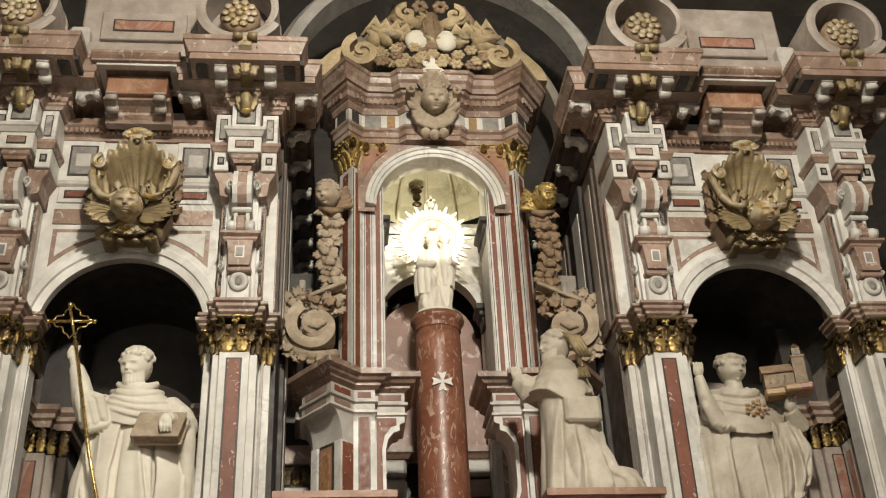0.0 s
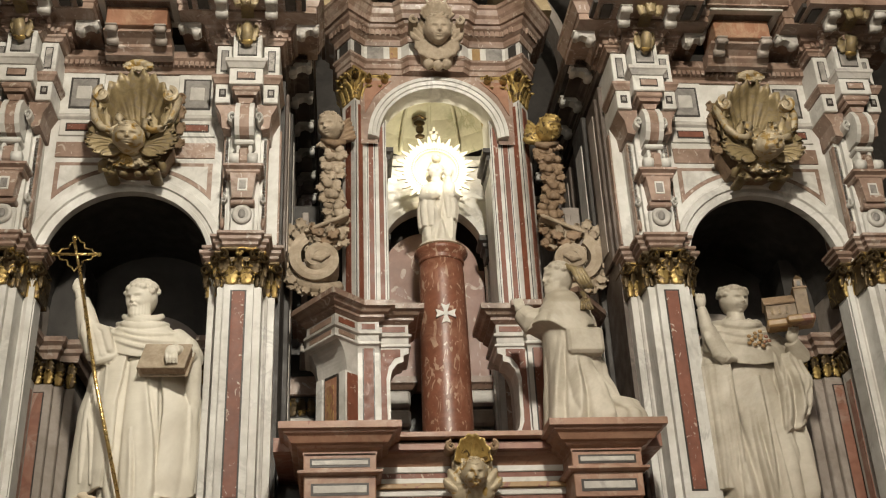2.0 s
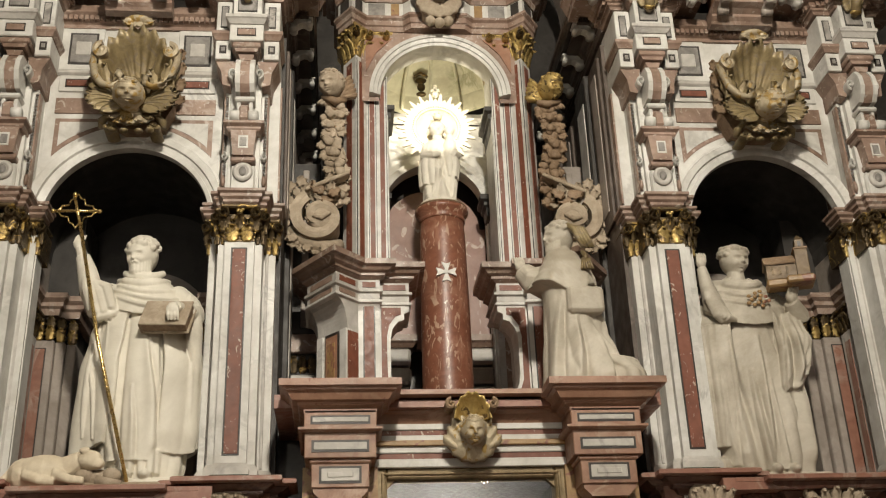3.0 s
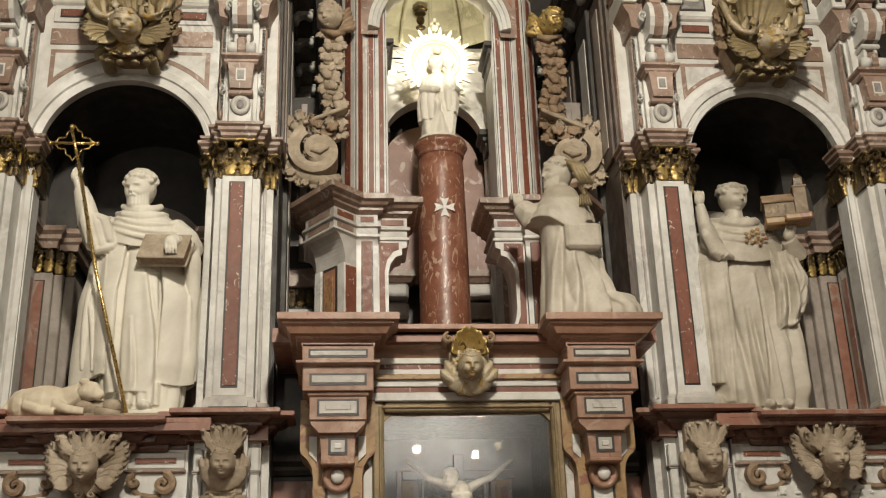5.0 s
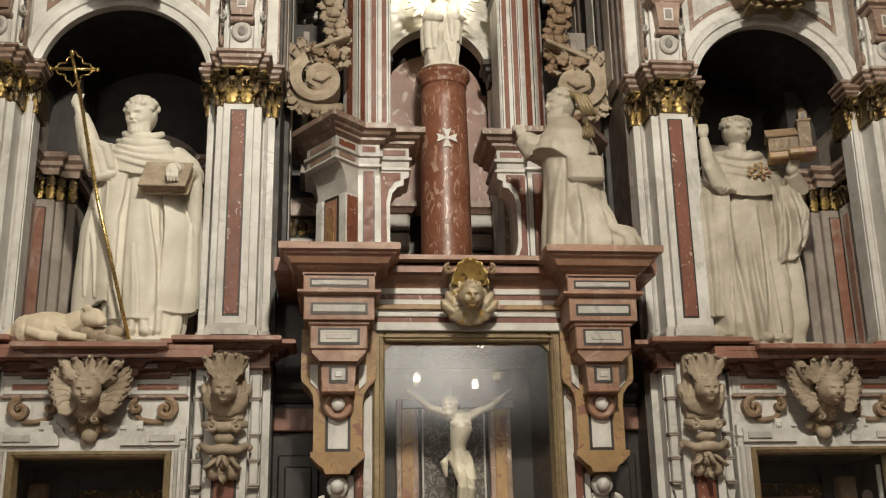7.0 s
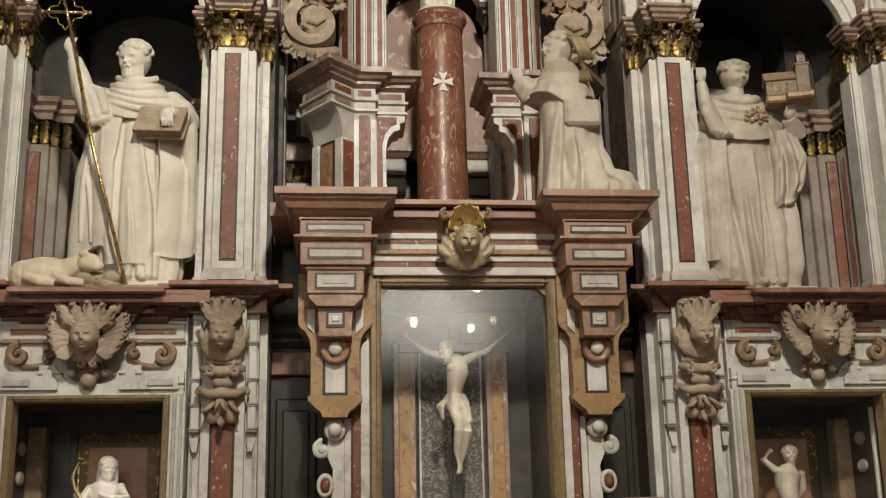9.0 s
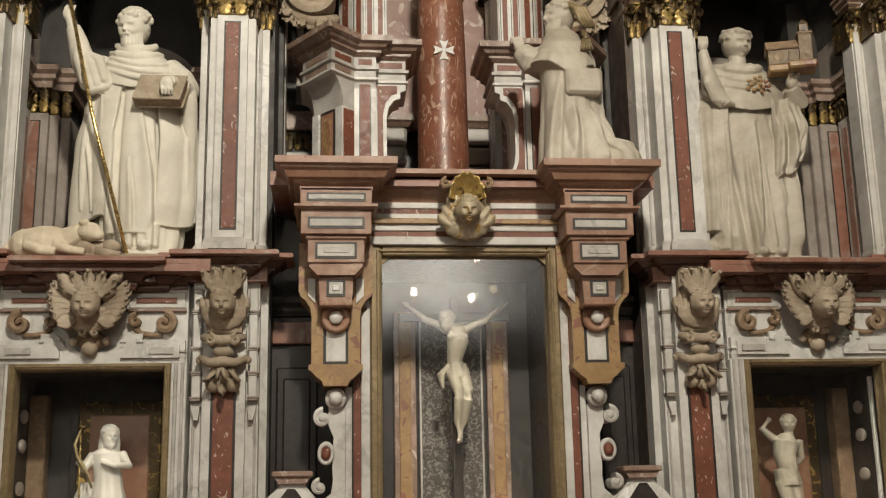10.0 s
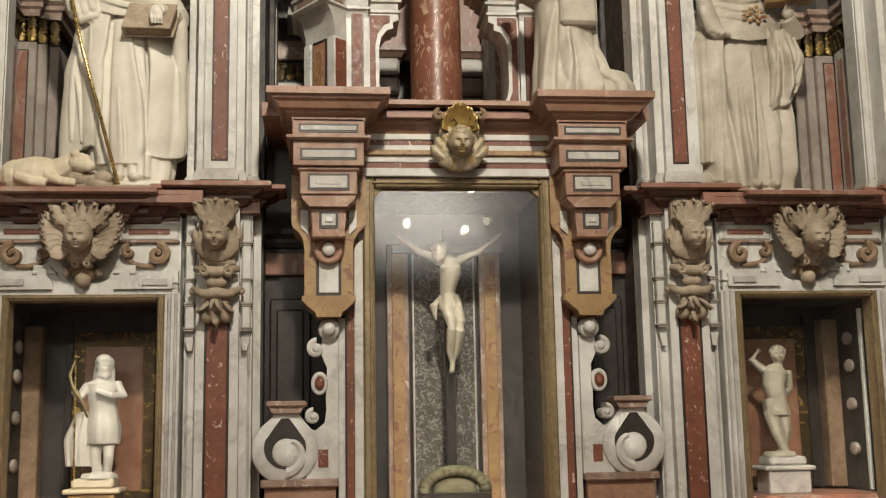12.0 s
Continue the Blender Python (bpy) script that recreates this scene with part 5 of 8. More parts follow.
for s in (-1, 1):
    part("side_wall", box(*sorted((s * 0.92, s * 1.0)), 1.4, 2.5, 4.24, 9.5, 0), GREYW, h)
    ip = part("inner_pilaster", box(*sorted((s * 0.62, s * 0.86)), 2.05, 2.3, 4.24, 7.05, 0.008), GREYW, h)
    part("inlay_panel", box(*sorted((s * 0.69, s * 0.79)), 2.04, 2.1, 4.4, 6.9, 0.003), PINK, ip)
    part("inner_impost", moulding([(-0.92, 2.05), (-0.58, 2.05), (-0.58, 2.3)] if s < 0 else [(0.58, 2.3), (0.58, 2.05), (0.92, 2.05)], [(-0.1, 7.0), (0, 7.0), (0.01, 7.1), (0.04, 7.12), (0.04, 7.16), (0.08, 7.18), (0.08, 7.24), (-0.1, 7.24)]), SHADE, h)
    for z in (4.92, 5.14, 5.36):
        part("grey_course", box(*sorted((s * 0.30, s * 0.62)), 2.35, 2.6, z, z + 0.19, 0.03), GREYW, h)
    part("course_cap", moulding([(-0.62, 2.35), (-0.28, 2.35), (-0.28, 2.6)] if s < 0 else [(0.28, 2.6), (0.28, 2.35), (0.62, 2.35)], [(-0.1, 5.55), (0.0, 5.55), (0.03, 5.59), (0.06, 5.61), (0.06, 5.68), (-0.1, 5.68)]), PINK, h)

c = thing("column", "polished red marble column with small white cross", "column")
part("shaft", lathe([(0.0, 4.23), (0.29, 4.23), (0.29, 4.32), (0.265, 4.36), (0.255, 4.42), (0.255, 4.9), (0.25, 5.6), (0.236, 6.45), (0.225, 6.62), (0.0, 6.62)], 48, 0, 1.45), COLRED, c)
part("collar", lathe([(0.0, 6.6), (0.228, 6.6), (0.245, 6.615), (0.235, 6.635), (0.24, 6.66), (0.275, 6.70), (0.285, 6.725), (0.28, 6.745), (0.26, 6.76), (0.0, 6.76)], 48, 0, 1.45), COLRED, c)
part("collar_fillet", lathe([(0.2, 6.758), (0.272, 6.758), (0.272, 6.772), (0.2, 6.772)], 48, 0, 1.45), BROWN, c)
cr = bmesh.new()
for k in range(4):
    arm = [(0.012, 0.016), (0.035, 0.075), (0.045, 0.105), (0.0, 0.088), (-0.045, 0.105), (-0.035, 0.075), (-0.012, 0.016)]
    a = k * math.pi / 2
    arm = [(x * math.cos(a) - z * math.sin(a), 5.955 + x * math.sin(a) + z * math.cos(a)) for x, z in arm]
    join(cr, prism(arm, "y", 1.192, 1.24))
join(cr, box(-0.02, 0.02, 1.192, 1.24, 5.935, 5.975, 0.0))
part("white_cross", cr, WHITE, c, "small white marble cross")

# ---- back of the central recess ----
for s in (-1, 1):
    r = thing("recess_pier", "grey marble pier in the shade beside the aedicule", "pier", "piers of the central recess", "structure")
    # Left pier body takes the near-black colour for the deeper shade there.
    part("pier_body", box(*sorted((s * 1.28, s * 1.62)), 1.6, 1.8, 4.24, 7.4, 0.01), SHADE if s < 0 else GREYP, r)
    part("pier_strip", box(*sorted((s * 1.40, s * 1.47)), 1.56, 1.7, 5.5, 7.3, 0.01), GREYP, r)
    part("pier_band", box(*sorted((s * 1.26, s * 1.62)), 1.54, 1.7, 5.22, 5.42, 0.01), PINK, r)
    part("pier_panel_rim", box(*sorted((s * 1.32, s * 1.56)), 1.58, 1.7, 4.4, 5.0, 0.01), GREYW, r)
    part("pier_panel", box(*sorted((s * 1.37, s * 1.51)), 1.57, 1.7, 4.46, 4.94, 0.004), SHADE, r)
    for i in range(3):
        part("pier_leaf", leaf(s * (1.35 + 0.09 * i), 1.6, 5.02, 0.1, 0.2, 0.07), BRONZE, r)

for s in (-1, 1):
    e = thing("recess_entablature", "shadowed side entablature with pale modillions running back", "cornice", "side entablatures of the recess", "structure")
    path = [(-1.62, 0.3), (-1.62, 4.4)] if s < 0 else [(1.62, 4.4), (1.62, 0.3)]
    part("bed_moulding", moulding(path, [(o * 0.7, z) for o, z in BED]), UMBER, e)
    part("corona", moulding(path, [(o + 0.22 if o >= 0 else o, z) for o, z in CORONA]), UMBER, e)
    # Soffit coloured near black to carry the recess shade.
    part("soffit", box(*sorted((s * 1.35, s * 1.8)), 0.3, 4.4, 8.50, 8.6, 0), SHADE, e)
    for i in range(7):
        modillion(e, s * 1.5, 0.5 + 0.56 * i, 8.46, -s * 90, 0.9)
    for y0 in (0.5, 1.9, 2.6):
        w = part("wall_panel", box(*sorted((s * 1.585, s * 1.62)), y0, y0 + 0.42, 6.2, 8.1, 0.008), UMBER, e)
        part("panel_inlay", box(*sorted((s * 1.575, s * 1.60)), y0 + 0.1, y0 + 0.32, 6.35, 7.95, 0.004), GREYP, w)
    # Wall pilaster near black, with the recess shade in its colour.
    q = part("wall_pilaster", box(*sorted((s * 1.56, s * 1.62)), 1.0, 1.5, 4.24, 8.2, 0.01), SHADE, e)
    part("pilaster_panel", box(*sorted((s * 1.55, s * 1.57)), 1.1, 1.4, 4.5, 7.9, 0.01), GREYW, q)
arch = arc_sweep(0.3, 10.74, [(2.04, 2.5), (2.04, 2.9), (2.30, 2.9), (2.30, 2.62), (2.24, 2.56), (2.2, 2.5)], n=48)
for x in (-2.0, 2.34):
    join(arch, box(x, x + 0.26, 2.5, 2.9, 0.95, 10.74, 0.01))
solo("apse_arch", arch, GREYW, "grey moulded arch in the dark apse", "arch", kind="structure")
arch = arc_sweep(0.3, 10.74, [(1.72, 3.3), (1.72, 3.7), (1.84, 3.7), (1.84, 3.3)], n=48)
for x in (-1.54, 2.02):
    join(arch, box(x, x + 0.12, 3.3, 3.7, 0.95, 10.74, 0.01))
solo("apse_arch", arch, GREYP, "inner grey arch in the dark apse", "arch", kind="structure")


# ---- statues ----
def drape(spec, folds, seg=120, rows=80, lines=()):
    """A draped body: rows of (z, cx, cy, rx, ry, fold depth), with creases that run down and drift."""
    zs = [r[0] for r in spec]
    rings = []
    for i in range(rows + 1):
        z = zs[0] + (zs[-1] - zs[0]) * i / rows
        k = max(j for j in range(len(zs) - 1) if zs[j] <= z + 1e-9)
        u = (z - zs[k]) / (zs[k + 1] - zs[k])
        u = u * u * (3 - 2 * u)
        _, cx, cy, rx, ry, am = [a + (b - a) * u for a, b in zip(spec[k], spec[k + 1])]
        ring = []
        for j in range(seg):
            th = 2 * math.pi * j / seg
            d = 0.0
            for kk, ph, dr, w in folds:
                d += w * ((1 - abs(math.sin(kk * th / 2 + ph + dr * z))) ** 1.6 - 0.35)
            wob = 0.3 * noise.noise((math.cos(th) * 2.2, math.sin(th) * 2.2, z * 2.6 + spec[0][1] * 9))
            f = 1 - am * (d + wob)
            c, s_ = math.cos(th), math.sin(th)
            c = math.copysign(abs(c) ** 0.9, c)
            x, y = cx + rx * f * c, cy + ry * f * s_
            if s_ < 0.3:
                h = crease(lines, x, z)
                n = math.hypot(c / rx, s_ / ry)
                x, y = x + h * c / rx / n, y + h * s_ / ry / n
            ring.append((x, y, z))
        rings.append(ring)
    return loops(rings, smooth=True)


def crease(lines, x, z):
    """Height of cut folds at a place on the cloth: one flank soft, one sharp, with a groove beside it."""
    h = 0.0
    for x0, z0, x1, z1, r, bow in lines:
        u = (z - z0) / (z1 - z0)
        if -0.08 < u < 1.08:
            u = min(1, max(0, u))
            d = (x - x0 - (x1 - x0) * u - bow * math.sin(math.pi * u)) / (r * (1.0 + 0.9 * u))
            k = r * 2.0 * min(1, 0.25 + 2.2 * u) * min(1, (1 - u) * 6 + 0.45)
            if abs(d) < 4:
                h += k * (math.exp(-(d * 0.75) ** 2) if d < 0 else math.exp(-(d * 1.7) ** 2)) - 0.5 * k * math.exp(-((d - 1.25) * 2.0) ** 2)
    return h


def carved(ob, voxel=0.0105, smooth=3):
    """Fuses the carved pieces of a statue into one skin."""
    m = ob.modifiers.new("fuse", "REMESH")
    m.mode, m.voxel_size, m.use_smooth_shade = "VOXEL", voxel, True
    m = ob.modifiers.new("soften", "SMOOTH")
    m.factor, m.iterations = 0.5, smooth
    return ob


def face_height(u, v):
    """Relief of a plain face over a ball, at a place across (u) and up (v), in radii."""
    a = abs(u)

    def bump(cu, cv, wu, wv, h):
        return h * math.exp(-((a - cu) / wu) ** 2 - ((v - cv) / wv) ** 2)

    d = bump(0.35, 0.02, 0.17, 0.12, -0.15) + bump(0.35, 0.0, 0.11, 0.055, 0.08)
    d += bump(0.32, 0.20, 0.22, 0.06, 0.05) + bump(0.44, -0.32, 0.22, 0.20, 0.09)
    d += 0.19 * math.exp(-(u / 0.09) ** 2) * max(0.0, min(1.0, (0.16 - v) / 0.32)) / (1 + math.exp(-(v + 0.23) * 60))
    d += bump(0.09, -0.17, 0.06, 0.05, 0.05)
    d += bump(0.0, -0.37, 0.18, 0.04, 0.06) - bump(0.0, -0.43, 0.24, 0.028, 0.10) + bump(0.0, -0.49, 0.14, 0.045, 0.06)
    return d + bump(0.0, -0.58, 0.2, 0.045, -0.06) + bump(0.0, -0.74, 0.22, 0.13, 0.10)


def head(x, y, z, r, look_x=0.0, beard=False, hair="ring", pitch=0.0):
    """A carved head: one modelled skull and face, with curls, beard and neck; pitch bows it forwards."""
    b = bmesh.new()
    bmesh.ops.create_uvsphere(b, u_segments=88, v_segments=64, radius=1)
    for f in b.faces:
        f.smooth = True
    for v in b.verts:
        n = v.co.copy()
        front = max(0.0, min(1.0, (-n.y - 0.05) / 0.35))
        d = face_height(n.x, n.z) * front * 1.25
        if hair == "cap" and (n.z > 0.50 + 0.25 * front * abs(n.x) or (n.y > -0.25 and n.z > -0.45)):
            d += 0.05 + 0.05 * abs(math.sin(n.x * 9 + 3 * noise.noise(n * 3))) * abs(math.cos(n.z * 8 + n.y * 5))
        jaw = 1 - 0.20 * max(0.0, -n.z - 0.25)
        v.co = Vector((n.x * (0.82 + d * 0.6) * jaw, n.y * (0.92 + d), n.z * (1 + d * 0.3))) * r
    for s in (-1, 1):
        join(b, ball(s * r * 0.80, r * 0.05, -r * 0.05, r * 0.08, r * 0.15, r * 0.2, 8, 6))
    if hair == "cap":
        random.seed(int(1000 * abs(y + z)))
        for i in range(70):
            a, e = random.uniform(0, 2 * math.pi), random.uniform(0.0, 1.4)
            c = Vector((math.cos(a) * math.cos(e), math.sin(a) * math.cos(e), math.sin(e)))
            if c.y < -0.15 and c.z < 0.60 + 0.2 * random.random():
                continue
            k = random.uniform(0.10, 0.17)
            join(b, ball(c.x * r * 0.84, c.y * r * 0.93, c.z * r * 0.99, r * k, r * k, r * k * 0.8, 7, 5))
    if hair in ("ring", "full"):
        random.seed(int(1000 * abs(x + z)))
        for i in range(100 if hair == "ring" else 170):
            a = random.uniform(0, 2 * math.pi)
            e = random.uniform(0.15, 0.7) if hair == "ring" else random.uniform(0.15, 1.45)
            c = (r * 0.86 * math.cos(a) * math.cos(e), r * 0.1 + r * 0.9 * math.sin(a) * math.cos(e), r * (0.10 + 0.92 * math.sin(e)))
            if c[1] < -r * 0.4 and c[2] < r * 0.56:
                continue
            k = random.uniform(0.13, 0.22)
            join(b, ball(*c, r * k, r * k, r * k * 0.85, 8, 6))
    if beard:
        for i in range(11):
            a = -1.1 + 2.2 * i / 10
            y0 = -r * (0.86 - 0.42 * abs(a) ** 1.5)
            join(b, tube([(0.62 * r * math.sin(a), y0 + r * 0.1, -r * (0.50 - 0.25 * abs(a))), (0.52 * r * math.sin(a), y0, -r * 0.92), (0.28 * r * math.sin(a), y0 + r * 0.02, -r * 1.34)], [r * 0.17, r * 0.2, r * 0.05], 7))
        for s in (-1, 1):
            join(b, tube([(s * r * 0.04, -r * 0.95, -r * 0.35), (s * r * 0.2, -r * 0.88, -r * 0.42), (s * r * 0.3, -r * 0.76, -r * 0.6)], [r * 0.07, r * 0.07, r * 0.03], 7))
    turn = Euler((radians(pitch), 0, radians(58 * look_x))).to_matrix().to_4x4()
    b = moved(b, Matrix.Translation((x, y, z)) @ turn)
    if hair == "cap":
        join(b, tube([(x, y + r * 0.3, z - r * 0.1), (x, y + r * 1.5, z - r * 0.2)], [r * 0.55, r * 0.6], 14))
    else:
        join(b, tube([(x, y + r * 0.1, z - r * 0.6), (x, y + r * 0.12, z - r * 1.5)], [r * 0.5, r * 0.56], 14))
    return b


def hand(x, y, z, r, way=(0, 0, 1)):
    w = Vector(way).normalized()
    b = ball(x, y, z, r, r * 0.8, r * 1.1, 10, 8)
    for i in range(4):
        o = (i - 1.5) * r * 0.5
        p = Vector((x + o, y - r * 0.3, z))
        join(b, tube([p, p + w * r * 1.2, p + w * r * 2.0 + Vector((0, r * 0.4, 0))], [r * 0.27, r * 0.25, r * 0.15], 6))
    return b


def sleeve(points, radii, folds=7, amp=0.12):
    """A hanging sleeve: a creased tube."""
    b = tube(points, radii, 22)
    for v in b.verts:
        n = noise.noise(v.co * 9) * 0.5 + math.sin(v.co.z * 40 + v.co.x * 25) * 0.5
        k = min(range(len(points)), key=lambda i: (Vector(points[i]) - v.co).length)
        c = Vector(points[k])
        v.co = c + (v.co - c) * (1 + amp * n)
    return b


def at_z(spec, z):
    zs = [r[0] for r in spec]
    z = min(max(z, zs[0]), zs[-1])
    k = max(j for j in range(len(zs) - 1) if zs[j] <= z + 1e-9)
    u = (z - zs[k]) / (zs[k + 1] - zs[k])
    u = u * u * (3 - 2 * u)
    return [a + (b_ - a) * u for a, b_ in zip(spec[k], spec[k + 1])]


def ridge(spec, x0, z0, x1, z1, r, bow=0.0, n=9):
    """A raised fold that runs over the front of a draped body."""
    pts, rad = [], []
    for i in range(n + 1):
        u = i / n
        x = x0 + (x1 - x0) * u + bow * math.sin(math.pi * u)
        z = z0 + (z1 - z0) * u
        _, cx, cy, rx, ry, _ = at_z(spec, z)
        q = max(-0.98, min(0.98, (x - cx) / rx))
        pts.append((x, cy - ry * math.sqrt(1 - q * q) * 0.97, z))
        rad.append(r * (0.25 + 0.75 * math.sin(math.pi * (0.12 + 0.8 * u))))
    return tube(pts, rad, 9)


def mantle(spec, gap0, gap1, folds, seg=72, rows=48, thick=0.028):
    """An outer cloak open at the front between two angles off the front, with thickness."""
    rings = []
    z0, z1 = spec[0][0], spec[-1][0]
    for i in range(rows + 1):
        z = z0 + (z1 - z0) * i / rows
        _, cx, cy, rx, ry, am = at_z(spec, z)
        u = i / rows
        g0, g1 = gap0[0] + (gap0[1] - gap0[0]) * u, gap1[0] + (gap1[1] - gap1[0]) * u
        outer, inner = [], []
        for j in range(seg + 1):
            th = radians(-90 + g1 + (360 - g0 - g1) * j / seg)
            d = sum(w * ((1 - abs(math.sin(kk * th / 2 + ph + dr * z))) ** 1.6 - 0.35) for kk, ph, dr, w in folds)
            f = 1 - am * d
            edge = min(j, seg - j) / seg
            f += 0.05 * max(0, 1 - edge * 14)
            zz = z + 0.05 * math.sin(th * 3 + 1) * (1 - u) ** 4
            outer.append((cx + rx * f * math.cos(th), cy + ry * f * math.sin(th), zz))
            inner.append((cx + (rx - thick) * f * math.cos(th), cy + (ry - thick) * f * math.sin(th), zz))
        rings.append(outer + inner[::-1])
    return loops(rings, smooth=True)


FOLDS = [(9, 0.4, 0.5, 0.8), (14, 1.9, -0.7, 0.5), (23, 0.2, 0.9, 0.28)]

# bearded saint with staff and book
tun = [(0.03, 0.05, 0.0, 0.33, 0.21, 0.10), (0.2, 0.05, 0.0, 0.36, 0.23, 0.10), (0.7, 0.04, 0.0, 0.38, 0.24, 0.07), (1.2, 0.02, 0.0, 0.36, 0.23, 0.04), (1.5, 0.0, 0.0, 0.33, 0.22, 0.03), (1.72, -0.02, 0.0, 0.29, 0.19, 0.02), (1.86, -0.04, 0.0, 0.16, 0.14, 0.0), (1.92, -0.045, 0.0, 0.09, 0.1, 0.0)]
b = drape(tun, [(7, 0.4, 0.5, 0.8), (12, 1.9, -0.7, 0.5)], 200, 110)
scap = [(0.20, 0.01, -0.03, 0.25, 0.27, 0.05), (0.5, 0.02, -0.02, 0.24, 0.28, 0.04), (1.0, 0.03, -0.02, 0.23, 0.29, 0.02), (1.4, 0.03, -0.01, 0.22, 0.27, 0.01), (1.62, 0.0, 0.0, 0.18, 0.2, 0.0)]
join(b, drape(scap, [(5, 0.9, -0.4, 0.6)], 180, 100, ((-0.12, 1.35, -0.16, 0.24, 0.024, -0.02), (0.06, 1.30, 0.15, 0.22, 0.020, 0.03), (0.16, 1.2, 0.20, 0.26, 0.018, 0.0), (-0.02, 0.8, 0.02, 0.22, 0.014, 0.01))))
man = [(0.32, -0.01, 0.03, 0.53, 0.27, 0.14), (0.5, 0.0, 0.02, 0.54, 0.30, 0.13), (1.0, 0.01, 0.0, 0.53, 0.31, 0.10), (1.35, 0.0, 0.0, 0.46, 0.28, 0.07), (1.6, -0.01, 0.0, 0.37, 0.25, 0.04), (1.8, -0.03, 0.01, 0.26, 0.2, 0.02)]
join(b, mantle(man, (24, 12), (22, 26), [(6, 0.3, 0.5, 0.8), (11, 1.2, -0.6, 0.35)], 110, 64, 0.04))
for x0, z0, x1, z1, r, bow in ((-0.36, 1.42, -0.42, 0.42, 0.030, -0.03), (-0.28, 1.45, -0.30, 0.36, 0.028, 0.03), (-0.20, 1.48, -0.20, 0.34, 0.030, 0.02), (-0.40, 1.0, -0.33, 0.40, 0.022, 0.02), (0.28, 1.25, 0.26, 0.34, 0.030, 0.02), (0.36, 1.2, 0.36, 0.33, 0.028, -0.01), (0.43, 1.2, 0.44, 0.36, 0.026, 0.01)):
    join(b, ridge(man, x0, z0, x1, z1, r, bow, 12))
# short cape with its hood rolled round the neck; the hem sweeps down to the book arm
cape = [(1.50, 0.02, -0.02, 0.40, 0.28, 0.05), (1.60, 0.0, -0.02, 0.39, 0.28, 0.04), (1.72, -0.02, -0.01, 0.34, 0.25, 0.03), (1.82, -0.03, 0.0, 0.26, 0.21, 0.02), (1.90, -0.045, 0.02, 0.16, 0.15, 0.01)]
cp = drape(cape, [(3, 0.8, 2.4, 0.4)], 150, 60)
for v in cp.verts:
    k = max(0.0, 1.74 - v.co.z) / 0.24
    v.co.z += k * (0.10 * max(0.0, -v.co.x / 0.4) - 0.04 * math.cos(v.co.x * 4) + 0.02 * max(0.0, v.co.x))
join(b, cp)
for dz, w, r, sk in ((0.035, 0.17, 0.050, 0.0), (-0.05, 0.22, 0.040, 0.01), (-0.13, 0.29, 0.022, 0.05), (-0.20, 0.33, 0.02, 0.07), (-0.27, 0.36, 0.022, 0.08)):
    pts = []
    for i in range(13):
        u = -1 + 2 * i / 12
        z = 1.83 + dz + 0.10 * abs(u) ** 2 - sk * u
        _, cx, cy, rx, ry, _ = at_z(cape, z)
        q = max(-0.97, min(0.97, w * u / rx))
        pts.append((cx + w * u, cy - ry * math.sqrt(1 - q * q) - 0.006, z))
    join(b, tube(pts, [r * (0.45 + 0.55 * math.cos(math.pi * (i - 6) / 14)) for i in range(13)], 10))
join(b, head(-0.06, -0.10, 2.10, 0.165, -0.42, True, "full", 16))
# raised arm: upper sleeve, hanging cuff with deep folds, bare wrist
join(b, sleeve([(-0.20, -0.02, 1.74), (-0.31, -0.08, 1.66), (-0.40, -0.16, 1.60), (-0.45, -0.22, 1.72), (-0.50, -0.26, 1.90), (-0.54, -0.28, 2.02)], [0.13, 0.135, 0.13, 0.105, 0.085, 0.06], 7, 0.08))
for k, (dx, dz) in enumerate(((0.0, 0.0), (0.05, -0.03), (0.10, -0.02), (0.16, 0.02))):
    join(b, tube([(-0.50 + dx * 0.5, -0.29, 1.92 - 0.05 * k), (-0.47 + dx, -0.30, 1.70 + dz), (-0.42 + dx, -0.26, 1.53 + dz), (-0.33 + dx * 0.8, -0.22, 1.47 + dz)], [0.035, 0.05, 0.048, 0.02], 10))
join(b, tube([(-0.44, -0.22, 1.52), (-0.36, -0.25, 1.46), (-0.24, -0.24, 1.50), (-0.14, -0.22, 1.60)], [0.04, 0.05, 0.04, 0.02], 10))
join(b, tube([(-0.53, -0.28, 1.98), (-0.57, -0.29, 2.10)], [0.05, 0.042], 10))
join(b, hand(-0.585, -0.29, 2.13, 0.048, (0.25, 0, 1)))
# book arm
join(b, sleeve([(0.24, -0.02, 1.74), (0.36, -0.08, 1.60), (0.42, -0.18, 1.50), (0.38, -0.30, 1.47), (0.32, -0.36, 1.48)], [0.12, 0.13, 0.115, 0.09, 0.05], 7, 0.08))
join(b, tube([(0.43, -0.22, 1.56), (0.45, -0.2, 1.36), (0.46, -0.14, 1.1), (0.47, -0.1, 0.8)], [0.07, 0.075, 0.06, 0.02], 12))
join(b, tube([(0.36, -0.34, 1.49), (0.32, -0.47, 1.47)], [0.06, 0.05], 10))
join(b, hand(0.30, -0.50, 1.44, 0.055, (0.1, -0.1, -1)))
for x in (-0.03, 0.13):
    join(b, ball(x, -0.25, 0.08, 0.055, 0.12, 0.05, 12, 8))
    join(b, drape([(0.10, x, -0.12, 0.11, 0.16, 0.2), (0.30, x, -0.12, 0.12, 0.16, 0.2)], [(9, 0.5, 2.0, 0.9)], 60, 12))
join(b, box(-0.42, 0.5, -0.32, 0.3, -0.08, 0.05, 0.02))
solo("saint_statue", b, STATUE, "cream marble bearded saint statue with one arm raised", "statue", "large statues in the niches").location = (-2.78, 0.36, 3.60)
carved(bpy.data.objects["saint_statue"], 0.007, 1)
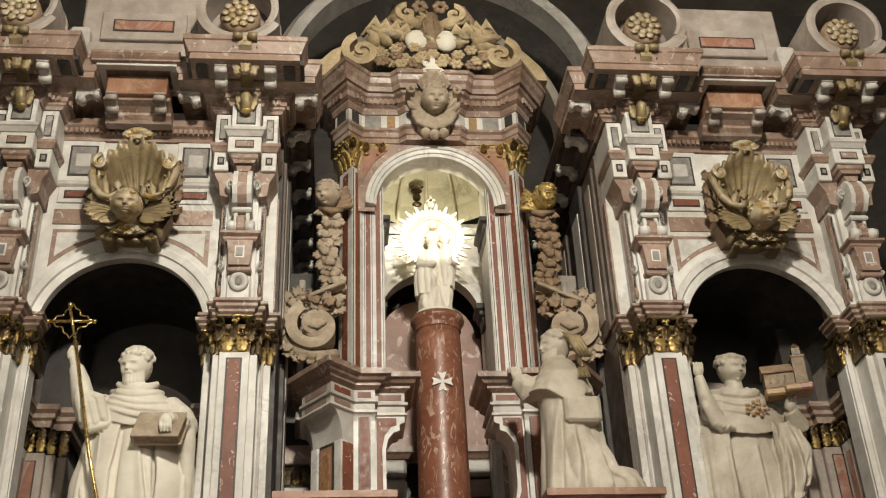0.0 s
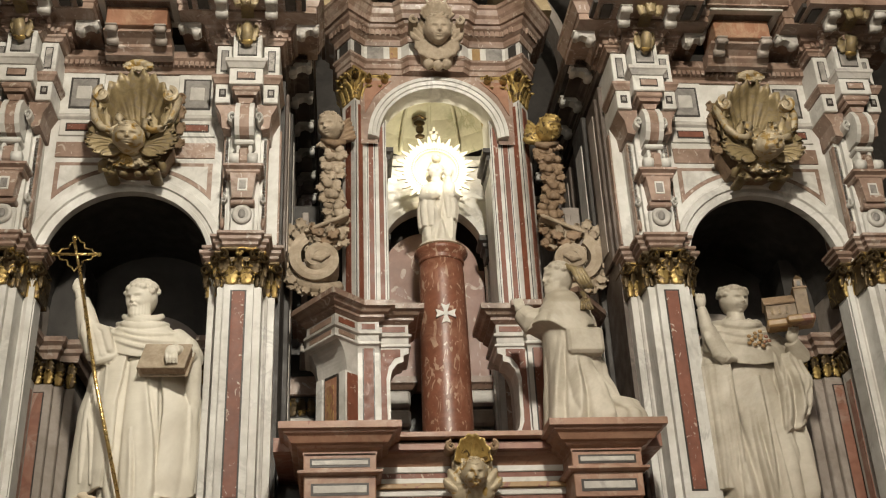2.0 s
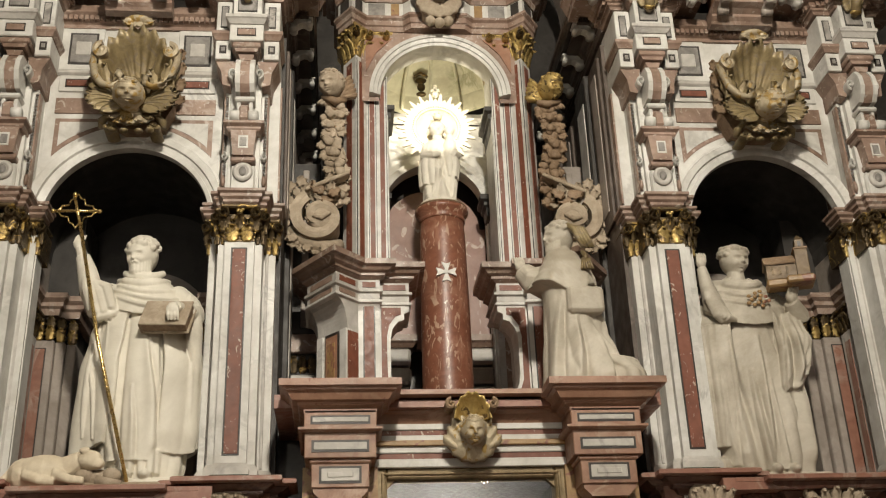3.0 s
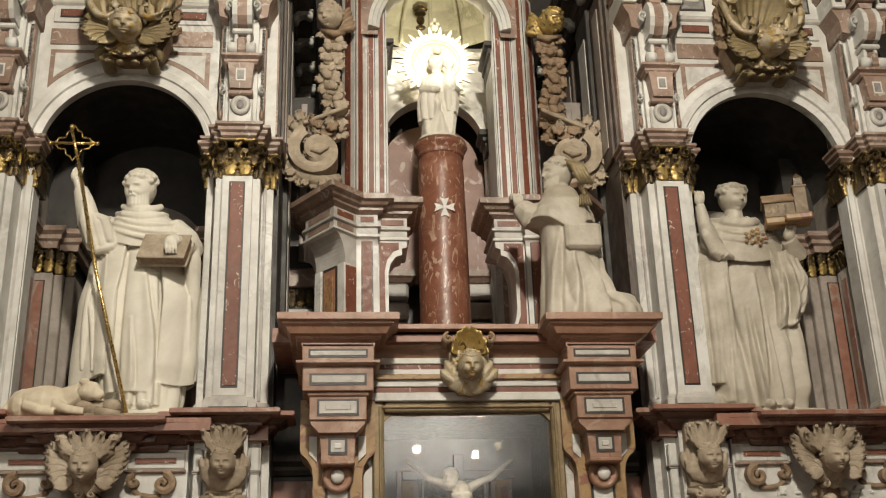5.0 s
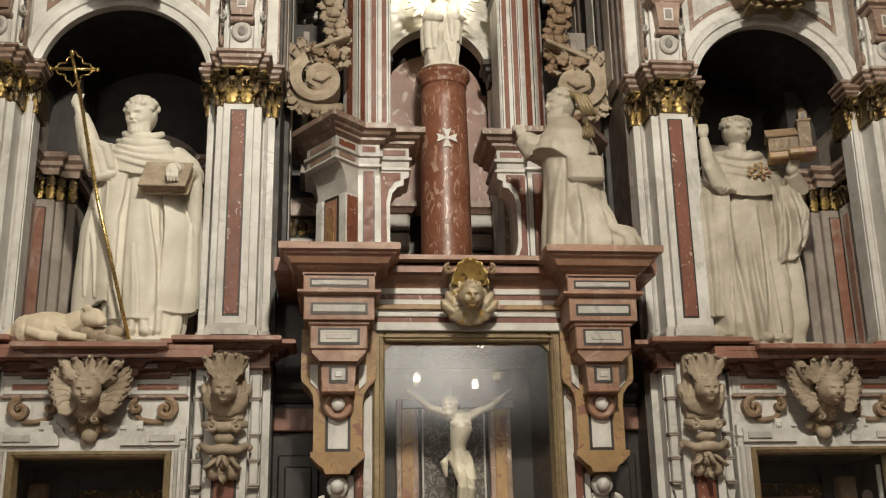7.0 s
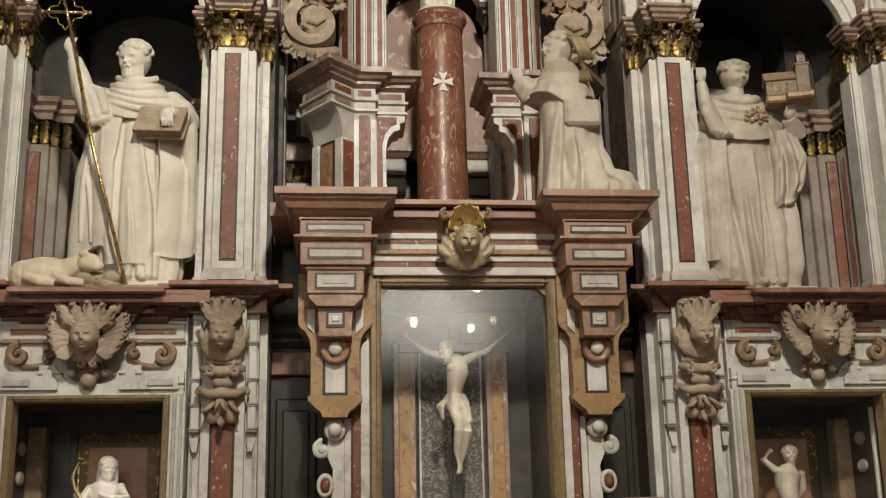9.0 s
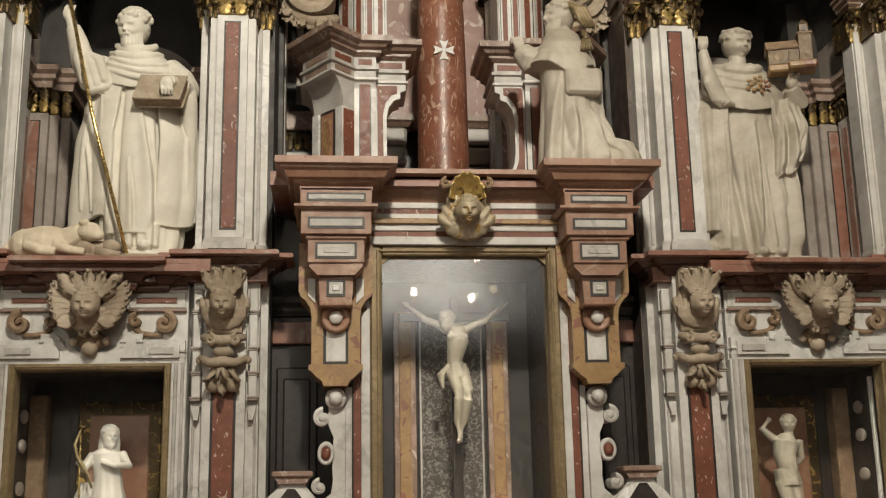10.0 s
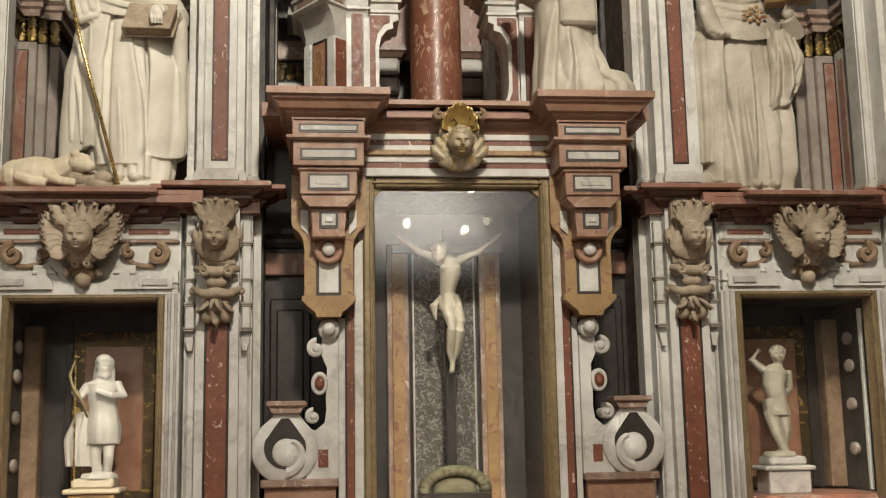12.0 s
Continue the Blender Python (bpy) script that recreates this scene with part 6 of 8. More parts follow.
bk = thing("stone_book", "closed stone book with brown page edges in the saint's arm", "book", at=(-2.53, -0.02, 5.015))
tilt = Euler((radians(-24), radians(5), radians(-12))).to_matrix().to_4x4()
part("cover", moved(joined(box(-0.22, 0.20, -0.05, -0.03, -0.14, 0.14, 0.01), box(-0.22, 0.20, 0.05, 0.07, -0.14, 0.14, 0.01), box(-0.225, -0.20, -0.04, 0.06, -0.14, 0.14, 0.01)), tilt), LIME, bk)
part("page_block", moved(box(-0.20, 0.185, -0.03, 0.05, -0.13, 0.13, 0.004), tilt), BROWN, bk)

# the saint's processional staff
st = thing("cross_staff", "thin brass staff topped with a trefoil-edged cross", "staff", at=(-2.78, 0.36, 3.60))
part("pole", tube([(0.03, -0.42, -0.04), (-0.32, -0.38, 1.2), (-0.58, -0.32, 2.30)], 0.016, 10), BRASS, st)
cx, cz = -0.625, 2.44
part("cross", joined(tube([(cx + 0.045, -0.32, cz - 0.15), (cx - 0.035, -0.32, cz + 0.16)], 0.014, 8), tube([(cx - 0.19, -0.32, cz), (cx + 0.19, -0.32, cz)], 0.014, 8)), BRASS, st, "brass cross")
pts = []
for k in range(4):
    a0 = k * math.pi / 2
    for a, r in ((0.0, 0.20), (0.16, 0.15), (0.42, 0.145), (0.6, 0.115), (0.79, 0.10), (0.97, 0.115), (1.15, 0.145), (1.41, 0.15)):
        pts.append((cx + r * math.cos(a0 + a), -0.32, cz + r * 0.85 * math.sin(a0 + a)))
part("cross_outline", tube(pts + pts[:1], 0.008, 6), BRASS, st)
for dx, dz in ((-0.205, 0), (0.2, 0), (-0.03, 0.165)):
    part("cross_finial", ball(cx + dx, -0.32, cz + dz, 0.022, 0.018, 0.022, 10, 7), BRASS, st)

# lamb at his feet
b = ball(0, 0, 0.13, 0.29, 0.16, 0.13, 22, 14)
join(b, ball(-0.2, 0.02, 0.12, 0.14, 0.15, 0.12))
join(b, tube([(0.2, -0.02, 0.15), (0.33, -0.06, 0.2)], [0.10, 0.08], 12))
join(b, ball(0.42, -0.1, 0.2, 0.11, 0.08, 0.075))
join(b, ball(0.50, -0.12, 0.17, 0.06, 0.05, 0.045))
for y, x0 in ((-0.12, 0.12), (-0.1, -0.15)):
    join(b, tube([(x0, y, 0.1), (x0 + 0.14, y - 0.05, 0.05), (x0 + 0.28, y - 0.05, 0.035)], [0.05, 0.035, 0.03], 10))
for s in (-1, 1):
    join(b, ball(0.38, -0.1 + s * 0.06, 0.26, 0.05, 0.02, 0.025, 10, 6))
join(b, tube([(-0.3, 0, 0.15), (-0.36, -0.05, 0.07), (-0.3, -0.12, 0.03)], [0.035, 0.03, 0.02], 8))
for v in b.verts:
    v.co += Vector((noise.noise(v.co * 14), noise.noise(v.co * 14 + Vector((5, 5, 5))), noise.noise(v.co * 14 + Vector((9, 1, 3))))) * 0.008
solo("lamb_statue", b, LAMB, "cream marble lamb lying on the red ledge", "statue").location = (-3.40, -0.06, 3.53)
bpy.data.objects["lamb_statue"].scale = (0.86, 0.95, 1.1)
carved(bpy.data.objects["lamb_statue"], 0.009, 1)
b = joined(ball(0, 0, 0.09, 0.13, 0.1, 0.08), ball(0.11, -0.05, 0.11, 0.075, 0.07, 0.06), ball(-0.1, -0.05, 0.1, 0.08, 0.08, 0.07), tube([(0.0, -0.08, 0.06), (0.2, -0.1, 0.03)], [0.05, 0.03]), box(-0.2, 0.5, -0.12, 0.15, -0.005, 0.045, 0.03))
solo("carved_rock", b, LIME, "weathered carved stone tuft beside the lamb", "carving").location = (-2.98, -0.06, 3.525)

# tonsured saint with a model church
tun = [(0.03, 0.03, 0.0, 0.40, 0.22, 0.14), (0.15, 0.03, 0.0, 0.42, 0.24, 0.17), (0.6, 0.02, 0.0, 0.40, 0.24, 0.14), (1.1, 0.0, 0.0, 0.38, 0.24, 0.08), (1.45, -0.01, 0.0, 0.37, 0.23, 0.05), (1.72, -0.02, 0.0, 0.33, 0.2, 0.03), (1.88, -0.02, 0.02, 0.17, 0.14, 0.0), (1.95, -0.02, 0.02, 0.1, 0.1, 0.0)]
b = drape(tun, [(6, 0.9, -0.6, 0.7), (11, 0.3, 0.6, 0.35)], 200, 110, ((-0.30, 1.3, -0.2, 0.1, 0.035, 0.0), (-0.34, 1.3, -0.28, 0.2, 0.03, -0.01), (0.30, 1.3, 0.33, 0.12, 0.035, 0.02), (0.36, 1.0, 0.38, 0.1, 0.025, 0.0)))
scap = [(0.06, 0.06, 0.0, 0.27, 0.25, 0.10), (0.5, 0.05, 0.0, 0.25, 0.265, 0.08), (1.0, 0.02, 0.0, 0.235, 0.265, 0.05), (1.42, 0.0, 0.0, 0.225, 0.25, 0.04), (1.62, 0.0, 0.02, 0.2, 0.2, 0.02)]
join(b, drape(scap, [(5, 0.9, -0.5, 0.5)], 160, 90, ((-0.2, 1.4, -0.14, 0.08, 0.026, -0.02), (0.02, 1.2, 0.0, 0.07, 0.02, 0.01), (0.14, 1.3, 0.22, 0.07, 0.026, 0.02), (-0.08, 0.9, -0.03, 0.07, 0.022, 0.0), (0.08, 0.8, 0.12, 0.07, 0.018, 0.0))))
man = [(0.36, -0.02, 0.03, 0.47, 0.29, 0.18), (0.6, -0.02, 0.02, 0.48, 0.31, 0.17), (1.1, -0.02, 0.0, 0.48, 0.33, 0.14), (1.4, -0.02, 0.0, 0.47, 0.31, 0.09), (1.65, -0.02, 0.0, 0.42, 0.26, 0.05), (1.82, -0.02, 0.01, 0.3, 0.2, 0.03), (1.9, -0.02, 0.02, 0.2, 0.16, 0.0)]
join(b, mantle(man, (30, 24), (30, 26), [(6, 0.3, -0.5, 0.7), (11, 1.2, 0.6, 0.3)], 110, 64, 0.045))
for x0, z0, x1, z1, r, bow in ((-0.40, 1.3, -0.44, 0.42, 0.03, -0.02), (-0.34, 1.3, -0.30, 0.40, 0.03, 0.02), (-0.26, 1.35, -0.24, 0.38, 0.028, 0.0), (0.22, 0.75, 0.26, 0.38, 0.03, 0.01), (0.33, 0.8, 0.38, 0.40, 0.028, 0.0), (0.42, 1.0, 0.44, 0.42, 0.024, 0.0)):
    join(b, ridge(man, x0, z0, x1, z1, r, bow, 12))
cape = [(1.42, -0.02, -0.02, 0.44, 0.27, 0.08), (1.55, -0.02, -0.02, 0.44, 0.28, 0.06), (1.68, -0.02, -0.01, 0.40, 0.25, 0.04), (1.8, -0.02, 0.0, 0.30, 0.21, 0.03), (1.88, -0.02, 0.02, 0.19, 0.16, 0.02)]
cp = drape(cape, [(4, 0.8, 2.2, 0.5)], 140, 44)
for v in cp.verts:
    v.co.z += (0.16 * (v.co.x / 0.42) ** 2 - 0.05) * max(0.0, 1.62 - v.co.z) / 0.2
join(b, cp)
for dz, w, r in ((0.01, 0.23, 0.055), (-0.10, 0.28, 0.022), (-0.19, 0.33, 0.02)):
    pts = []
    for i in range(11):
        u = -1 + 2 * i / 10
        z = 1.77 + dz + 0.10 * abs(u) ** 2
        _, cx, cy, rx, ry, _ = at_z(cape, z)
        q = max(-0.97, min(0.97, w * u / rx))
        pts.append((cx + w * u, cy - ry * math.sqrt(1 - q * q) - 0.004, z))
    join(b, tube(pts, [r * (0.5 + 0.5 * math.cos(math.pi * (i - 5) / 12)) for i in range(11)], 10))
join(b, head(-0.03, -0.10, 2.09, 0.158, 0.28, False, "ring", 14))
join(b, sleeve([(-0.26, 0.0, 1.73), (-0.32, -0.14, 1.60), (-0.34, -0.25, 1.56), (-0.40, -0.30, 1.74), (-0.43, -0.31, 1.92)], [0.115, 0.11, 0.095, 0.065, 0.045], 7, 0.16))
for k in range(4):
    join(b, sleeve([(-0.415 + 0.02 * k, -0.30, 1.80 - 0.02 * k), (-0.40 + 0.03 * k, -0.31 + 0.01 * k, 1.62 - 0.02 * k), (-0.35 + 0.035 * k, -0.30, 1.46 - 0.012 * k), (-0.29 + 0.04 * k, -0.28, 1.40 + 0.01 * k)], [0.035, 0.05, 0.045, 0.02], 5, 0.25))
join(b, hand(-0.435, -0.32, 1.97, 0.05, (0.05, 0, 1)))
join(b, sleeve([(0.3, 0.0, 1.7), (0.44, -0.08, 1.52), (0.46, -0.2, 1.5), (0.38, -0.28, 1.60)], [0.115, 0.125, 0.105, 0.065]))
join(b, hand(0.38, -0.3, 1.64, 0.055, (0.1, -0.4, 0.6)))
flap = drape([(0.74, 0.29, -0.15, 0.13, 0.12, 0.3), (0.95, 0.33, -0.14, 0.17, 0.15, 0.3), (1.2, 0.37, -0.12, 0.18, 0.17, 0.22), (1.5, 0.37, -0.1, 0.14, 0.15, 0.1)], [(9, 0.5, 1.2, 0.9), (15, 1.3, -1.0, 0.5)], 120, 60, ((0.24, 1.45, 0.22, 0.76, 0.03, 0.03), (0.34, 1.45, 0.33, 0.8, 0.03, 0.02), (0.44, 1.45, 0.42, 0.85, 0.028, 0.02)))
for v in flap.verts:
    v.co.z += (v.co.x - 0.2) * 0.75 * max(0.0, 1.35 - v.co.z) + 0.05 * math.sin(v.co.x * 34) * max(0.0, 1.15 - v.co.z)
join(b, flap)
join(b, drape([(0.28, -0.38, 0.0, 0.14, 0.19, 0.2), (0.6, -0.38, -0.03, 0.14, 0.2, 0.18), (1.4, -0.38, -0.06, 0.13, 0.18, 0.12)], [(7, 0.2, 0.8, 0.9), (13, 1.0, -0.6, 0.4)], rows=26))
join(b, ball(-0.42, -0.05, 0.12, 0.1, 0.14, 0.1))
for x in (0.0, 0.16):
    join(b, ball(x, -0.25, 0.06, 0.055, 0.11, 0.05, 12, 8))
join(b, box(-0.5, 0.5, -0.3, 0.3, -0.08, 0.03, 0.02))
solo("saint_statue", b, STATUE2, "weathered marble tonsured saint raising one hand", "statue", "large statues in the niches").location = (2.68, 0.40, 3.60)
carved(bpy.data.objects["saint_statue.001"], 0.007, 1)

m = thing("church_model", "small gilded model church on a tan base held by the saint", "model", at=(3.07, 0.04, 5.35))
m.scale = (0.74, 0.74, 0.8)
m.rotation_euler = (0, 0, radians(-16))
part("base_slab", joined(box(-0.08, 0.26, -0.18, 0.16, -0.04, 0.045, 0.02), box(-0.31, 0.0, -0.11, 0.14, -0.05, 0.042, 0.02)), OCHRE, m, "tan padded base")
part("nave", prism([(-0.10, 0.04), (0.12, 0.04), (0.12, 0.24), (0.01, 0.33), (-0.10, 0.24)], "x", -0.30, 0.06), MODELWOOD, m)
part("roof", prism([(-0.13, 0.225), (0.01, 0.35), (0.15, 0.225), (0.14, 0.21), (0.01, 0.325), (-0.12, 0.21)], "x", -0.32, 0.07), BROWN, m)
part("tower", box(0.06, 0.22, -0.13, 0.05, 0.04, 0.38, 0.006), MODELWOOD, m)
part("tower_cornice", box(0.05, 0.23, -0.14, 0.06, 0.37, 0.395, 0.006), BROWN, m)
part("belfry", box(0.085, 0.195, -0.11, 0.02, 0.39, 0.50, 0.006), MODELWOOD, m)
part("belfry_window", box(0.12, 0.16, -0.118, -0.09, 0.41, 0.47, 0.0), DARK, m)
part("spire", loops([[(0.085, -0.11, 0.50), (0.195, -0.11, 0.50), (0.195, 0.02, 0.50), (0.085, 0.02, 0.50)], [(0.135, -0.05, 0.57), (0.145, -0.05, 0.57), (0.145, -0.04, 0.57), (0.135, -0.04, 0.57)]]), MODELWOOD, m)
for x in (-0.23, -0.14, -0.05):
    part("arcade_window", box(x - 0.014, x + 0.014, -0.108, -0.09, 0.09, 0.18, 0.0), BRONZE, m)
br = thing("gilded_collar", "gilded flower ornament on the saint's chest", "ornament", at=(2.73, 0.07, 5.21))
for i in range(14):
    a = i * 2.4
    r = 0.015 * math.sqrt(i + 0.5) * 1.9
    part("petal", ball(r * math.cos(a), 0.04 * r, r * 0.8 * math.sin(a), 0.022, 0.012, 0.018, 8, 6), OCHRE, br)

# kneeling bishop seen from behind
b = drape([(0.0, 0.02, 0.05, 0.39, 0.36, 0.10), (0.12, 0.0, 0.05, 0.37, 0.35, 0.12), (0.3, -0.06, 0.04, 0.31, 0.3, 0.12), (0.55, -0.10, 0.03, 0.25, 0.26, 0.10), (0.8, -0.12, 0.0, 0.225, 0.235, 0.06), (1.0, -0.13, 0.0, 0.22, 0.22, 0.0)], [(7, 0.3, 0.8, 0.9), (12, 1.1, -0.5, 0.4)], 180, 80, ((-0.22, 0.85, -0.32, 0.05, 0.022, 0.0), (-0.12, 0.6, -0.14, 0.04, 0.026, 0.02), (0.0, 0.6, 0.12, 0.05, 0.03, 0.03), (0.06, 0.85, 0.26, 0.1, 0.022, 0.0)))
cp = drape([(0.92, -0.14, -0.01, 0.275, 0.265, 0.12), (1.0, -0.14, -0.01, 0.265, 0.26, 0.10), (1.14, -0.14, 0.0, 0.235, 0.23, 0.05), (1.27, -0.15, 0.02, 0.16, 0.17, 0.02), (1.38, -0.16, 0.03, 0.085, 0.09, 0.0)], [(5, 0.5, 0.8, 0.9), (9, 1.5, -0.8, 0.4)], 150, 50)
for v in cp.verts:
    k = max(0.0, 1.12 - v.co.z) / 0.2
    v.co.z += k * (0.06 * math.sin(v.co.x * 13) - 0.05 * (v.co.x + 0.14))
    v.co.x -= 0.05 * k * max(0.0, -0.2 - v.co.x) / 0.2
join(b, cp)
join(b, box(-0.19, 0.13, -0.29, -0.16, 0.66, 0.90, 0.03))
join(b, drape([(0.0, 0.36, 0.02, 0.15, 0.3, 0.10), (0.14, 0.33, 0.02, 0.15, 0.29, 0.12), (0.27, 0.24, 0.03, 0.2, 0.26, 0.1), (0.36, 0.1, 0.03, 0.12, 0.15, 0.05)], [(6, 0.3, 1.0, 0.9)], rows=26))
join(b, head(-0.16, 0.02, 1.48, 0.15, -1.25, True, "full", 4))
join(b, sleeve([(-0.32, 0.05, 1.10), (-0.42, 0.10, 1.10), (-0.48, 0.15, 1.20)], [0.11, 0.12, 0.09]))
join(b, hand(-0.50, 0.16, 1.26, 0.05, (-0.2, 0, 1)))
solo("kneeling_bishop_statue", b, STATUE2, "weathered marble kneeling bishop seen from behind", "statue").location = (1.05, -0.12, 4.247)
carved(bpy.data.objects["kneeling_bishop_statue"], 0.008, 1)
hd = thing("gilded_tassel", "gilded hood and tassel on the bishop's back", "ornament", at=(1.05, -0.12, 4.247))
part("tassel_cord", tube([(0.0, -0.18, 1.26), (0.01, -0.225, 1.21), (0.01, -0.25, 1.16)], [0.02, 0.022, 0.02], 10), DULLGOLD, hd)
part("tassel_fringe", joined(*[tube([(-0.02 + 0.014 * i, -0.245, 1.17), (-0.04 + 0.025 * i, -0.27, 1.06)], [0.014, 0.012], 6) for i in range(5)]), DULLGOLD, hd)
for i in range(4):
    part("hood_fold", tube([(-0.10 + 0.02 * i, -0.09, 1.57 - 0.01 * i), (-0.04 + 0.025 * i, -0.13, 1.50), (-0.02 + 0.03 * i, -0.14, 1.42), (0.02 + 0.03 * i, -0.14, 1.32)], [0.022, 0.028, 0.026, 0.016], 9), DULLGOLD, hd, "gilded hood fold")

# Madonna with child on the column, and the sunburst behind her
b = drape([(0.0, 0.0, 0.0, 0.15, 0.13, 0.14), (0.12, 0.0, 0.0, 0.15, 0.13, 0.18), (0.35, 0.015, 0.0, 0.15, 0.125, 0.15), (0.52, 0.02, 0.0, 0.155, 0.12, 0.1), (0.64, 0.0, 0.0, 0.15, 0.11, 0.06), (0.74, 0.0, 0.0, 0.13, 0.10, 0.04), (0.82, 0.0, 0.0, 0.05, 0.05, 0.0)], [(7, 0.4, 1.5, 0.8), (12, 1.9, -1.7, 0.5)], 140, 80, ((-0.08, 0.55, 0.03, 0.04, 0.02, 0.02), (0.02, 0.5, -0.08, 0.03, 0.018, 0.0), (0.1, 0.5, 0.09, 0.03, 0.018, 0.01), (-0.11, 0.5, -0.11, 0.03, 0.014, 0.0)))
join(b, drape([(0.20, -0.09, -0.01, 0.10, 0.13, 0.25), (0.40, -0.09, -0.01, 0.105, 0.14, 0.2), (0.62, -0.06, -0.01, 0.11, 0.13, 0.12), (0.74, -0.02, 0.0, 0.1, 0.1, 0.0)], [(8, 0.2, 2.0, 0.9)], 80, 30))
join(b, drape([(0.30, 0.10, -0.03, 0.07, 0.10, 0.25), (0.46, 0.10, -0.04, 0.085, 0.12, 0.2), (0.60, 0.09, -0.04, 0.08, 0.11, 0.1), (0.68, 0.06, -0.02, 0.06, 0.07, 0.0)], [(7, 0.8, 2.0, 0.9)], 80, 30))
join(b, head(-0.01, -0.02, 0.92, 0.088, 0.1, False, "full", 8))
join(b, head(0.10, -0.1, 0.86, 0.055, -0.2, False, "full"))
join(b, drape([(0.55, 0.1, -0.11, 0.05, 0.05, 0.1), (0.68, 0.1, -0.11, 0.06, 0.06, 0.1), (0.8, 0.1, -0.09, 0.03, 0.03, 0)], FOLDS, 24, 12))
join(b, tube([(-0.11, -0.02, 0.70), (-0.14, -0.1, 0.56), (-0.06, -0.17, 0.53), (0.0, -0.17, 0.55)], [0.05, 0.05, 0.035, 0.025], 10))
join(b, tube([(0.12, 0.0, 0.68), (0.16, -0.08, 0.58), (0.12, -0.16, 0.56)], [0.05, 0.045, 0.03], 10))
join(b, lathe([(0, -0.03), (0.2, -0.03), (0.19, 0.02), (0.0, 0.03)], 24))
for v in b.verts:
    v.co.x *= 1.15
solo("madonna_statue", b, STATUE, "pale marble Madonna and child on the red column", "statue").location = (-0.01, 1.42, 6.80)
carved(bpy.data.objects["madonna_statue"], 0.006, 1)
sb = thing("sunburst", "bright gilded sunburst of rays behind the Madonna", "sunburst", at=(-0.01, 1.56, 7.84))
part("ring", arc_sweep(0, 0, [(0.235, 0.0), (0.24, -0.02), (0.28, -0.02), (0.285, 0.0), (0.28, 0.015), (0.24, 0.015)], 0, 360, 60), PALEGOLD, sb)
part("glory_disc", disc(0, 0.02, 0, [(0, 0), (0.245, 0), (0.24, 0.015), (0.12, 0.02), (0, 0.02)], 40), PALEGOLD, sb)
for i in range(44):
    a = 2 * math.pi * i / 44
    r1 = 0.43 if i % 2 == 0 else 0.36
    w = 0.021
    c, s_ = math.cos(a), math.sin(a)
    quad = [(0.27 * c - w * s_, 0.27 * s_ + w * c), (0.345 * c - 0.0245 * s_, 0.345 * s_ + 0.0245 * c), (r1 * c - 0.012 * s_, r1 * s_ + 0.012 * c), ((r1 + 0.02) * c, (r1 + 0.02) * s_), (r1 * c + 0.012 * s_, r1 * s_ - 0.012 * c), (0.345 * c + 0.0245 * s_, 0.345 * s_ - 0.0245 * c), (0.27 * c + w * s_, 0.27 * s_ - w * c)]
    part("ray", prism(quad, "y", -0.01, 0.012), PALEGOLD, sb)
for i in range(60):
    a = 2 * math.pi * i / 60
    part("bead", ball(0.262 * math.cos(a), -0.024, 0.262 * math.sin(a), 0.008, u=6, v=4), BRASS, sb)
part("top_cross", joined(box(-0.018, 0.018, -0.01, 0.01, 0.42, 0.56, 0.004), box(-0.05, 0.05, -0.01, 0.01, 0.475, 0.51, 0.004), ball(0, 0, 0.44, 0.04, 0.03, 0.04)), PALEGOLD, sb)
part("crown", joined(lathe([(0.0, 0.02), (0.045, 0.02), (0.055, 0.06), (0.0, 0.07)], 20, 0.0, -0.16), *[ball(0.052 * math.cos(k), -0.16 + 0.052 * math.sin(k), 0.068, 0.011, u=6, v=5) for k in range(6)]), PALEGOLD, sb)

# statuettes in the small cases
def pedestal_small(x, z):
    p = thing("marble_plinth", "small marble base under the statuette", "base", "bases in the small cases", at=(x, 0.62, 0.98))
    part("block", box(-0.19, 0.19, -0.15, 0.15, 0, z - 1.10, 0.01), OCHRE if x < 0 else GREYW, p)
    part("cap", box(-0.23, 0.23, -0.18, 0.18, z - 1.10, z - 1.06, 0.012), LAMB if x < 0 else GREYW, p)
    part("plinth", box(-0.17, 0.17, -0.14, 0.14, z - 1.06, z - 0.98, 0.02), LAMB if x < 0 else GREYW, p)


pedestal_small(-3.0, 1.24)
pedestal_small(2.95, 1.30)
b = drape([(0.28, 0.03, 0.0, 0.13, 0.11, 0.10), (0.4, 0.03, 0.0, 0.135, 0.12, 0.08), (0.55, 0.02, 0.0, 0.115, 0.1, 0.05), (0.68, 0.0, 0.0, 0.11, 0.09, 0.05), (0.78, 0.0, 0.0, 0.13, 0.08, 0.02), (0.84, 0.0, 0.0, 0.05, 0.05, 0)], FOLDS, 48, 30)
join(b, head(0.02, -0.02, 0.93, 0.085, 0.5, True, "full", 10))
join(b, drape([(0.62, 0.0, 0.03, 0.10, 0.07, 0.1), (0.86, 0.01, 0.04, 0.09, 0.07, 0.1), (1.0, 0.01, 0.04, 0.07, 0.06, 0.1)], [(7, 0.3, 3, 0.8)], 40, 16))
for s, pts in ((1, [(0.12, 0, 0.78), (0.19, -0.06, 0.68), (0.10, -0.14, 0.68), (-0.02, -0.14, 0.72)]), (-1, [(-0.11, 0, 0.77), (-0.17, -0.08, 0.66), (-0.2, -0.14, 0.72)])):
    join(b, tube(pts, [0.045, 0.038, 0.03, 0.024][:len(pts)], 10))
join(b, tube([(0.07, 0, 0.35), (0.08, -0.05, 0.18), (0.06, 0.0, 0.0)], [0.06, 0.045, 0.035], 10))
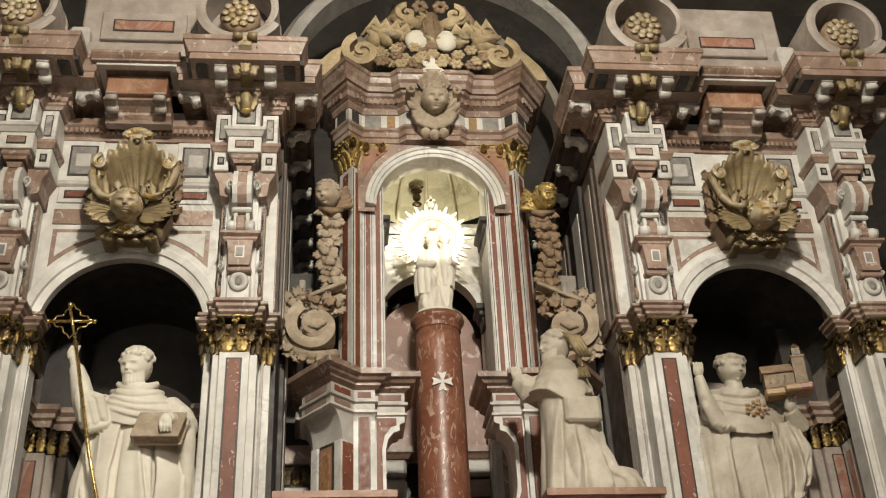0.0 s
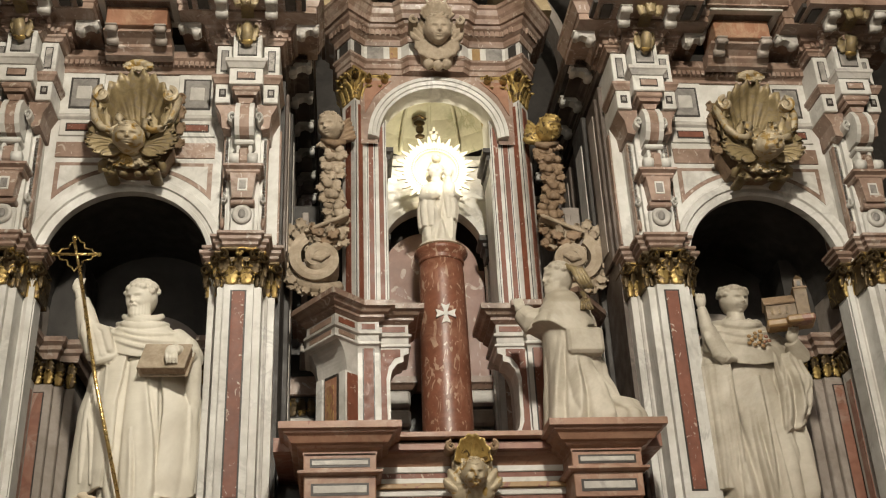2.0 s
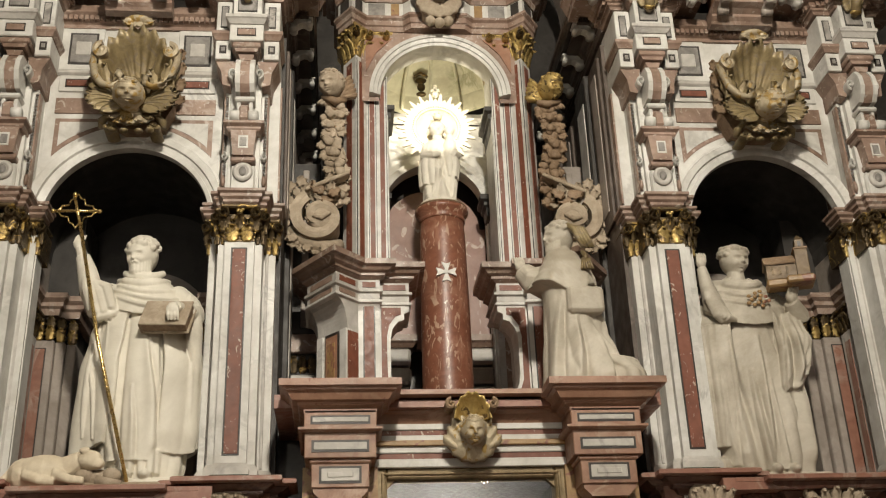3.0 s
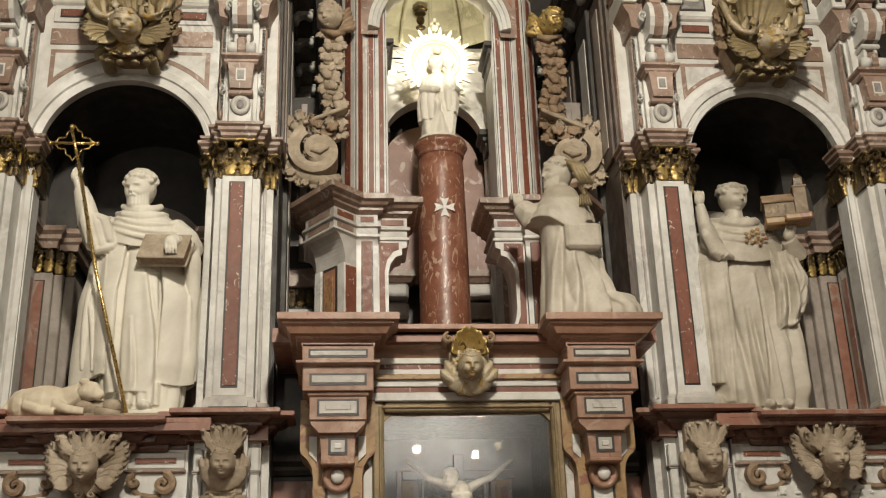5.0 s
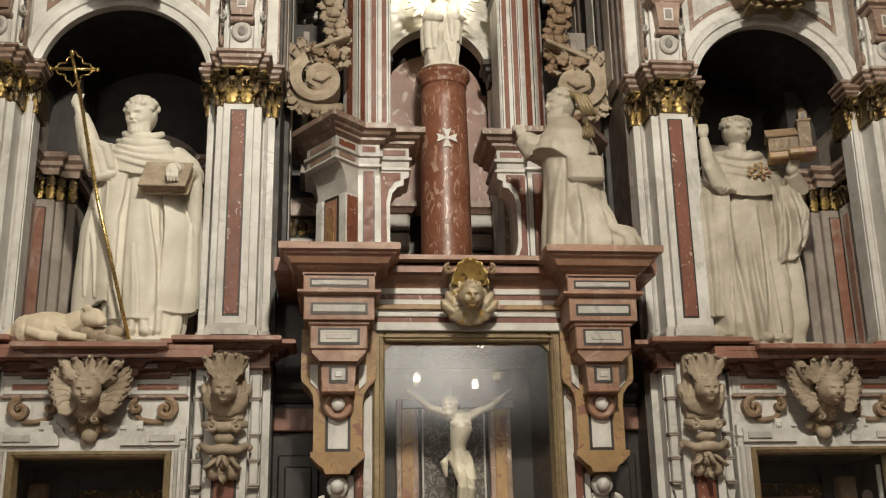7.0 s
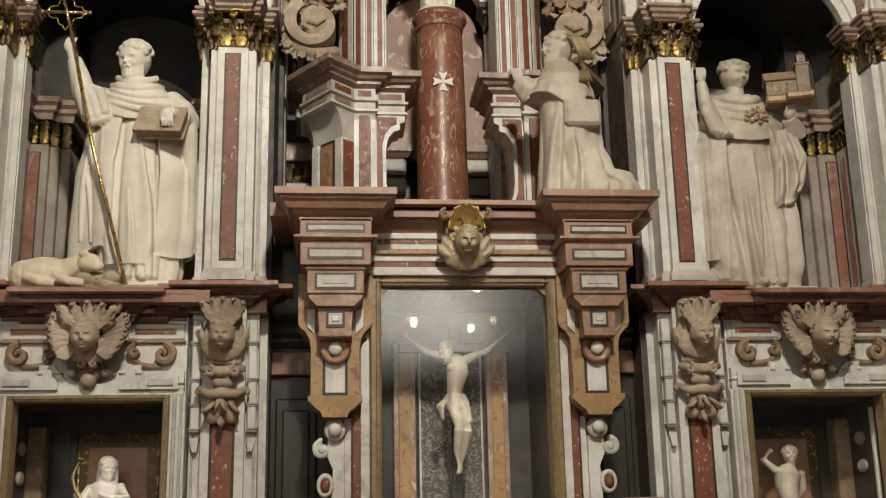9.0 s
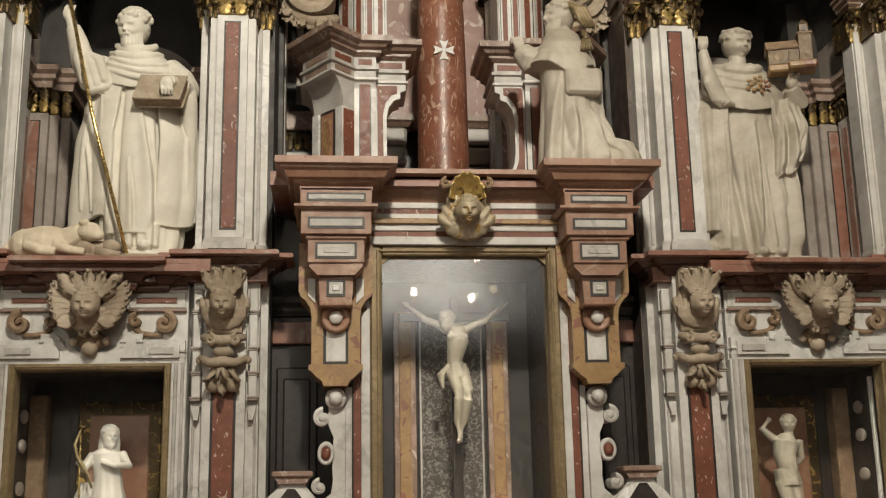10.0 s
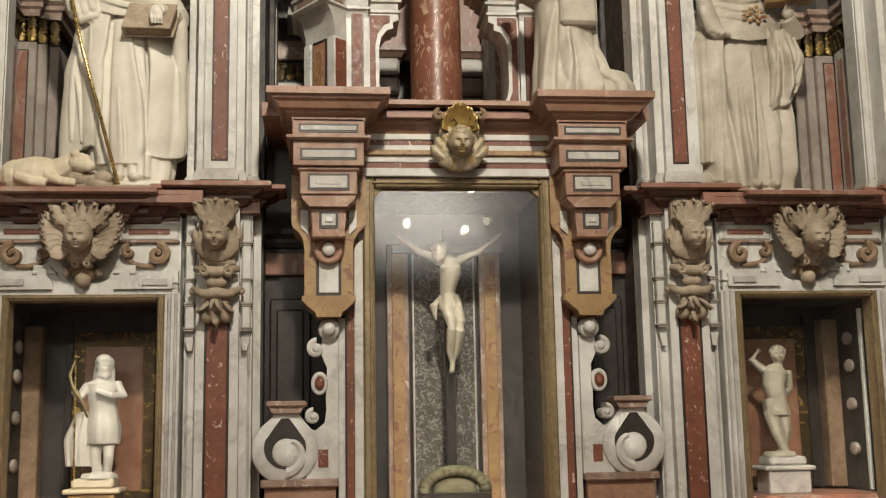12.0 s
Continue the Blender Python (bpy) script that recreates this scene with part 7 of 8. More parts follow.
join(b, tube([(-0.03, 0, 0.35), (-0.03, -0.02, 0.18), (-0.01, -0.02, 0.0)], [0.06, 0.045, 0.035], 10))
join(b, drape([(0.1, -0.17, 0.02, 0.1, 0.08, 0.3), (0.3, -0.18, 0.02, 0.11, 0.09, 0.3), (0.55, -0.15, 0.03, 0.07, 0.06, 0.2)], FOLDS, 32, 16))
join(b, lathe([(0, 0), (0.16, 0), (0.14, 0.04), (0, 0.05)], 16))
solo("baptist_statuette", b, PARIAN, "white marble statuette of a robed saint with a staff", "statue", "statuettes in the small cases").location = (-2.97, 0.62, 1.24)
carved(bpy.data.objects["baptist_statuette"], 0.007, 1)
sf = thing("statuette_staff", "thin gilded staff with cross and curling pennant", "staff", at=(-2.97, 0.62, 1.24))
part("pole", tube([(-0.17, -0.16, 0.0), (-0.19, -0.16, 1.05)], 0.007, 6), BRASS, sf)
part("cross_bar", tube([(-0.225, -0.16, 1.0), (-0.155, -0.16, 1.0)], 0.007, 6), BRASS, sf)
part("pennant", tube([(-0.19, -0.16, 0.97), (-0.23, -0.17, 0.85), (-0.2, -0.18, 0.75), (-0.12, -0.17, 0.62), (-0.08, -0.15, 0.5)], [0.015, 0.035, 0.04, 0.035, 0.02], 8, 0.4), DULLGOLD, sf)
b = joined(tube([(-0.02, 0, 0.40), (0.0, -0.01, 0.5), (-0.02, 0, 0.62), (0.0, 0, 0.74), (0.02, 0, 0.80)], [0.10, 0.085, 0.10, 0.115, 0.06], 16), head(0.03, -0.02, 0.90, 0.078, -0.2, False, "full"))
join(b, tube([(-0.1, 0, 0.76), (-0.2, 0.02, 0.86), (-0.12, 0.02, 0.95)], [0.042, 0.035, 0.026], 10))
join(b, tube([(0.12, 0, 0.75), (0.15, 0.05, 0.6), (0.08, 0.1, 0.5)], [0.042, 0.036, 0.026], 10))
join(b, tube([(0.04, 0, 0.40), (0.06, -0.03, 0.22), (0.02, 0.02, 0.02)], [0.075, 0.05, 0.035], 10))
join(b, tube([(-0.06, 0, 0.40), (-0.04, -0.05, 0.2), (0.04, -0.06, 0.02)], [0.075, 0.05, 0.035], 10))
join(b, drape([(0.36, 0.0, 0, 0.115, 0.10, 0.12), (0.5, -0.02, 0, 0.105, 0.095, 0.1)], [(6, 0.4, 5, 0.9)], 40, 10))
join(b, lathe([(0, 0), (0.15, 0), (0.13, 0.04), (0, 0.05)], 16))
solo("bound_martyr_statuette", b, IVORY, "white marble statuette of a bound martyr", "statue", "statuettes in the small cases").location = (2.93, 0.62, 1.30)
carved(bpy.data.objects["bound_martyr_statuette"], 0.007, 1)

# crucifix in the tall case
cx_ = thing("crucifix_cross", "dark wooden cross standing in the glazed case", "cross", at=(0.0, 0.72, 0.95))
part("upright", box(-0.045, 0.045, 0.0, 0.05, 0.0, 2.42, 0.006), DARK, cx_)
part("crossbar", box(-0.50, 0.50, 0.0, 0.048, 2.20, 2.28, 0.006), DARK, cx_)
b = joined(tube([(-0.01, 0, 0.62), (-0.02, -0.01, 0.74), (0.01, -0.03, 0.90), (0.0, -0.02, 1.0), (0.0, 0.0, 1.05)], [0.078, 0.068, 0.098, 0.085, 0.04], 16), head(-0.09, -0.08, 1.08, 0.08, -0.4, True, "full"))
for s in (-1, 1):
    join(b, tube([(s * 0.08, -0.01, 1.0), (s * 0.17, -0.02, 1.05), (s * 0.27, -0.01, 1.09), (s * 0.42, 0.02, 1.21)], [0.045, 0.035, 0.03, 0.018], 10))
    join(b, hand(s * 0.44, 0.02, 1.23, 0.022, (s * 0.6, 0, 0.6)))
    join(b, ball(s * 0.045, -0.09, 0.93, 0.05, 0.03, 0.035))
join(b, tube([(0.045, 0, 0.64), (0.085, -0.09, 0.44), (0.075, -0.1, 0.38), (0.045, -0.03, 0.2), (0.01, -0.05, 0.07), (0.0, -0.12, 0.02)], [0.062, 0.048, 0.046, 0.04, 0.022, 0.02], 12))
join(b, tube([(-0.045, 0, 0.64), (0.0, -0.11, 0.45), (0.0, -0.12, 0.39), (-0.01, -0.06, 0.2), (0.005, -0.08, 0.07), (-0.02, -0.15, 0.01)], [0.062, 0.048, 0.046, 0.038, 0.022, 0.02], 12))
join(b, drape([(0.58, 0.0, 0, 0.10, 0.09, 0.2), (0.70, -0.01, 0, 0.088, 0.08, 0.2)], [(9, 0.4, 6, 0.9)], 40, 10))
join(b, tube([(-0.09, -0.03, 0.68), (-0.15, -0.04, 0.60), (-0.13, -0.03, 0.48)], [0.025, 0.045, 0.025], 8, 0.4))
solo("crucifix_figure", b, IVORY, "ivory-coloured figure on the dark cross", "statue").location = (0.0, 0.64, 2.06)
carved(bpy.data.objects["crucifix_figure"], 0.007, 1)
b = bmesh.new()
for i in range(26):
    a = math.pi * i / 25
    join(b, ball(0.26 * math.cos(a), -0.02 * (i % 2), 0.16 * math.sin(a), 0.06, 0.06, 0.05, 8, 6))
wreath = stone("olive_green_velvet", (0.13, 0.122, 0.07), (0.22, 0.205, 0.125), scale=14, rough=0.7, bump=0.4)
join(b, ball(0, 0.02, 0.0, 0.2, 0.1, 0.12))
solo("wreath", b, wreath, "olive-green wreath at the foot of the cross", "wreath").location = (0.0, 0.5, 1.08)
solo("wreath_stand", box(-0.3, 0.3, 0.4, 0.64, 0.95, 1.06, 0.01), DARK, "dark stand under the wreath", "stand")


# ---- carved ornaments ----
def fan(rx, rz, depth, ribs, a0=-15, a1=195, lip=0.03, n_r=9):
    """A scallop shell that stands on its hinge at the origin and hollows towards the wall."""
    n = ribs * 4
    front, back = [], []
    for j in range(n_r + 1):
        k = 0.12 + 0.88 * j / n_r
        ring, ringb = [], []
        for i in range(n + 1):
            a = radians(a0 + (a1 - a0) * i / n)
            wave = math.cos(2 * math.pi * i / 4)
            rr = k * (1 + 0.03 * wave * k)
            y = -depth * (k ** 2.4) - 0.10 * depth * wave * k
            ring.append((rx * rr * math.cos(a), y, rz * rr * math.sin(a)))
            ringb.append((rx * rr * math.cos(a) * 1.03, y + 0.035, rz * rr * math.sin(a) * 1.03))
        front.append(ring)
        back.append(ringb)
    return loops(front + back[::-1], close=False, cap=False, smooth=True)


def wing(s, span, rise, y=0.0, feathers=5, wide=0.42):
    """A spread wing: a bowed plate of long ridged feathers with stepped tips, rooted at the origin."""
    length = math.hypot(span, rise)
    dx, dz = span / length, rise / length
    front, back = [], []
    nv = feathers * 6
    for j in range(nv + 1):
        v = -1 + 2 * j / nv
        tip = 1 - 0.30 * (0.5 - 0.5 * v) ** 1.4 - 0.09 * abs(math.cos(math.pi * feathers * (v + 1) / 2)) ** 2
        fr, bk = [], []
        for i in range(13):
            q = i / 12
            u = q * tip
            w = wide * length * (0.40 + 0.62 * math.sin(1.9 * u)) * v
            bend = 0.16 * length * u * u
            hump = 0.12 * length * math.sin(math.pi * min(1, 0.15 + 0.85 * q)) * (1 - 0.45 * v * v)
            comb = 0.05 * length * abs(math.sin(math.pi * feathers * (v + 1) / 2)) * min(1, q * 2.5)
            px = s * (dx * u * length - dz * (w + bend))
            pz = dz * u * length + dx * (w + bend)
            fr.append((px, y - hump - comb, pz))
            bk.append((px, y + 0.03, pz))
        front.append(fr)
        back.append(bk)
    return loops([f + b_[::-1] for f, b_ in zip(front, back)], smooth=True)


def flare(w0, w1, z0, z1, y0, y1, flutes):
    """A fluted crest that opens outwards and forwards towards its top."""
    rings = []
    n = flutes * 6
    for j in range(9):
        k = j / 8
        w, z, yy = w0 + (w1 - w0) * k ** 1.5, z0 + (z1 - z0) * k, y0 + (y1 - y0) * k ** 2
        fr = []
        for i in range(n + 1):
            t = -1 + 2 * i / n
            fr.append((w * math.sin(t * 1.3) / math.sin(1.3), yy + 0.9 * w * t * t - 0.14 * w * abs(math.sin(math.pi * flutes * i / n)), z))
        rings.append(fr + [(p[0], 0.12, p[2]) for p in fr[::-1]])
    return loops(rings, smooth=True)


def lobe(x, z, dx, dz, r, y):
    """One fleshy leaf lobe that bellies out and curls at its end."""
    return tube([(x, y, z), (x + dx * 0.35, y - r * 0.9, z + dz * 0.3), (x + dx * 0.75, y - r * 1.3, z + dz * 0.7), (x + dx * 1.05, y - r * 1.6, z + dz), (x + dx * 1.0, y - r * 0.6, z + dz * 1.12)], [r * 0.6, r, r * 1.05, r * 0.75, r * 0.2], 9, 0.55)


def spray(parent, name, spots, r, y, mat):
    """Separate leaf lobes under one ornament, from (x, z, dx, dz) rows."""
    for x, z, dx, dz in spots:
        part(name, lobe(x, z, dx, dz, r, y), mat, parent)


def collar(rx, rz, depth, ribs, at):
    """A scalloped collar that hangs down from its middle."""
    return moved(fan(rx, rz, -depth, ribs, -12, 192), Matrix.Translation((at[0], at[1] - depth, at[2])) @ Matrix.Rotation(math.pi, 4, "Y"))


def curl(x, z, r, s, y0, y1, w):
    return spiral(x, z, r, r * 0.12, 1.4, y0, y1, w, math.pi / 2, s, 30)


def feathers(parent, s, root, tips, w, y, mat):
    """A wing of overlapping ribbed feathers that fan out from the root to the tips."""
    for i, (x, z) in enumerate(tips):
        dx, dz = x - root[0], z - root[1]
        lf = leaf(0, 0, 0, w, math.hypot(dx, dz) * 1.15, 0.05, 0, 1)
        part("feather", moved(lf, Matrix.Translation((s * root[0], y - 0.014 * i, root[1] - 0.012 * i)) @ Matrix.Rotation(s * math.atan2(dx, dz), 4, "Y")), mat, parent)


def keystone():
    """The gilded cherub under a great shell on the crown of each arch."""
    o = thing("cherub_keystone", "gilded cherub head with wings under a large shell", "ornament", "gilded keystone ornaments")
    part("console", prism([(-0.10, 6.86), (0.10, 6.86), (0.26, 6.98), (0.34, 7.2), (0.36, 7.7), (0.2, 7.9), (-0.2, 7.9), (-0.36, 7.7), (-0.34, 7.2), (-0.26, 6.98)], "y", 0.06, 0.28), BROWN, o)
    sh = part("shell", moved(fan(0.39, 0.66, 0.30, 11, 0, 180), Matrix.Translation((0, 0.08, 7.24))), DULLGOLD, o, "gilded scallop shell")
    part("shell_hinge", tube([(-0.13, -0.06, 7.30), (0, -0.12, 7.33), (0.13, -0.06, 7.30)], [0.05, 0.09, 0.05], 12), DULLGOLD, sh)
    for x, tl, h in ((0.0, 180, 0.15), (-0.07, 205, 0.13), (0.07, 155, 0.13)):
        part("crest_leaf", moved(leaf(0, 0, 0, 0.12, h, 0.05, 0, 3), Matrix.Translation((x, -0.22, 8.00)) @ Matrix.Rotation(radians(tl), 4, "Y")), HEADGOLD, sh)
    part("crest_knob", joined(ball(0, -0.2, 7.99, 0.12, 0.07, 0.045, 16, 10), ball(-0.09, -0.2, 7.96, 0.06, 0.06, 0.04), ball(0.09, -0.2, 7.96, 0.06, 0.06, 0.04)), HEADGOLD, sh)
    for s in (-1, 1):
        # the rim scroll: a curl above, a bowed stem, a curl within
        part("shell_curl", curl(s * 0.32, 7.62, 0.105, -s, -0.24, 0.05, 0.055), HEADGOLD, o)
        part("curl_eye", ball(s * 0.32, -0.22, 7.61, 0.04), HEADGOLD, o)
        part("shell_scroll", tube([(s * 0.40, -0.14, 7.64), (s * 0.395, -0.2, 7.50), (s * 0.36, -0.22, 7.37), (s * 0.28, -0.24, 7.27), (s * 0.19, -0.24, 7.245), (s * 0.12, -0.23, 7.29), (s * 0.105, -0.22, 7.36), (s * 0.15, -0.21, 7.40)], [0.035, 0.036, 0.036, 0.036, 0.034, 0.034, 0.034, 0.04], 10), HEADGOLD, o)
        for x, z, tl, h in ((0.26, 7.32, 12, 0.24), (0.20, 7.31, -20, 0.20), (0.31, 7.36, 34, 0.18)):
            part("scroll_leaf", moved(leaf(0, 0, 0, 0.11, h, 0.10, 0, 3), Matrix.Translation((s * x, -0.10, z)) @ Matrix.Rotation(radians(s * tl), 4, "Y")), DULLGOLD, o)
        for z, tl in ((7.66, 40), (7.52, 55), (7.38, 70), (7.24, 85)):
            part("side_leaf", moved(leaf(0, 0, 0, 0.13, 0.16, 0.06, 0, 3), Matrix.Translation((s * 0.34, 0.0, z)) @ Matrix.Rotation(radians(s * tl), 4, "Y")), BROWN, o)
        w = part("wing", moved(wing(s, 0.26, 0.10, 0.0, 4, 0.34), Matrix.Translation((s * 0.10, -0.10, 7.06))), DULLGOLD, o, "gilded wing")
        feathers(w, s, (0.09, 7.08), ((0.40, 7.32), (0.44, 7.25), (0.45, 7.17), (0.42, 7.09), (0.36, 7.01), (0.28, 6.94)), 0.13, -0.14, DULLGOLD)
        part("drop_scroll", curl(s * 0.22, 6.75, 0.09, s, -0.10, 0.16, 0.045), DULLGOLD, o)
        part("drop_stem", tube([(s * 0.29, -0.04, 6.76), (s * 0.28, -0.08, 6.88), (s * 0.20, -0.12, 6.98)], [0.03, 0.045, 0.03], 10), DULLGOLD, o)
        for x, z in ((0.07, 6.66), (0.17, 6.68)):
            part("drop_ball", ball(s * x, -0.09, z, 0.042), DULLGOLD, o)
    part("head", head(0, -0.33, 7.06, 0.175, 0.08, False, "cap", 20), HEADGOLD, o, "carved cherub head with worn gilding")
    part("ruff", collar(0.20, 0.20, 0.05, 7, (0, -0.12, 6.98)), HEADGOLD, o)
    for x, z, tl, h in ((-0.17, 6.98, 232, 0.16), (0.17, 6.98, 128, 0.16), (-0.12, 6.95, 208, 0.19), (0.12, 6.95, 152, 0.19), (-0.05, 6.93, 190, 0.22), (0.05, 6.93, 170, 0.22), (0, 6.84, 180, 0.18), (-0.1, 6.84, 195, 0.16), (0.1, 6.84, 165, 0.16)):
        part("drop_leaf", moved(leaf(0, 0, 0, 0.10, h, 0.06, 0, 4), Matrix.Translation((x, -0.15, z)) @ Matrix.Rotation(radians(tl), 4, "Y")), HEADGOLD if abs(x) < 0.11 else DULLGOLD, o)
    for c in o.children_recursive:
        for v in c.data.vertices:
            v.co.x, v.co.z = v.co.x * 0.96, float(np.interp(v.co.z, (6.60, 6.93, 7.09, 7.27, 7.6, 8.03), (6.765, 6.93, 7.05, 7.19, 7.56, 7.97)))
    return o


spread(keystone(), (-2.97, 3.01))


def frieze_cherub():
    o = thing("cherub_corbel", "grey limestone winged cherub head below the ledge", "ornament", "stone cherubs under the statues")
    part("crest", flare(0.07, 0.12, 3.20, 3.42, -0.10, -0.17, 5), LIME, o)
    for tl in (-50, -26, 0, 26, 50):
        part("crest_leaf", moved(leaf(0, 0, 0, 0.10, 0.25, 0.09, 0, 4), Matrix.Translation((0.0012 * tl, -0.16, 3.22)) @ Matrix.Rotation(radians(tl), 4, "Y")), LIME, o)
    for s in (-1, 1):
        part("crest_scroll", curl(s * 0.21, 3.40, 0.06, -s, -0.16, 0.06, 0.035), LIME, o)
        part("crest_stem", tube([(s * 0.21, -0.12, 3.42), (s * 0.20, -0.15, 3.36), (s * 0.17, -0.14, 3.28), (s * 0.11, -0.1, 3.20)], [0.035, 0.05, 0.05, 0.03], 12), LIME, o)
        w = part("wing", moved(wing(s, 0.20, 0.17, 0.0, 4, 0.36), Matrix.Translation((s * 0.05, -0.05, 3.05))), LIME, o)
        feathers(w, s, (0.09, 3.10), ((0.31, 3.36), (0.33, 3.30), (0.325, 3.24), (0.30, 3.18), (0.27, 3.12), (0.23, 3.06)), 0.12, -0.09, LIME)
        part("lower_knob", ball(s * 0.13, -0.02, 2.88, 0.035, 0.04, 0.035), LIME, o)
        part("drop_curl", curl(s * 0.05, 2.94, 0.045, s, -0.12, 0.06, 0.025), LIME, o)
    part("head", head(0, -0.25, 3.145, 0.13, 0.0, False, "cap", 10), LIME, o)
    part("ruff", collar(0.21, 0.17, 0.06, 8, (0, -0.10, 3.12)), LIME, o)
    part("drop", ball(0, 0.03, 2.9, 0.12, 0.06, 0.08), BROWN, o)
    part("boss", ball(0, -0.02, 2.82, 0.065, 0.06, 0.06), LIME, o)
    return o


def pilaster_cherub():
    o = thing("cherub_bracket", "grey limestone cherub bracket with hanging fruit", "ornament", "stone cherubs on the lower pilasters")
    part("block", box(-0.14, 0.14, -0.12, 0.05, 2.9, 3.5, 0.04), LIME, o)
    part("crest", flare(0.06, 0.10, 3.22, 3.44, -0.14, -0.2, 5), LIME, o)
    for tl in (-34, -17, 0, 17, 34):
        part("crest_leaf", moved(leaf(0, 0, 0, 0.09, 0.26, 0.09, 0, 4), Matrix.Translation((0.0014 * tl, -0.2, 3.23)) @ Matrix.Rotation(radians(tl), 4, "Y")), LIME, o)
    part("head", head(0, -0.25, 3.15, 0.118, 0.0, False, "cap", 8), LIME, o)
    for s in (-1, 1):
        part("wing", moved(wing(s, 0.09, 0.30, 0.0, 3, 0.24), Matrix.Translation((s * 0.10, -0.08, 3.0))), LIME, o)
        part("scroll_roll", curl(s * 0.10, 2.87, 0.06, s, -0.17, 0.0, 0.035), LIME, o)
        part("swag_knob", ball(s * 0.19, -0.05, 2.72, 0.032), LIME, o)
    part("ruff", collar(0.18, 0.16, 0.06, 7, (0, -0.14, 3.11)), LIME, o)
    part("roll", tube([(-0.17, -0.08, 2.9), (0, -0.17, 2.86), (0.17, -0.08, 2.9)], [0.03, 0.045, 0.03], 10), LIME, o)
    part("bowl", ball(0, -0.1, 2.78, 0.085, 0.08, 0.05), LIME, o)
    part("swag", tube([(-0.19, -0.05, 2.74), (-0.1, -0.12, 2.69), (0, -0.14, 2.70), (0.1, -0.12, 2.69), (0.19, -0.05, 2.74)], [0.028, 0.038, 0.045, 0.038, 0.028], 10), LIME, o)
    for x, z, r in ((-0.075, 2.53, 0.065), (0.075, 2.53, 0.065), (0, 2.60, 0.06), (-0.06, 2.63, 0.045), (0.06, 2.63, 0.045), (0, 2.49, 0.04)):
        part("fruit", ball(x, -0.07, z, r, r, r * 1.1, 12, 8), LIME, o)
    spray(o, "fruit_leaf", [(0, 2.66, 0.03, -0.11), (0, 2.66, -0.05, -0.1), (-0.06, 2.62, -0.07, -0.08), (0.06, 2.62, 0.07, -0.08), (0, 2.5, 0.0, -0.07)], 0.034, -0.11, LIME)
    return o


spread(frieze_cherub(), BAY)
spread(pilaster_cherub(), PIL)

o = thing("altar_cherub", "brown carved cherub with gilded shell over the glazed case", "ornament")
part("shell", moved(fan(0.15, 0.22, 0.12, 7, 0, 180), Matrix.Translation((0, -0.29, 3.99))), GOLD, o, "gilded scallop shell")
part("backing", box(-0.16, 0.16, -0.27, -0.1, 3.72, 4.18, 0.05), BROWN, o)
for s in (-1, 1):
    part("wing", moved(wing(s, 0.20, 0.22, 0.0, 4, 0.46), Matrix.Translation((s * 0.03, -0.30, 3.76))), HEADGOLD, o)
    part("side_scroll", curl(s * 0.17, 4.12, 0.06, -s, -0.38, -0.2, 0.035), BROWN, o)
part("head", head(0, -0.42, 3.885, 0.122, 0.0, False, "cap", 14), HEADGOLD, o)
part("ruff", collar(0.20, 0.17, 0.07, 8, (0, -0.30, 3.83)), HEADGOLD, o)

o = thing("arch_mask", "grey-tan carved cherub mask on the crown of the aedicule arch", "ornament")
part("shell", moved(fan(0.19, 0.24, 0.14, 7, 10, 170), Matrix.Translation((0, 0.86, 9.3))), LIME, o)
part("backing", box(-0.18, 0.18, 0.88, 1.1, 8.85, 9.5, 0.06), LIME, o)
part("head", head(0, 0.72, 9.14, 0.18, 0.03, False, "cap", 28), LIME, o)
for s in (-1, 1):
    part("wing", moved(wing(s, 0.20, 0.26, 0.0, 4, 0.36), Matrix.Translation((s * 0.10, 0.86, 9.04))), LIME, o)
    part("side_scroll", curl(s * 0.25, 9.30, 0.075, -s, 0.76, 1.0, 0.04), LIME, o)
part("ruff", collar(0.25, 0.22, 0.07, 8, (0, 0.86, 9.06)), LIME, o)
for i in (-1, 0, 1):
    part("drop_boss", ball(0.1 * i, 0.9, 8.80 - 0.02 * (i == 0), 0.06, 0.07, 0.055), LIME, o)
for k in range(6):
    part("star_leaf", moved(leaf(0, 0, 0, 0.09, 0.16, 0.04), Matrix.Translation((0, 0.82, 9.66)) @ Matrix.Rotation(radians(60 * k), 4, "Y")), STATUE, o)


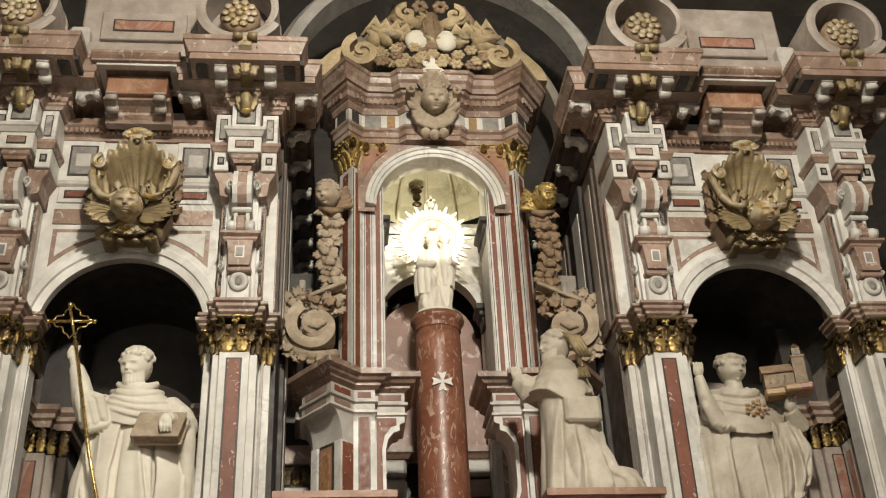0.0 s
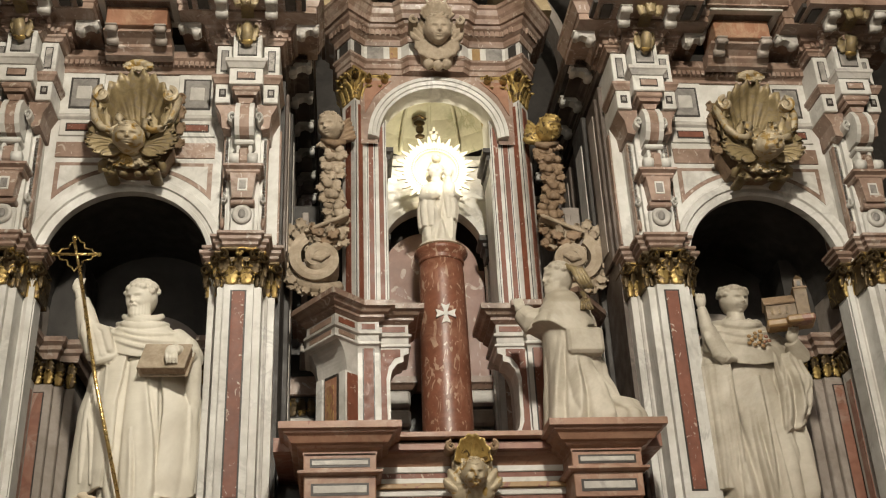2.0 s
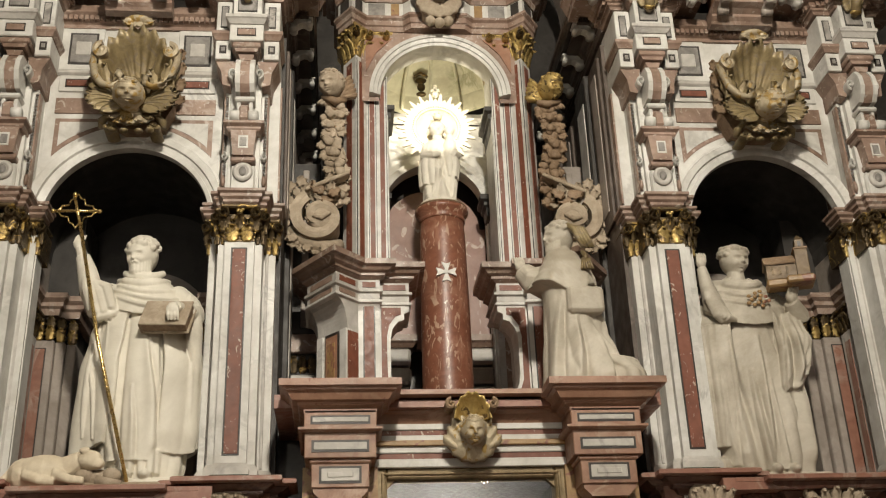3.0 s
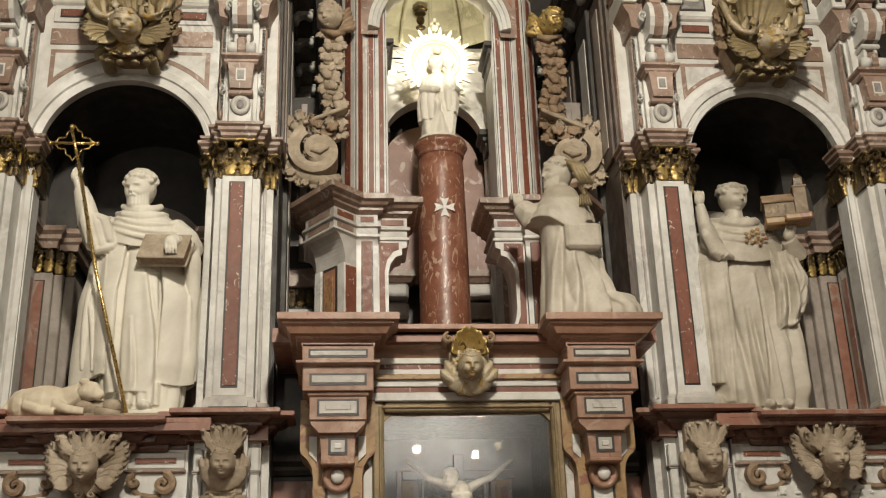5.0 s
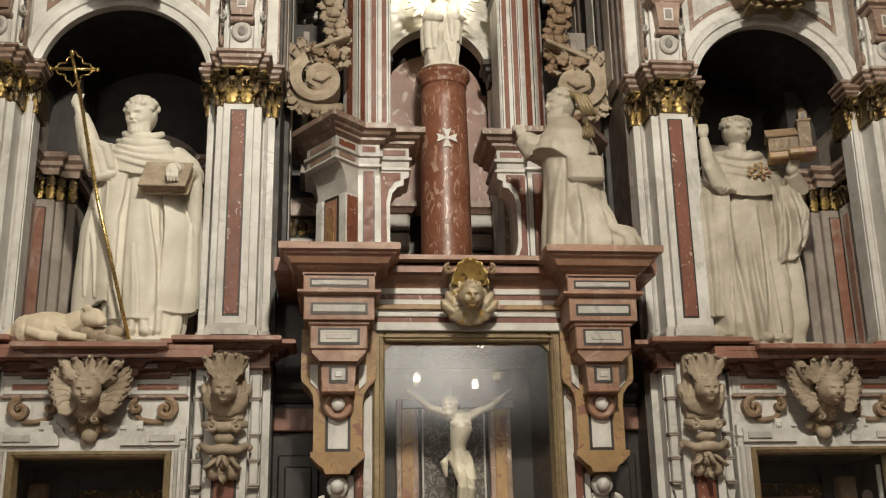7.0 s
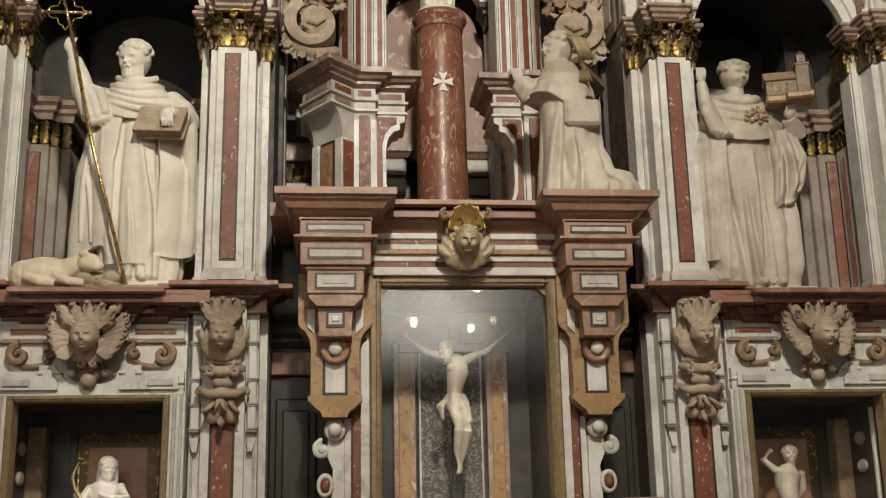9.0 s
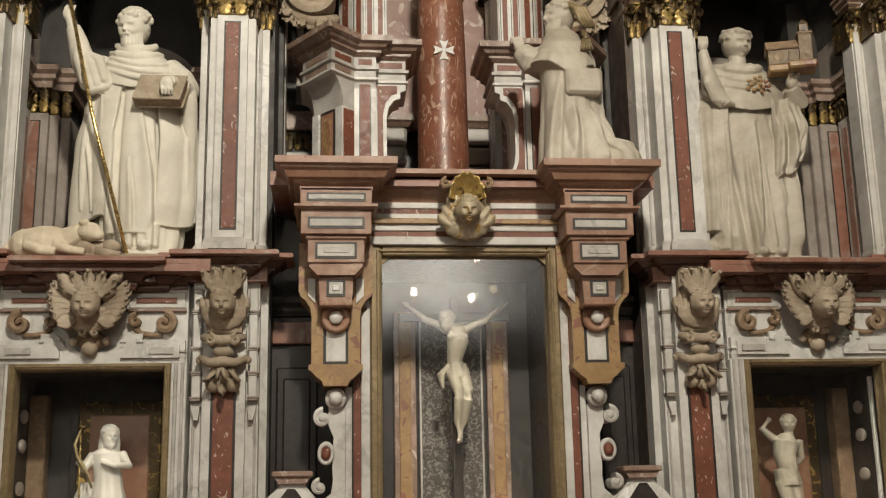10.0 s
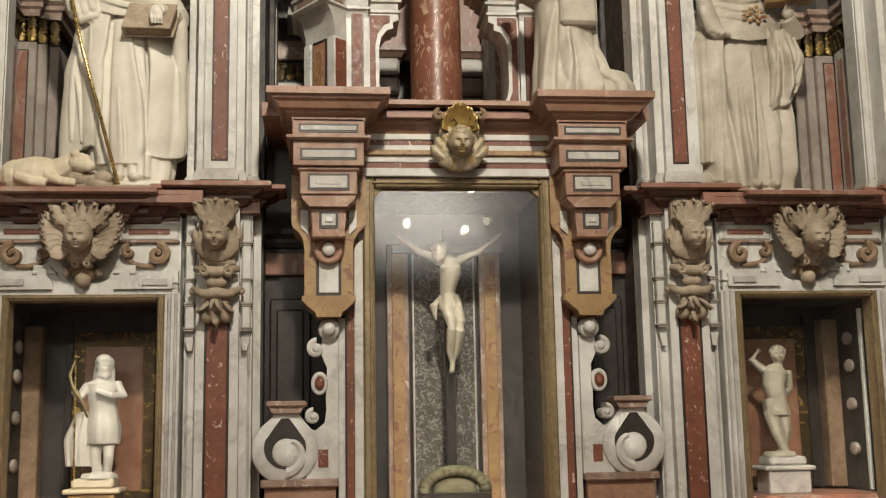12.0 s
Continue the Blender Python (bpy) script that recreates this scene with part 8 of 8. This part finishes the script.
# fruit festoons and volutes beside the aedicule
def festoon(s):
    mat_top, mat_low = (LIME, LIME) if s < 0 else (GOLD, LIME)
    o = thing("fruit_festoon", "carved stone festoon with volute and cherub head" if s < 0 else "carved festoon with volute and gilded cherub head", "ornament", "festoons beside the aedicule")
    random.seed(5)
    low = BROWN if s > 0 else LIME
    for i in range(9):
        u = i / 8
        cx, cz = s * (1.10 + 0.03 * math.sin(u * 5) + 0.04 * u + random.uniform(-0.035, 0.035)), 7.70 - 1.02 * u + random.uniform(-0.03, 0.03)
        cl = part("leaf_bunch", ball(cx, 1.06, cz - 0.02, 0.08, 0.06, 0.07, 12, 8), low, o)
        for k in range(9):
            a = 0.7 * k + i
            rr = 0.035 if k < 3 else 0.085
            part("petal", ball(cx + rr * math.cos(a), 0.96 - 0.05 * (k < 3) + random.uniform(-0.02, 0.02), cz + rr * 0.85 * math.sin(a), random.uniform(0.04, 0.055), 0.03, random.uniform(0.035, 0.05), 10, 7), low, cl)
        for k in (-1, 0, 1):
            part("leaf", moved(leaf(0, 0, 0, 0.11, 0.15, 0.07, 0, 3), Matrix.Translation((cx + 0.05 * k, 0.95, cz - 0.01)) @ Matrix.Rotation(radians(180 - 30 * k + random.uniform(-15, 15)), 4, "Y")), low, cl)
        for k in range(1 + i % 3):
            part("fruit", ball(cx + random.uniform(-0.09, 0.09), 0.93 + random.uniform(-0.02, 0.03), cz + random.uniform(-0.05, 0.05), random.uniform(0.03, 0.045), 0.035, random.uniform(0.03, 0.045), 10, 7), low, cl)
    part("head", head(s * 1.17, 0.90, 7.97, 0.158, s * 0.42, False, "cap", 20), mat_top, o)
    part("wing", moved(wing(-s, 0.22, 0.13, 0.0, 5, 0.5), Matrix.Translation((s * 1.10, 0.98, 7.88))), mat_top if s > 0 else BROWN, o)
    part("wing", moved(wing(s, 0.10, -0.16, 0.0, 4, 0.4), Matrix.Translation((s * 1.14, 0.94, 7.86))), BROWN if s > 0 else LIME, o)
    part("ribbon", tube([(s * 1.02, 0.93, 7.80), (s * 1.12, 0.87, 7.74), (s * 1.24, 0.92, 7.82), (s * 1.14, 0.95, 7.70), (s * 1.04, 0.93, 7.72)], [0.03, 0.045, 0.04, 0.035, 0.02], 8), BROWN, o)
    v = part("volute", spiral(s * 1.28, 6.38, 0.31, 0.04, 1.7, 0.78, 1.1, 0.12, math.pi * 0.5 - s * 0.5, -s, 70), LIME, o)
    for k in range(9):
        px = s * 1.30 + s * abs(0.33 * math.cos(radians(-70 + 17 * k)))
        pz = 6.42 + 0.34 * math.sin(radians(-70 + 17 * k))
        part("volute_leaf", moved(leaf(0, 0, 0, 0.12, 0.13, 0.05, 0, 3), Matrix.Translation((px, 0.86, pz)) @ Matrix.Rotation(radians(s * (90 - (-70 + 17 * k))), 4, "Y")), LIME, v)
    for k in range(6):
        a = 2 * math.pi * k / 6
        part("rosette_leaf", moved(leaf(0, 0, 0, 0.12, 0.19, 0.07, 0, 3), Matrix.Translation((s * 1.27, 0.86, 6.42)) @ Matrix.Rotation(a, 4, "Y")), LIME, v)
    part("volute_roll", joined(ball(s * 1.25, 0.84, 6.36, 0.13, 0.08, 0.14, 18, 12), tube([(s * 1.17, 0.76, 6.40), (s * 1.25, 0.745, 6.34), (s * 1.34, 0.77, 6.36)], [0.02, 0.03, 0.015], 8)), LIME, v)
    part("volute_lid", moved(box(-0.24, 0.24, -0.12, 0.14, -0.02, 0.02, 0.01), Matrix.Translation((s * 1.20, 0.92, 6.78)) @ Matrix.Rotation(radians(s * 24), 4, "Y")), LIME, v)
    part("volute_tail", tube([(s * 1.06, 0.98, 6.16), (s * 1.18, 0.92, 6.08), (s * 1.4, 0.9, 6.12), (s * 1.58, 0.9, 6.3)], [0.05, 0.08, 0.08, 0.04], 12), LIME, v)
    for k in range(16):
        a = radians(110 - 15 * k)
        part("edge_leaf", moved(leaf(0, 0, 0, 0.10, 0.12, 0.06, 0, 3), Matrix.Translation((s * 1.28 + s * 0.29 * math.cos(a), 0.84 + 0.04 * (k % 2), 6.38 + 0.30 * math.sin(a))) @ Matrix.Rotation(s * (math.pi / 2 - a), 4, "Y")), LIME, v)
    for k in range(9):
        part("shoulder_leaf", moved(leaf(0, 0, 0, 0.12, 0.17, 0.08, 0, 3), Matrix.Translation((s * (1.10 + 0.045 * (k % 5)), 0.84 + 0.05 * (k % 3), 6.72 - 0.05 * (k // 3))) @ Matrix.Rotation(radians(s * (150 - 22 * (k % 5)) + 20 * (k % 2)), 4, "Y")), LIME if k % 3 else BROWN, v)
    return o


for s in (-1, 1):
    festoon(s)

# crest over the aedicule
o = thing("carved_crest", "tan carved crest with scrolls, flowers and a pale shield", "ornament")
for s in (-1, 1):
    part("crest_volute", spiral(s * 0.80, 9.86, 0.27, 0.04, 1.5, 0.78, 1.5, 0.10, math.pi * 0.6 if s < 0 else math.pi * 0.4, -s, 50), CREST, o)
    part("volute_sweep", prism([(s * x, z) for x, z in ((1.35, 9.62), (1.3, 9.8), (1.15, 9.98), (0.95, 10.1), (0.75, 10.14), (0.75, 10.0), (1.0, 9.85), (1.1, 9.62))], "y", 0.95, 1.5), CREST, o)
    part("volute_eye", disc(s * 0.80, 0.9, 9.86, [(0, 0), (0.1, 0), (0.09, 0.08), (0, 0.1)], 20), CREST, o)
    part("white_shield", ball(s * 0.17, 0.84, 10.07, 0.14, 0.08, 0.15), STATUE, o)
    part("horn", tube([(s * 0.35, 0.95, 10.15), (s * 0.5, 0.95, 10.38), (s * 0.36, 0.95, 10.62)], [0.05, 0.09, 0.1], 12), BROWN, o)
    part("acanthus_sweep", joined(*[tube([(s * (0.22 + 0.1 * i), 0.9, 10.1), (s * (0.30 + 0.12 * i), 0.8, 10.22 + 0.03 * i), (s * (0.44 + 0.12 * i), 0.85, 10.12)], [0.05, 0.085, 0.03], 10, 0.6) for i in range(4)]), CREST, o)
    part("putto_knob", joined(ball(s * 0.66, 0.95, 10.2, 0.07), tube([(s * 0.66, 0.95, 10.15), (s * 0.5, 0.92, 10.02)], [0.05, 0.07], 10)), CREST, o)
random.seed(8)
for i in range(48):
    x = random.uniform(-0.68, 0.68)
    z = 9.68 + random.uniform(0.0, 0.26) * (1 - 0.2 * abs(x)) + 0.08 * abs(x)
    y = 0.84 + random.uniform(-0.05, 0.05)
    fl = ball(x, y, z, 0.035, 0.03, 0.03, 8, 6)
    for k in range(6):
        join(fl, ball(x + 0.05 * math.cos(k * 1.05), y + 0.01, z + 0.045 * math.sin(k * 1.05), 0.033, 0.025, 0.028, 8, 6))
    part("flower", fl, CREST if i % 3 else BROWN, o)
u = part("urn", lathe([(0, 10.0), (0.06, 10.0), (0.1, 10.1), (0.14, 10.16), (0.13, 10.32), (0.09, 10.36), (0.1, 10.44), (0, 10.45)], 20, 0, 0.86), BROWN, o)
for k in range(7):
    part("urn_rib", tube([(0.12 * math.cos(k), 0.86 + 0.12 * math.sin(k), 10.15), (0.145 * math.cos(k), 0.86 + 0.145 * math.sin(k), 10.25), (0.1 * math.cos(k), 0.86 + 0.1 * math.sin(k), 10.36)], 0.02, 6), BROWN, u)
part("urn_foot", ball(0, 0.86, 9.98, 0.09, 0.08, 0.06), BROWN, o)
random.seed(12)
for i in range(46):
    x = random.uniform(-0.66, 0.66)
    z = 9.98 + random.uniform(0, 0.42) * (1 - 0.55 * abs(x) / 0.66)
    part("acanthus_leaf", lobe(x, z, 0.14 * x + random.uniform(-0.14, 0.14), random.uniform(-0.05, 0.14), random.uniform(0.05, 0.09), 0.92), CREST if i % 4 else HEADGOLD, o)
for s in (-1, 1):
    part("crown_scroll", joined(curl(s * 0.28, 10.42, 0.16, -s, 0.75, 1.0, 0.08), tube([(s * 0.1, 0.86, 10.3), (s * 0.25, 0.8, 10.32), (s * 0.45, 0.86, 10.42)], [0.06, 0.08, 0.05], 10)), CREST, o)
    part("crown_rose", joined(*[ball(s * 0.12 + 0.06 * math.cos(k), 0.8, 10.55 + 0.06 * math.sin(k), 0.045, 0.04, 0.04, 8, 6) for k in range(6)]), BROWN, o)


# broken pediment above the main cornice
def pediment_scroll():
    o = thing("pediment_volute", "pale marble volute with gilded rosette on the cornice", "pediment", "volutes of the broken pediment")
    part("volute", spiral(0.0, 9.14, 0.45, 0.38, 1.02, -0.66, 0.2, 0.12, -math.pi * 0.15, -1, 48), GREYP, o)
    part("volute_back", disc(0, -0.2, 9.14, [(0, 0), (0.40, 0), (0.40, 0.1), (0, 0.1)], 32), GREYP, o)
    r = part("rosette", disc(0, -0.5, 9.14, [(0, -0.2), (0.19, -0.2), (0.2, 0.02), (0.17, 0.06), (0.06, 0.07), (0, 0.07)], 28), BROWN, o, "gilded stone rosette")
    for ring_r, k_n in ((0.14, 10), (0.08, 7)):
        for k in range(k_n):
            a = 2 * math.pi * k / k_n
            part("petal", ball(ring_r * math.cos(a), -0.58, 9.14 + ring_r * math.sin(a), 0.042, 0.016, 0.036, 8, 6), HEADGOLD, r)
    part("rosette_heart", ball(0, -0.58, 9.14, 0.04, 0.03, 0.04), DULLGOLD, r)
    return o


spread(pediment_scroll(), (-4.17, -2.05, 2.05, 4.17))


def attic_slab():
    o = thing("attic_block", "grey marble attic block with inset panels above the bay", "attic", "attic blocks above the bays", "structure")
    part("slab", box(-0.62, 0.62, -0.25, 0.5, 8.69, 9.7, 0.02), GREYP, o)
    part("slab_step", box(-0.55, 0.6, -0.36, 0.2, 8.70, 8.92, 0.02), GREYP, o)
    f = part("raised_panel", box(-0.42, 0.42, -0.30, 0.0, 9.0, 9.35, 0.01), GREYP, o)
    inlay(f, -0.3, 0.3, 9.1, 9.25, -0.30, ROSSO, 0.015, DARK)
    for s in (-1, 1):
        part("white_block", box(*sorted((s * 0.5, s * 0.7)), -0.38, 0.1, 8.72, 9.1, 0.03), GREYW, o)
    return o


spread(attic_slab(), BAY)

# lamps in the nave that the glass mirrors
for x, y, z in ((0.53, -13.0, 5.71), (1.71, -13.0, 5.59), (2.17, -13.0, 5.76), (1.85, -13.0, 6.42)):
    p = thing("pendant_lamp", "small bright bulb on a thin pendant in the nave", "lamp", "pendant lamps in the nave", at=(x, y, z))
    part("bulb", ball(0, 0, 0, 0.07, 0.07, 0.09), DIMBULB if x == 2.17 else BULB, p)
    part("socket", lathe([(0, -0.2), (0.03, -0.2), (0.035, -0.08), (0, -0.08)], 12), BRASS, p)
    part("cord", tube([(0, 0, 0.08), (0, 0, 14.0 - z)], 0.008, 6), DARK, p)
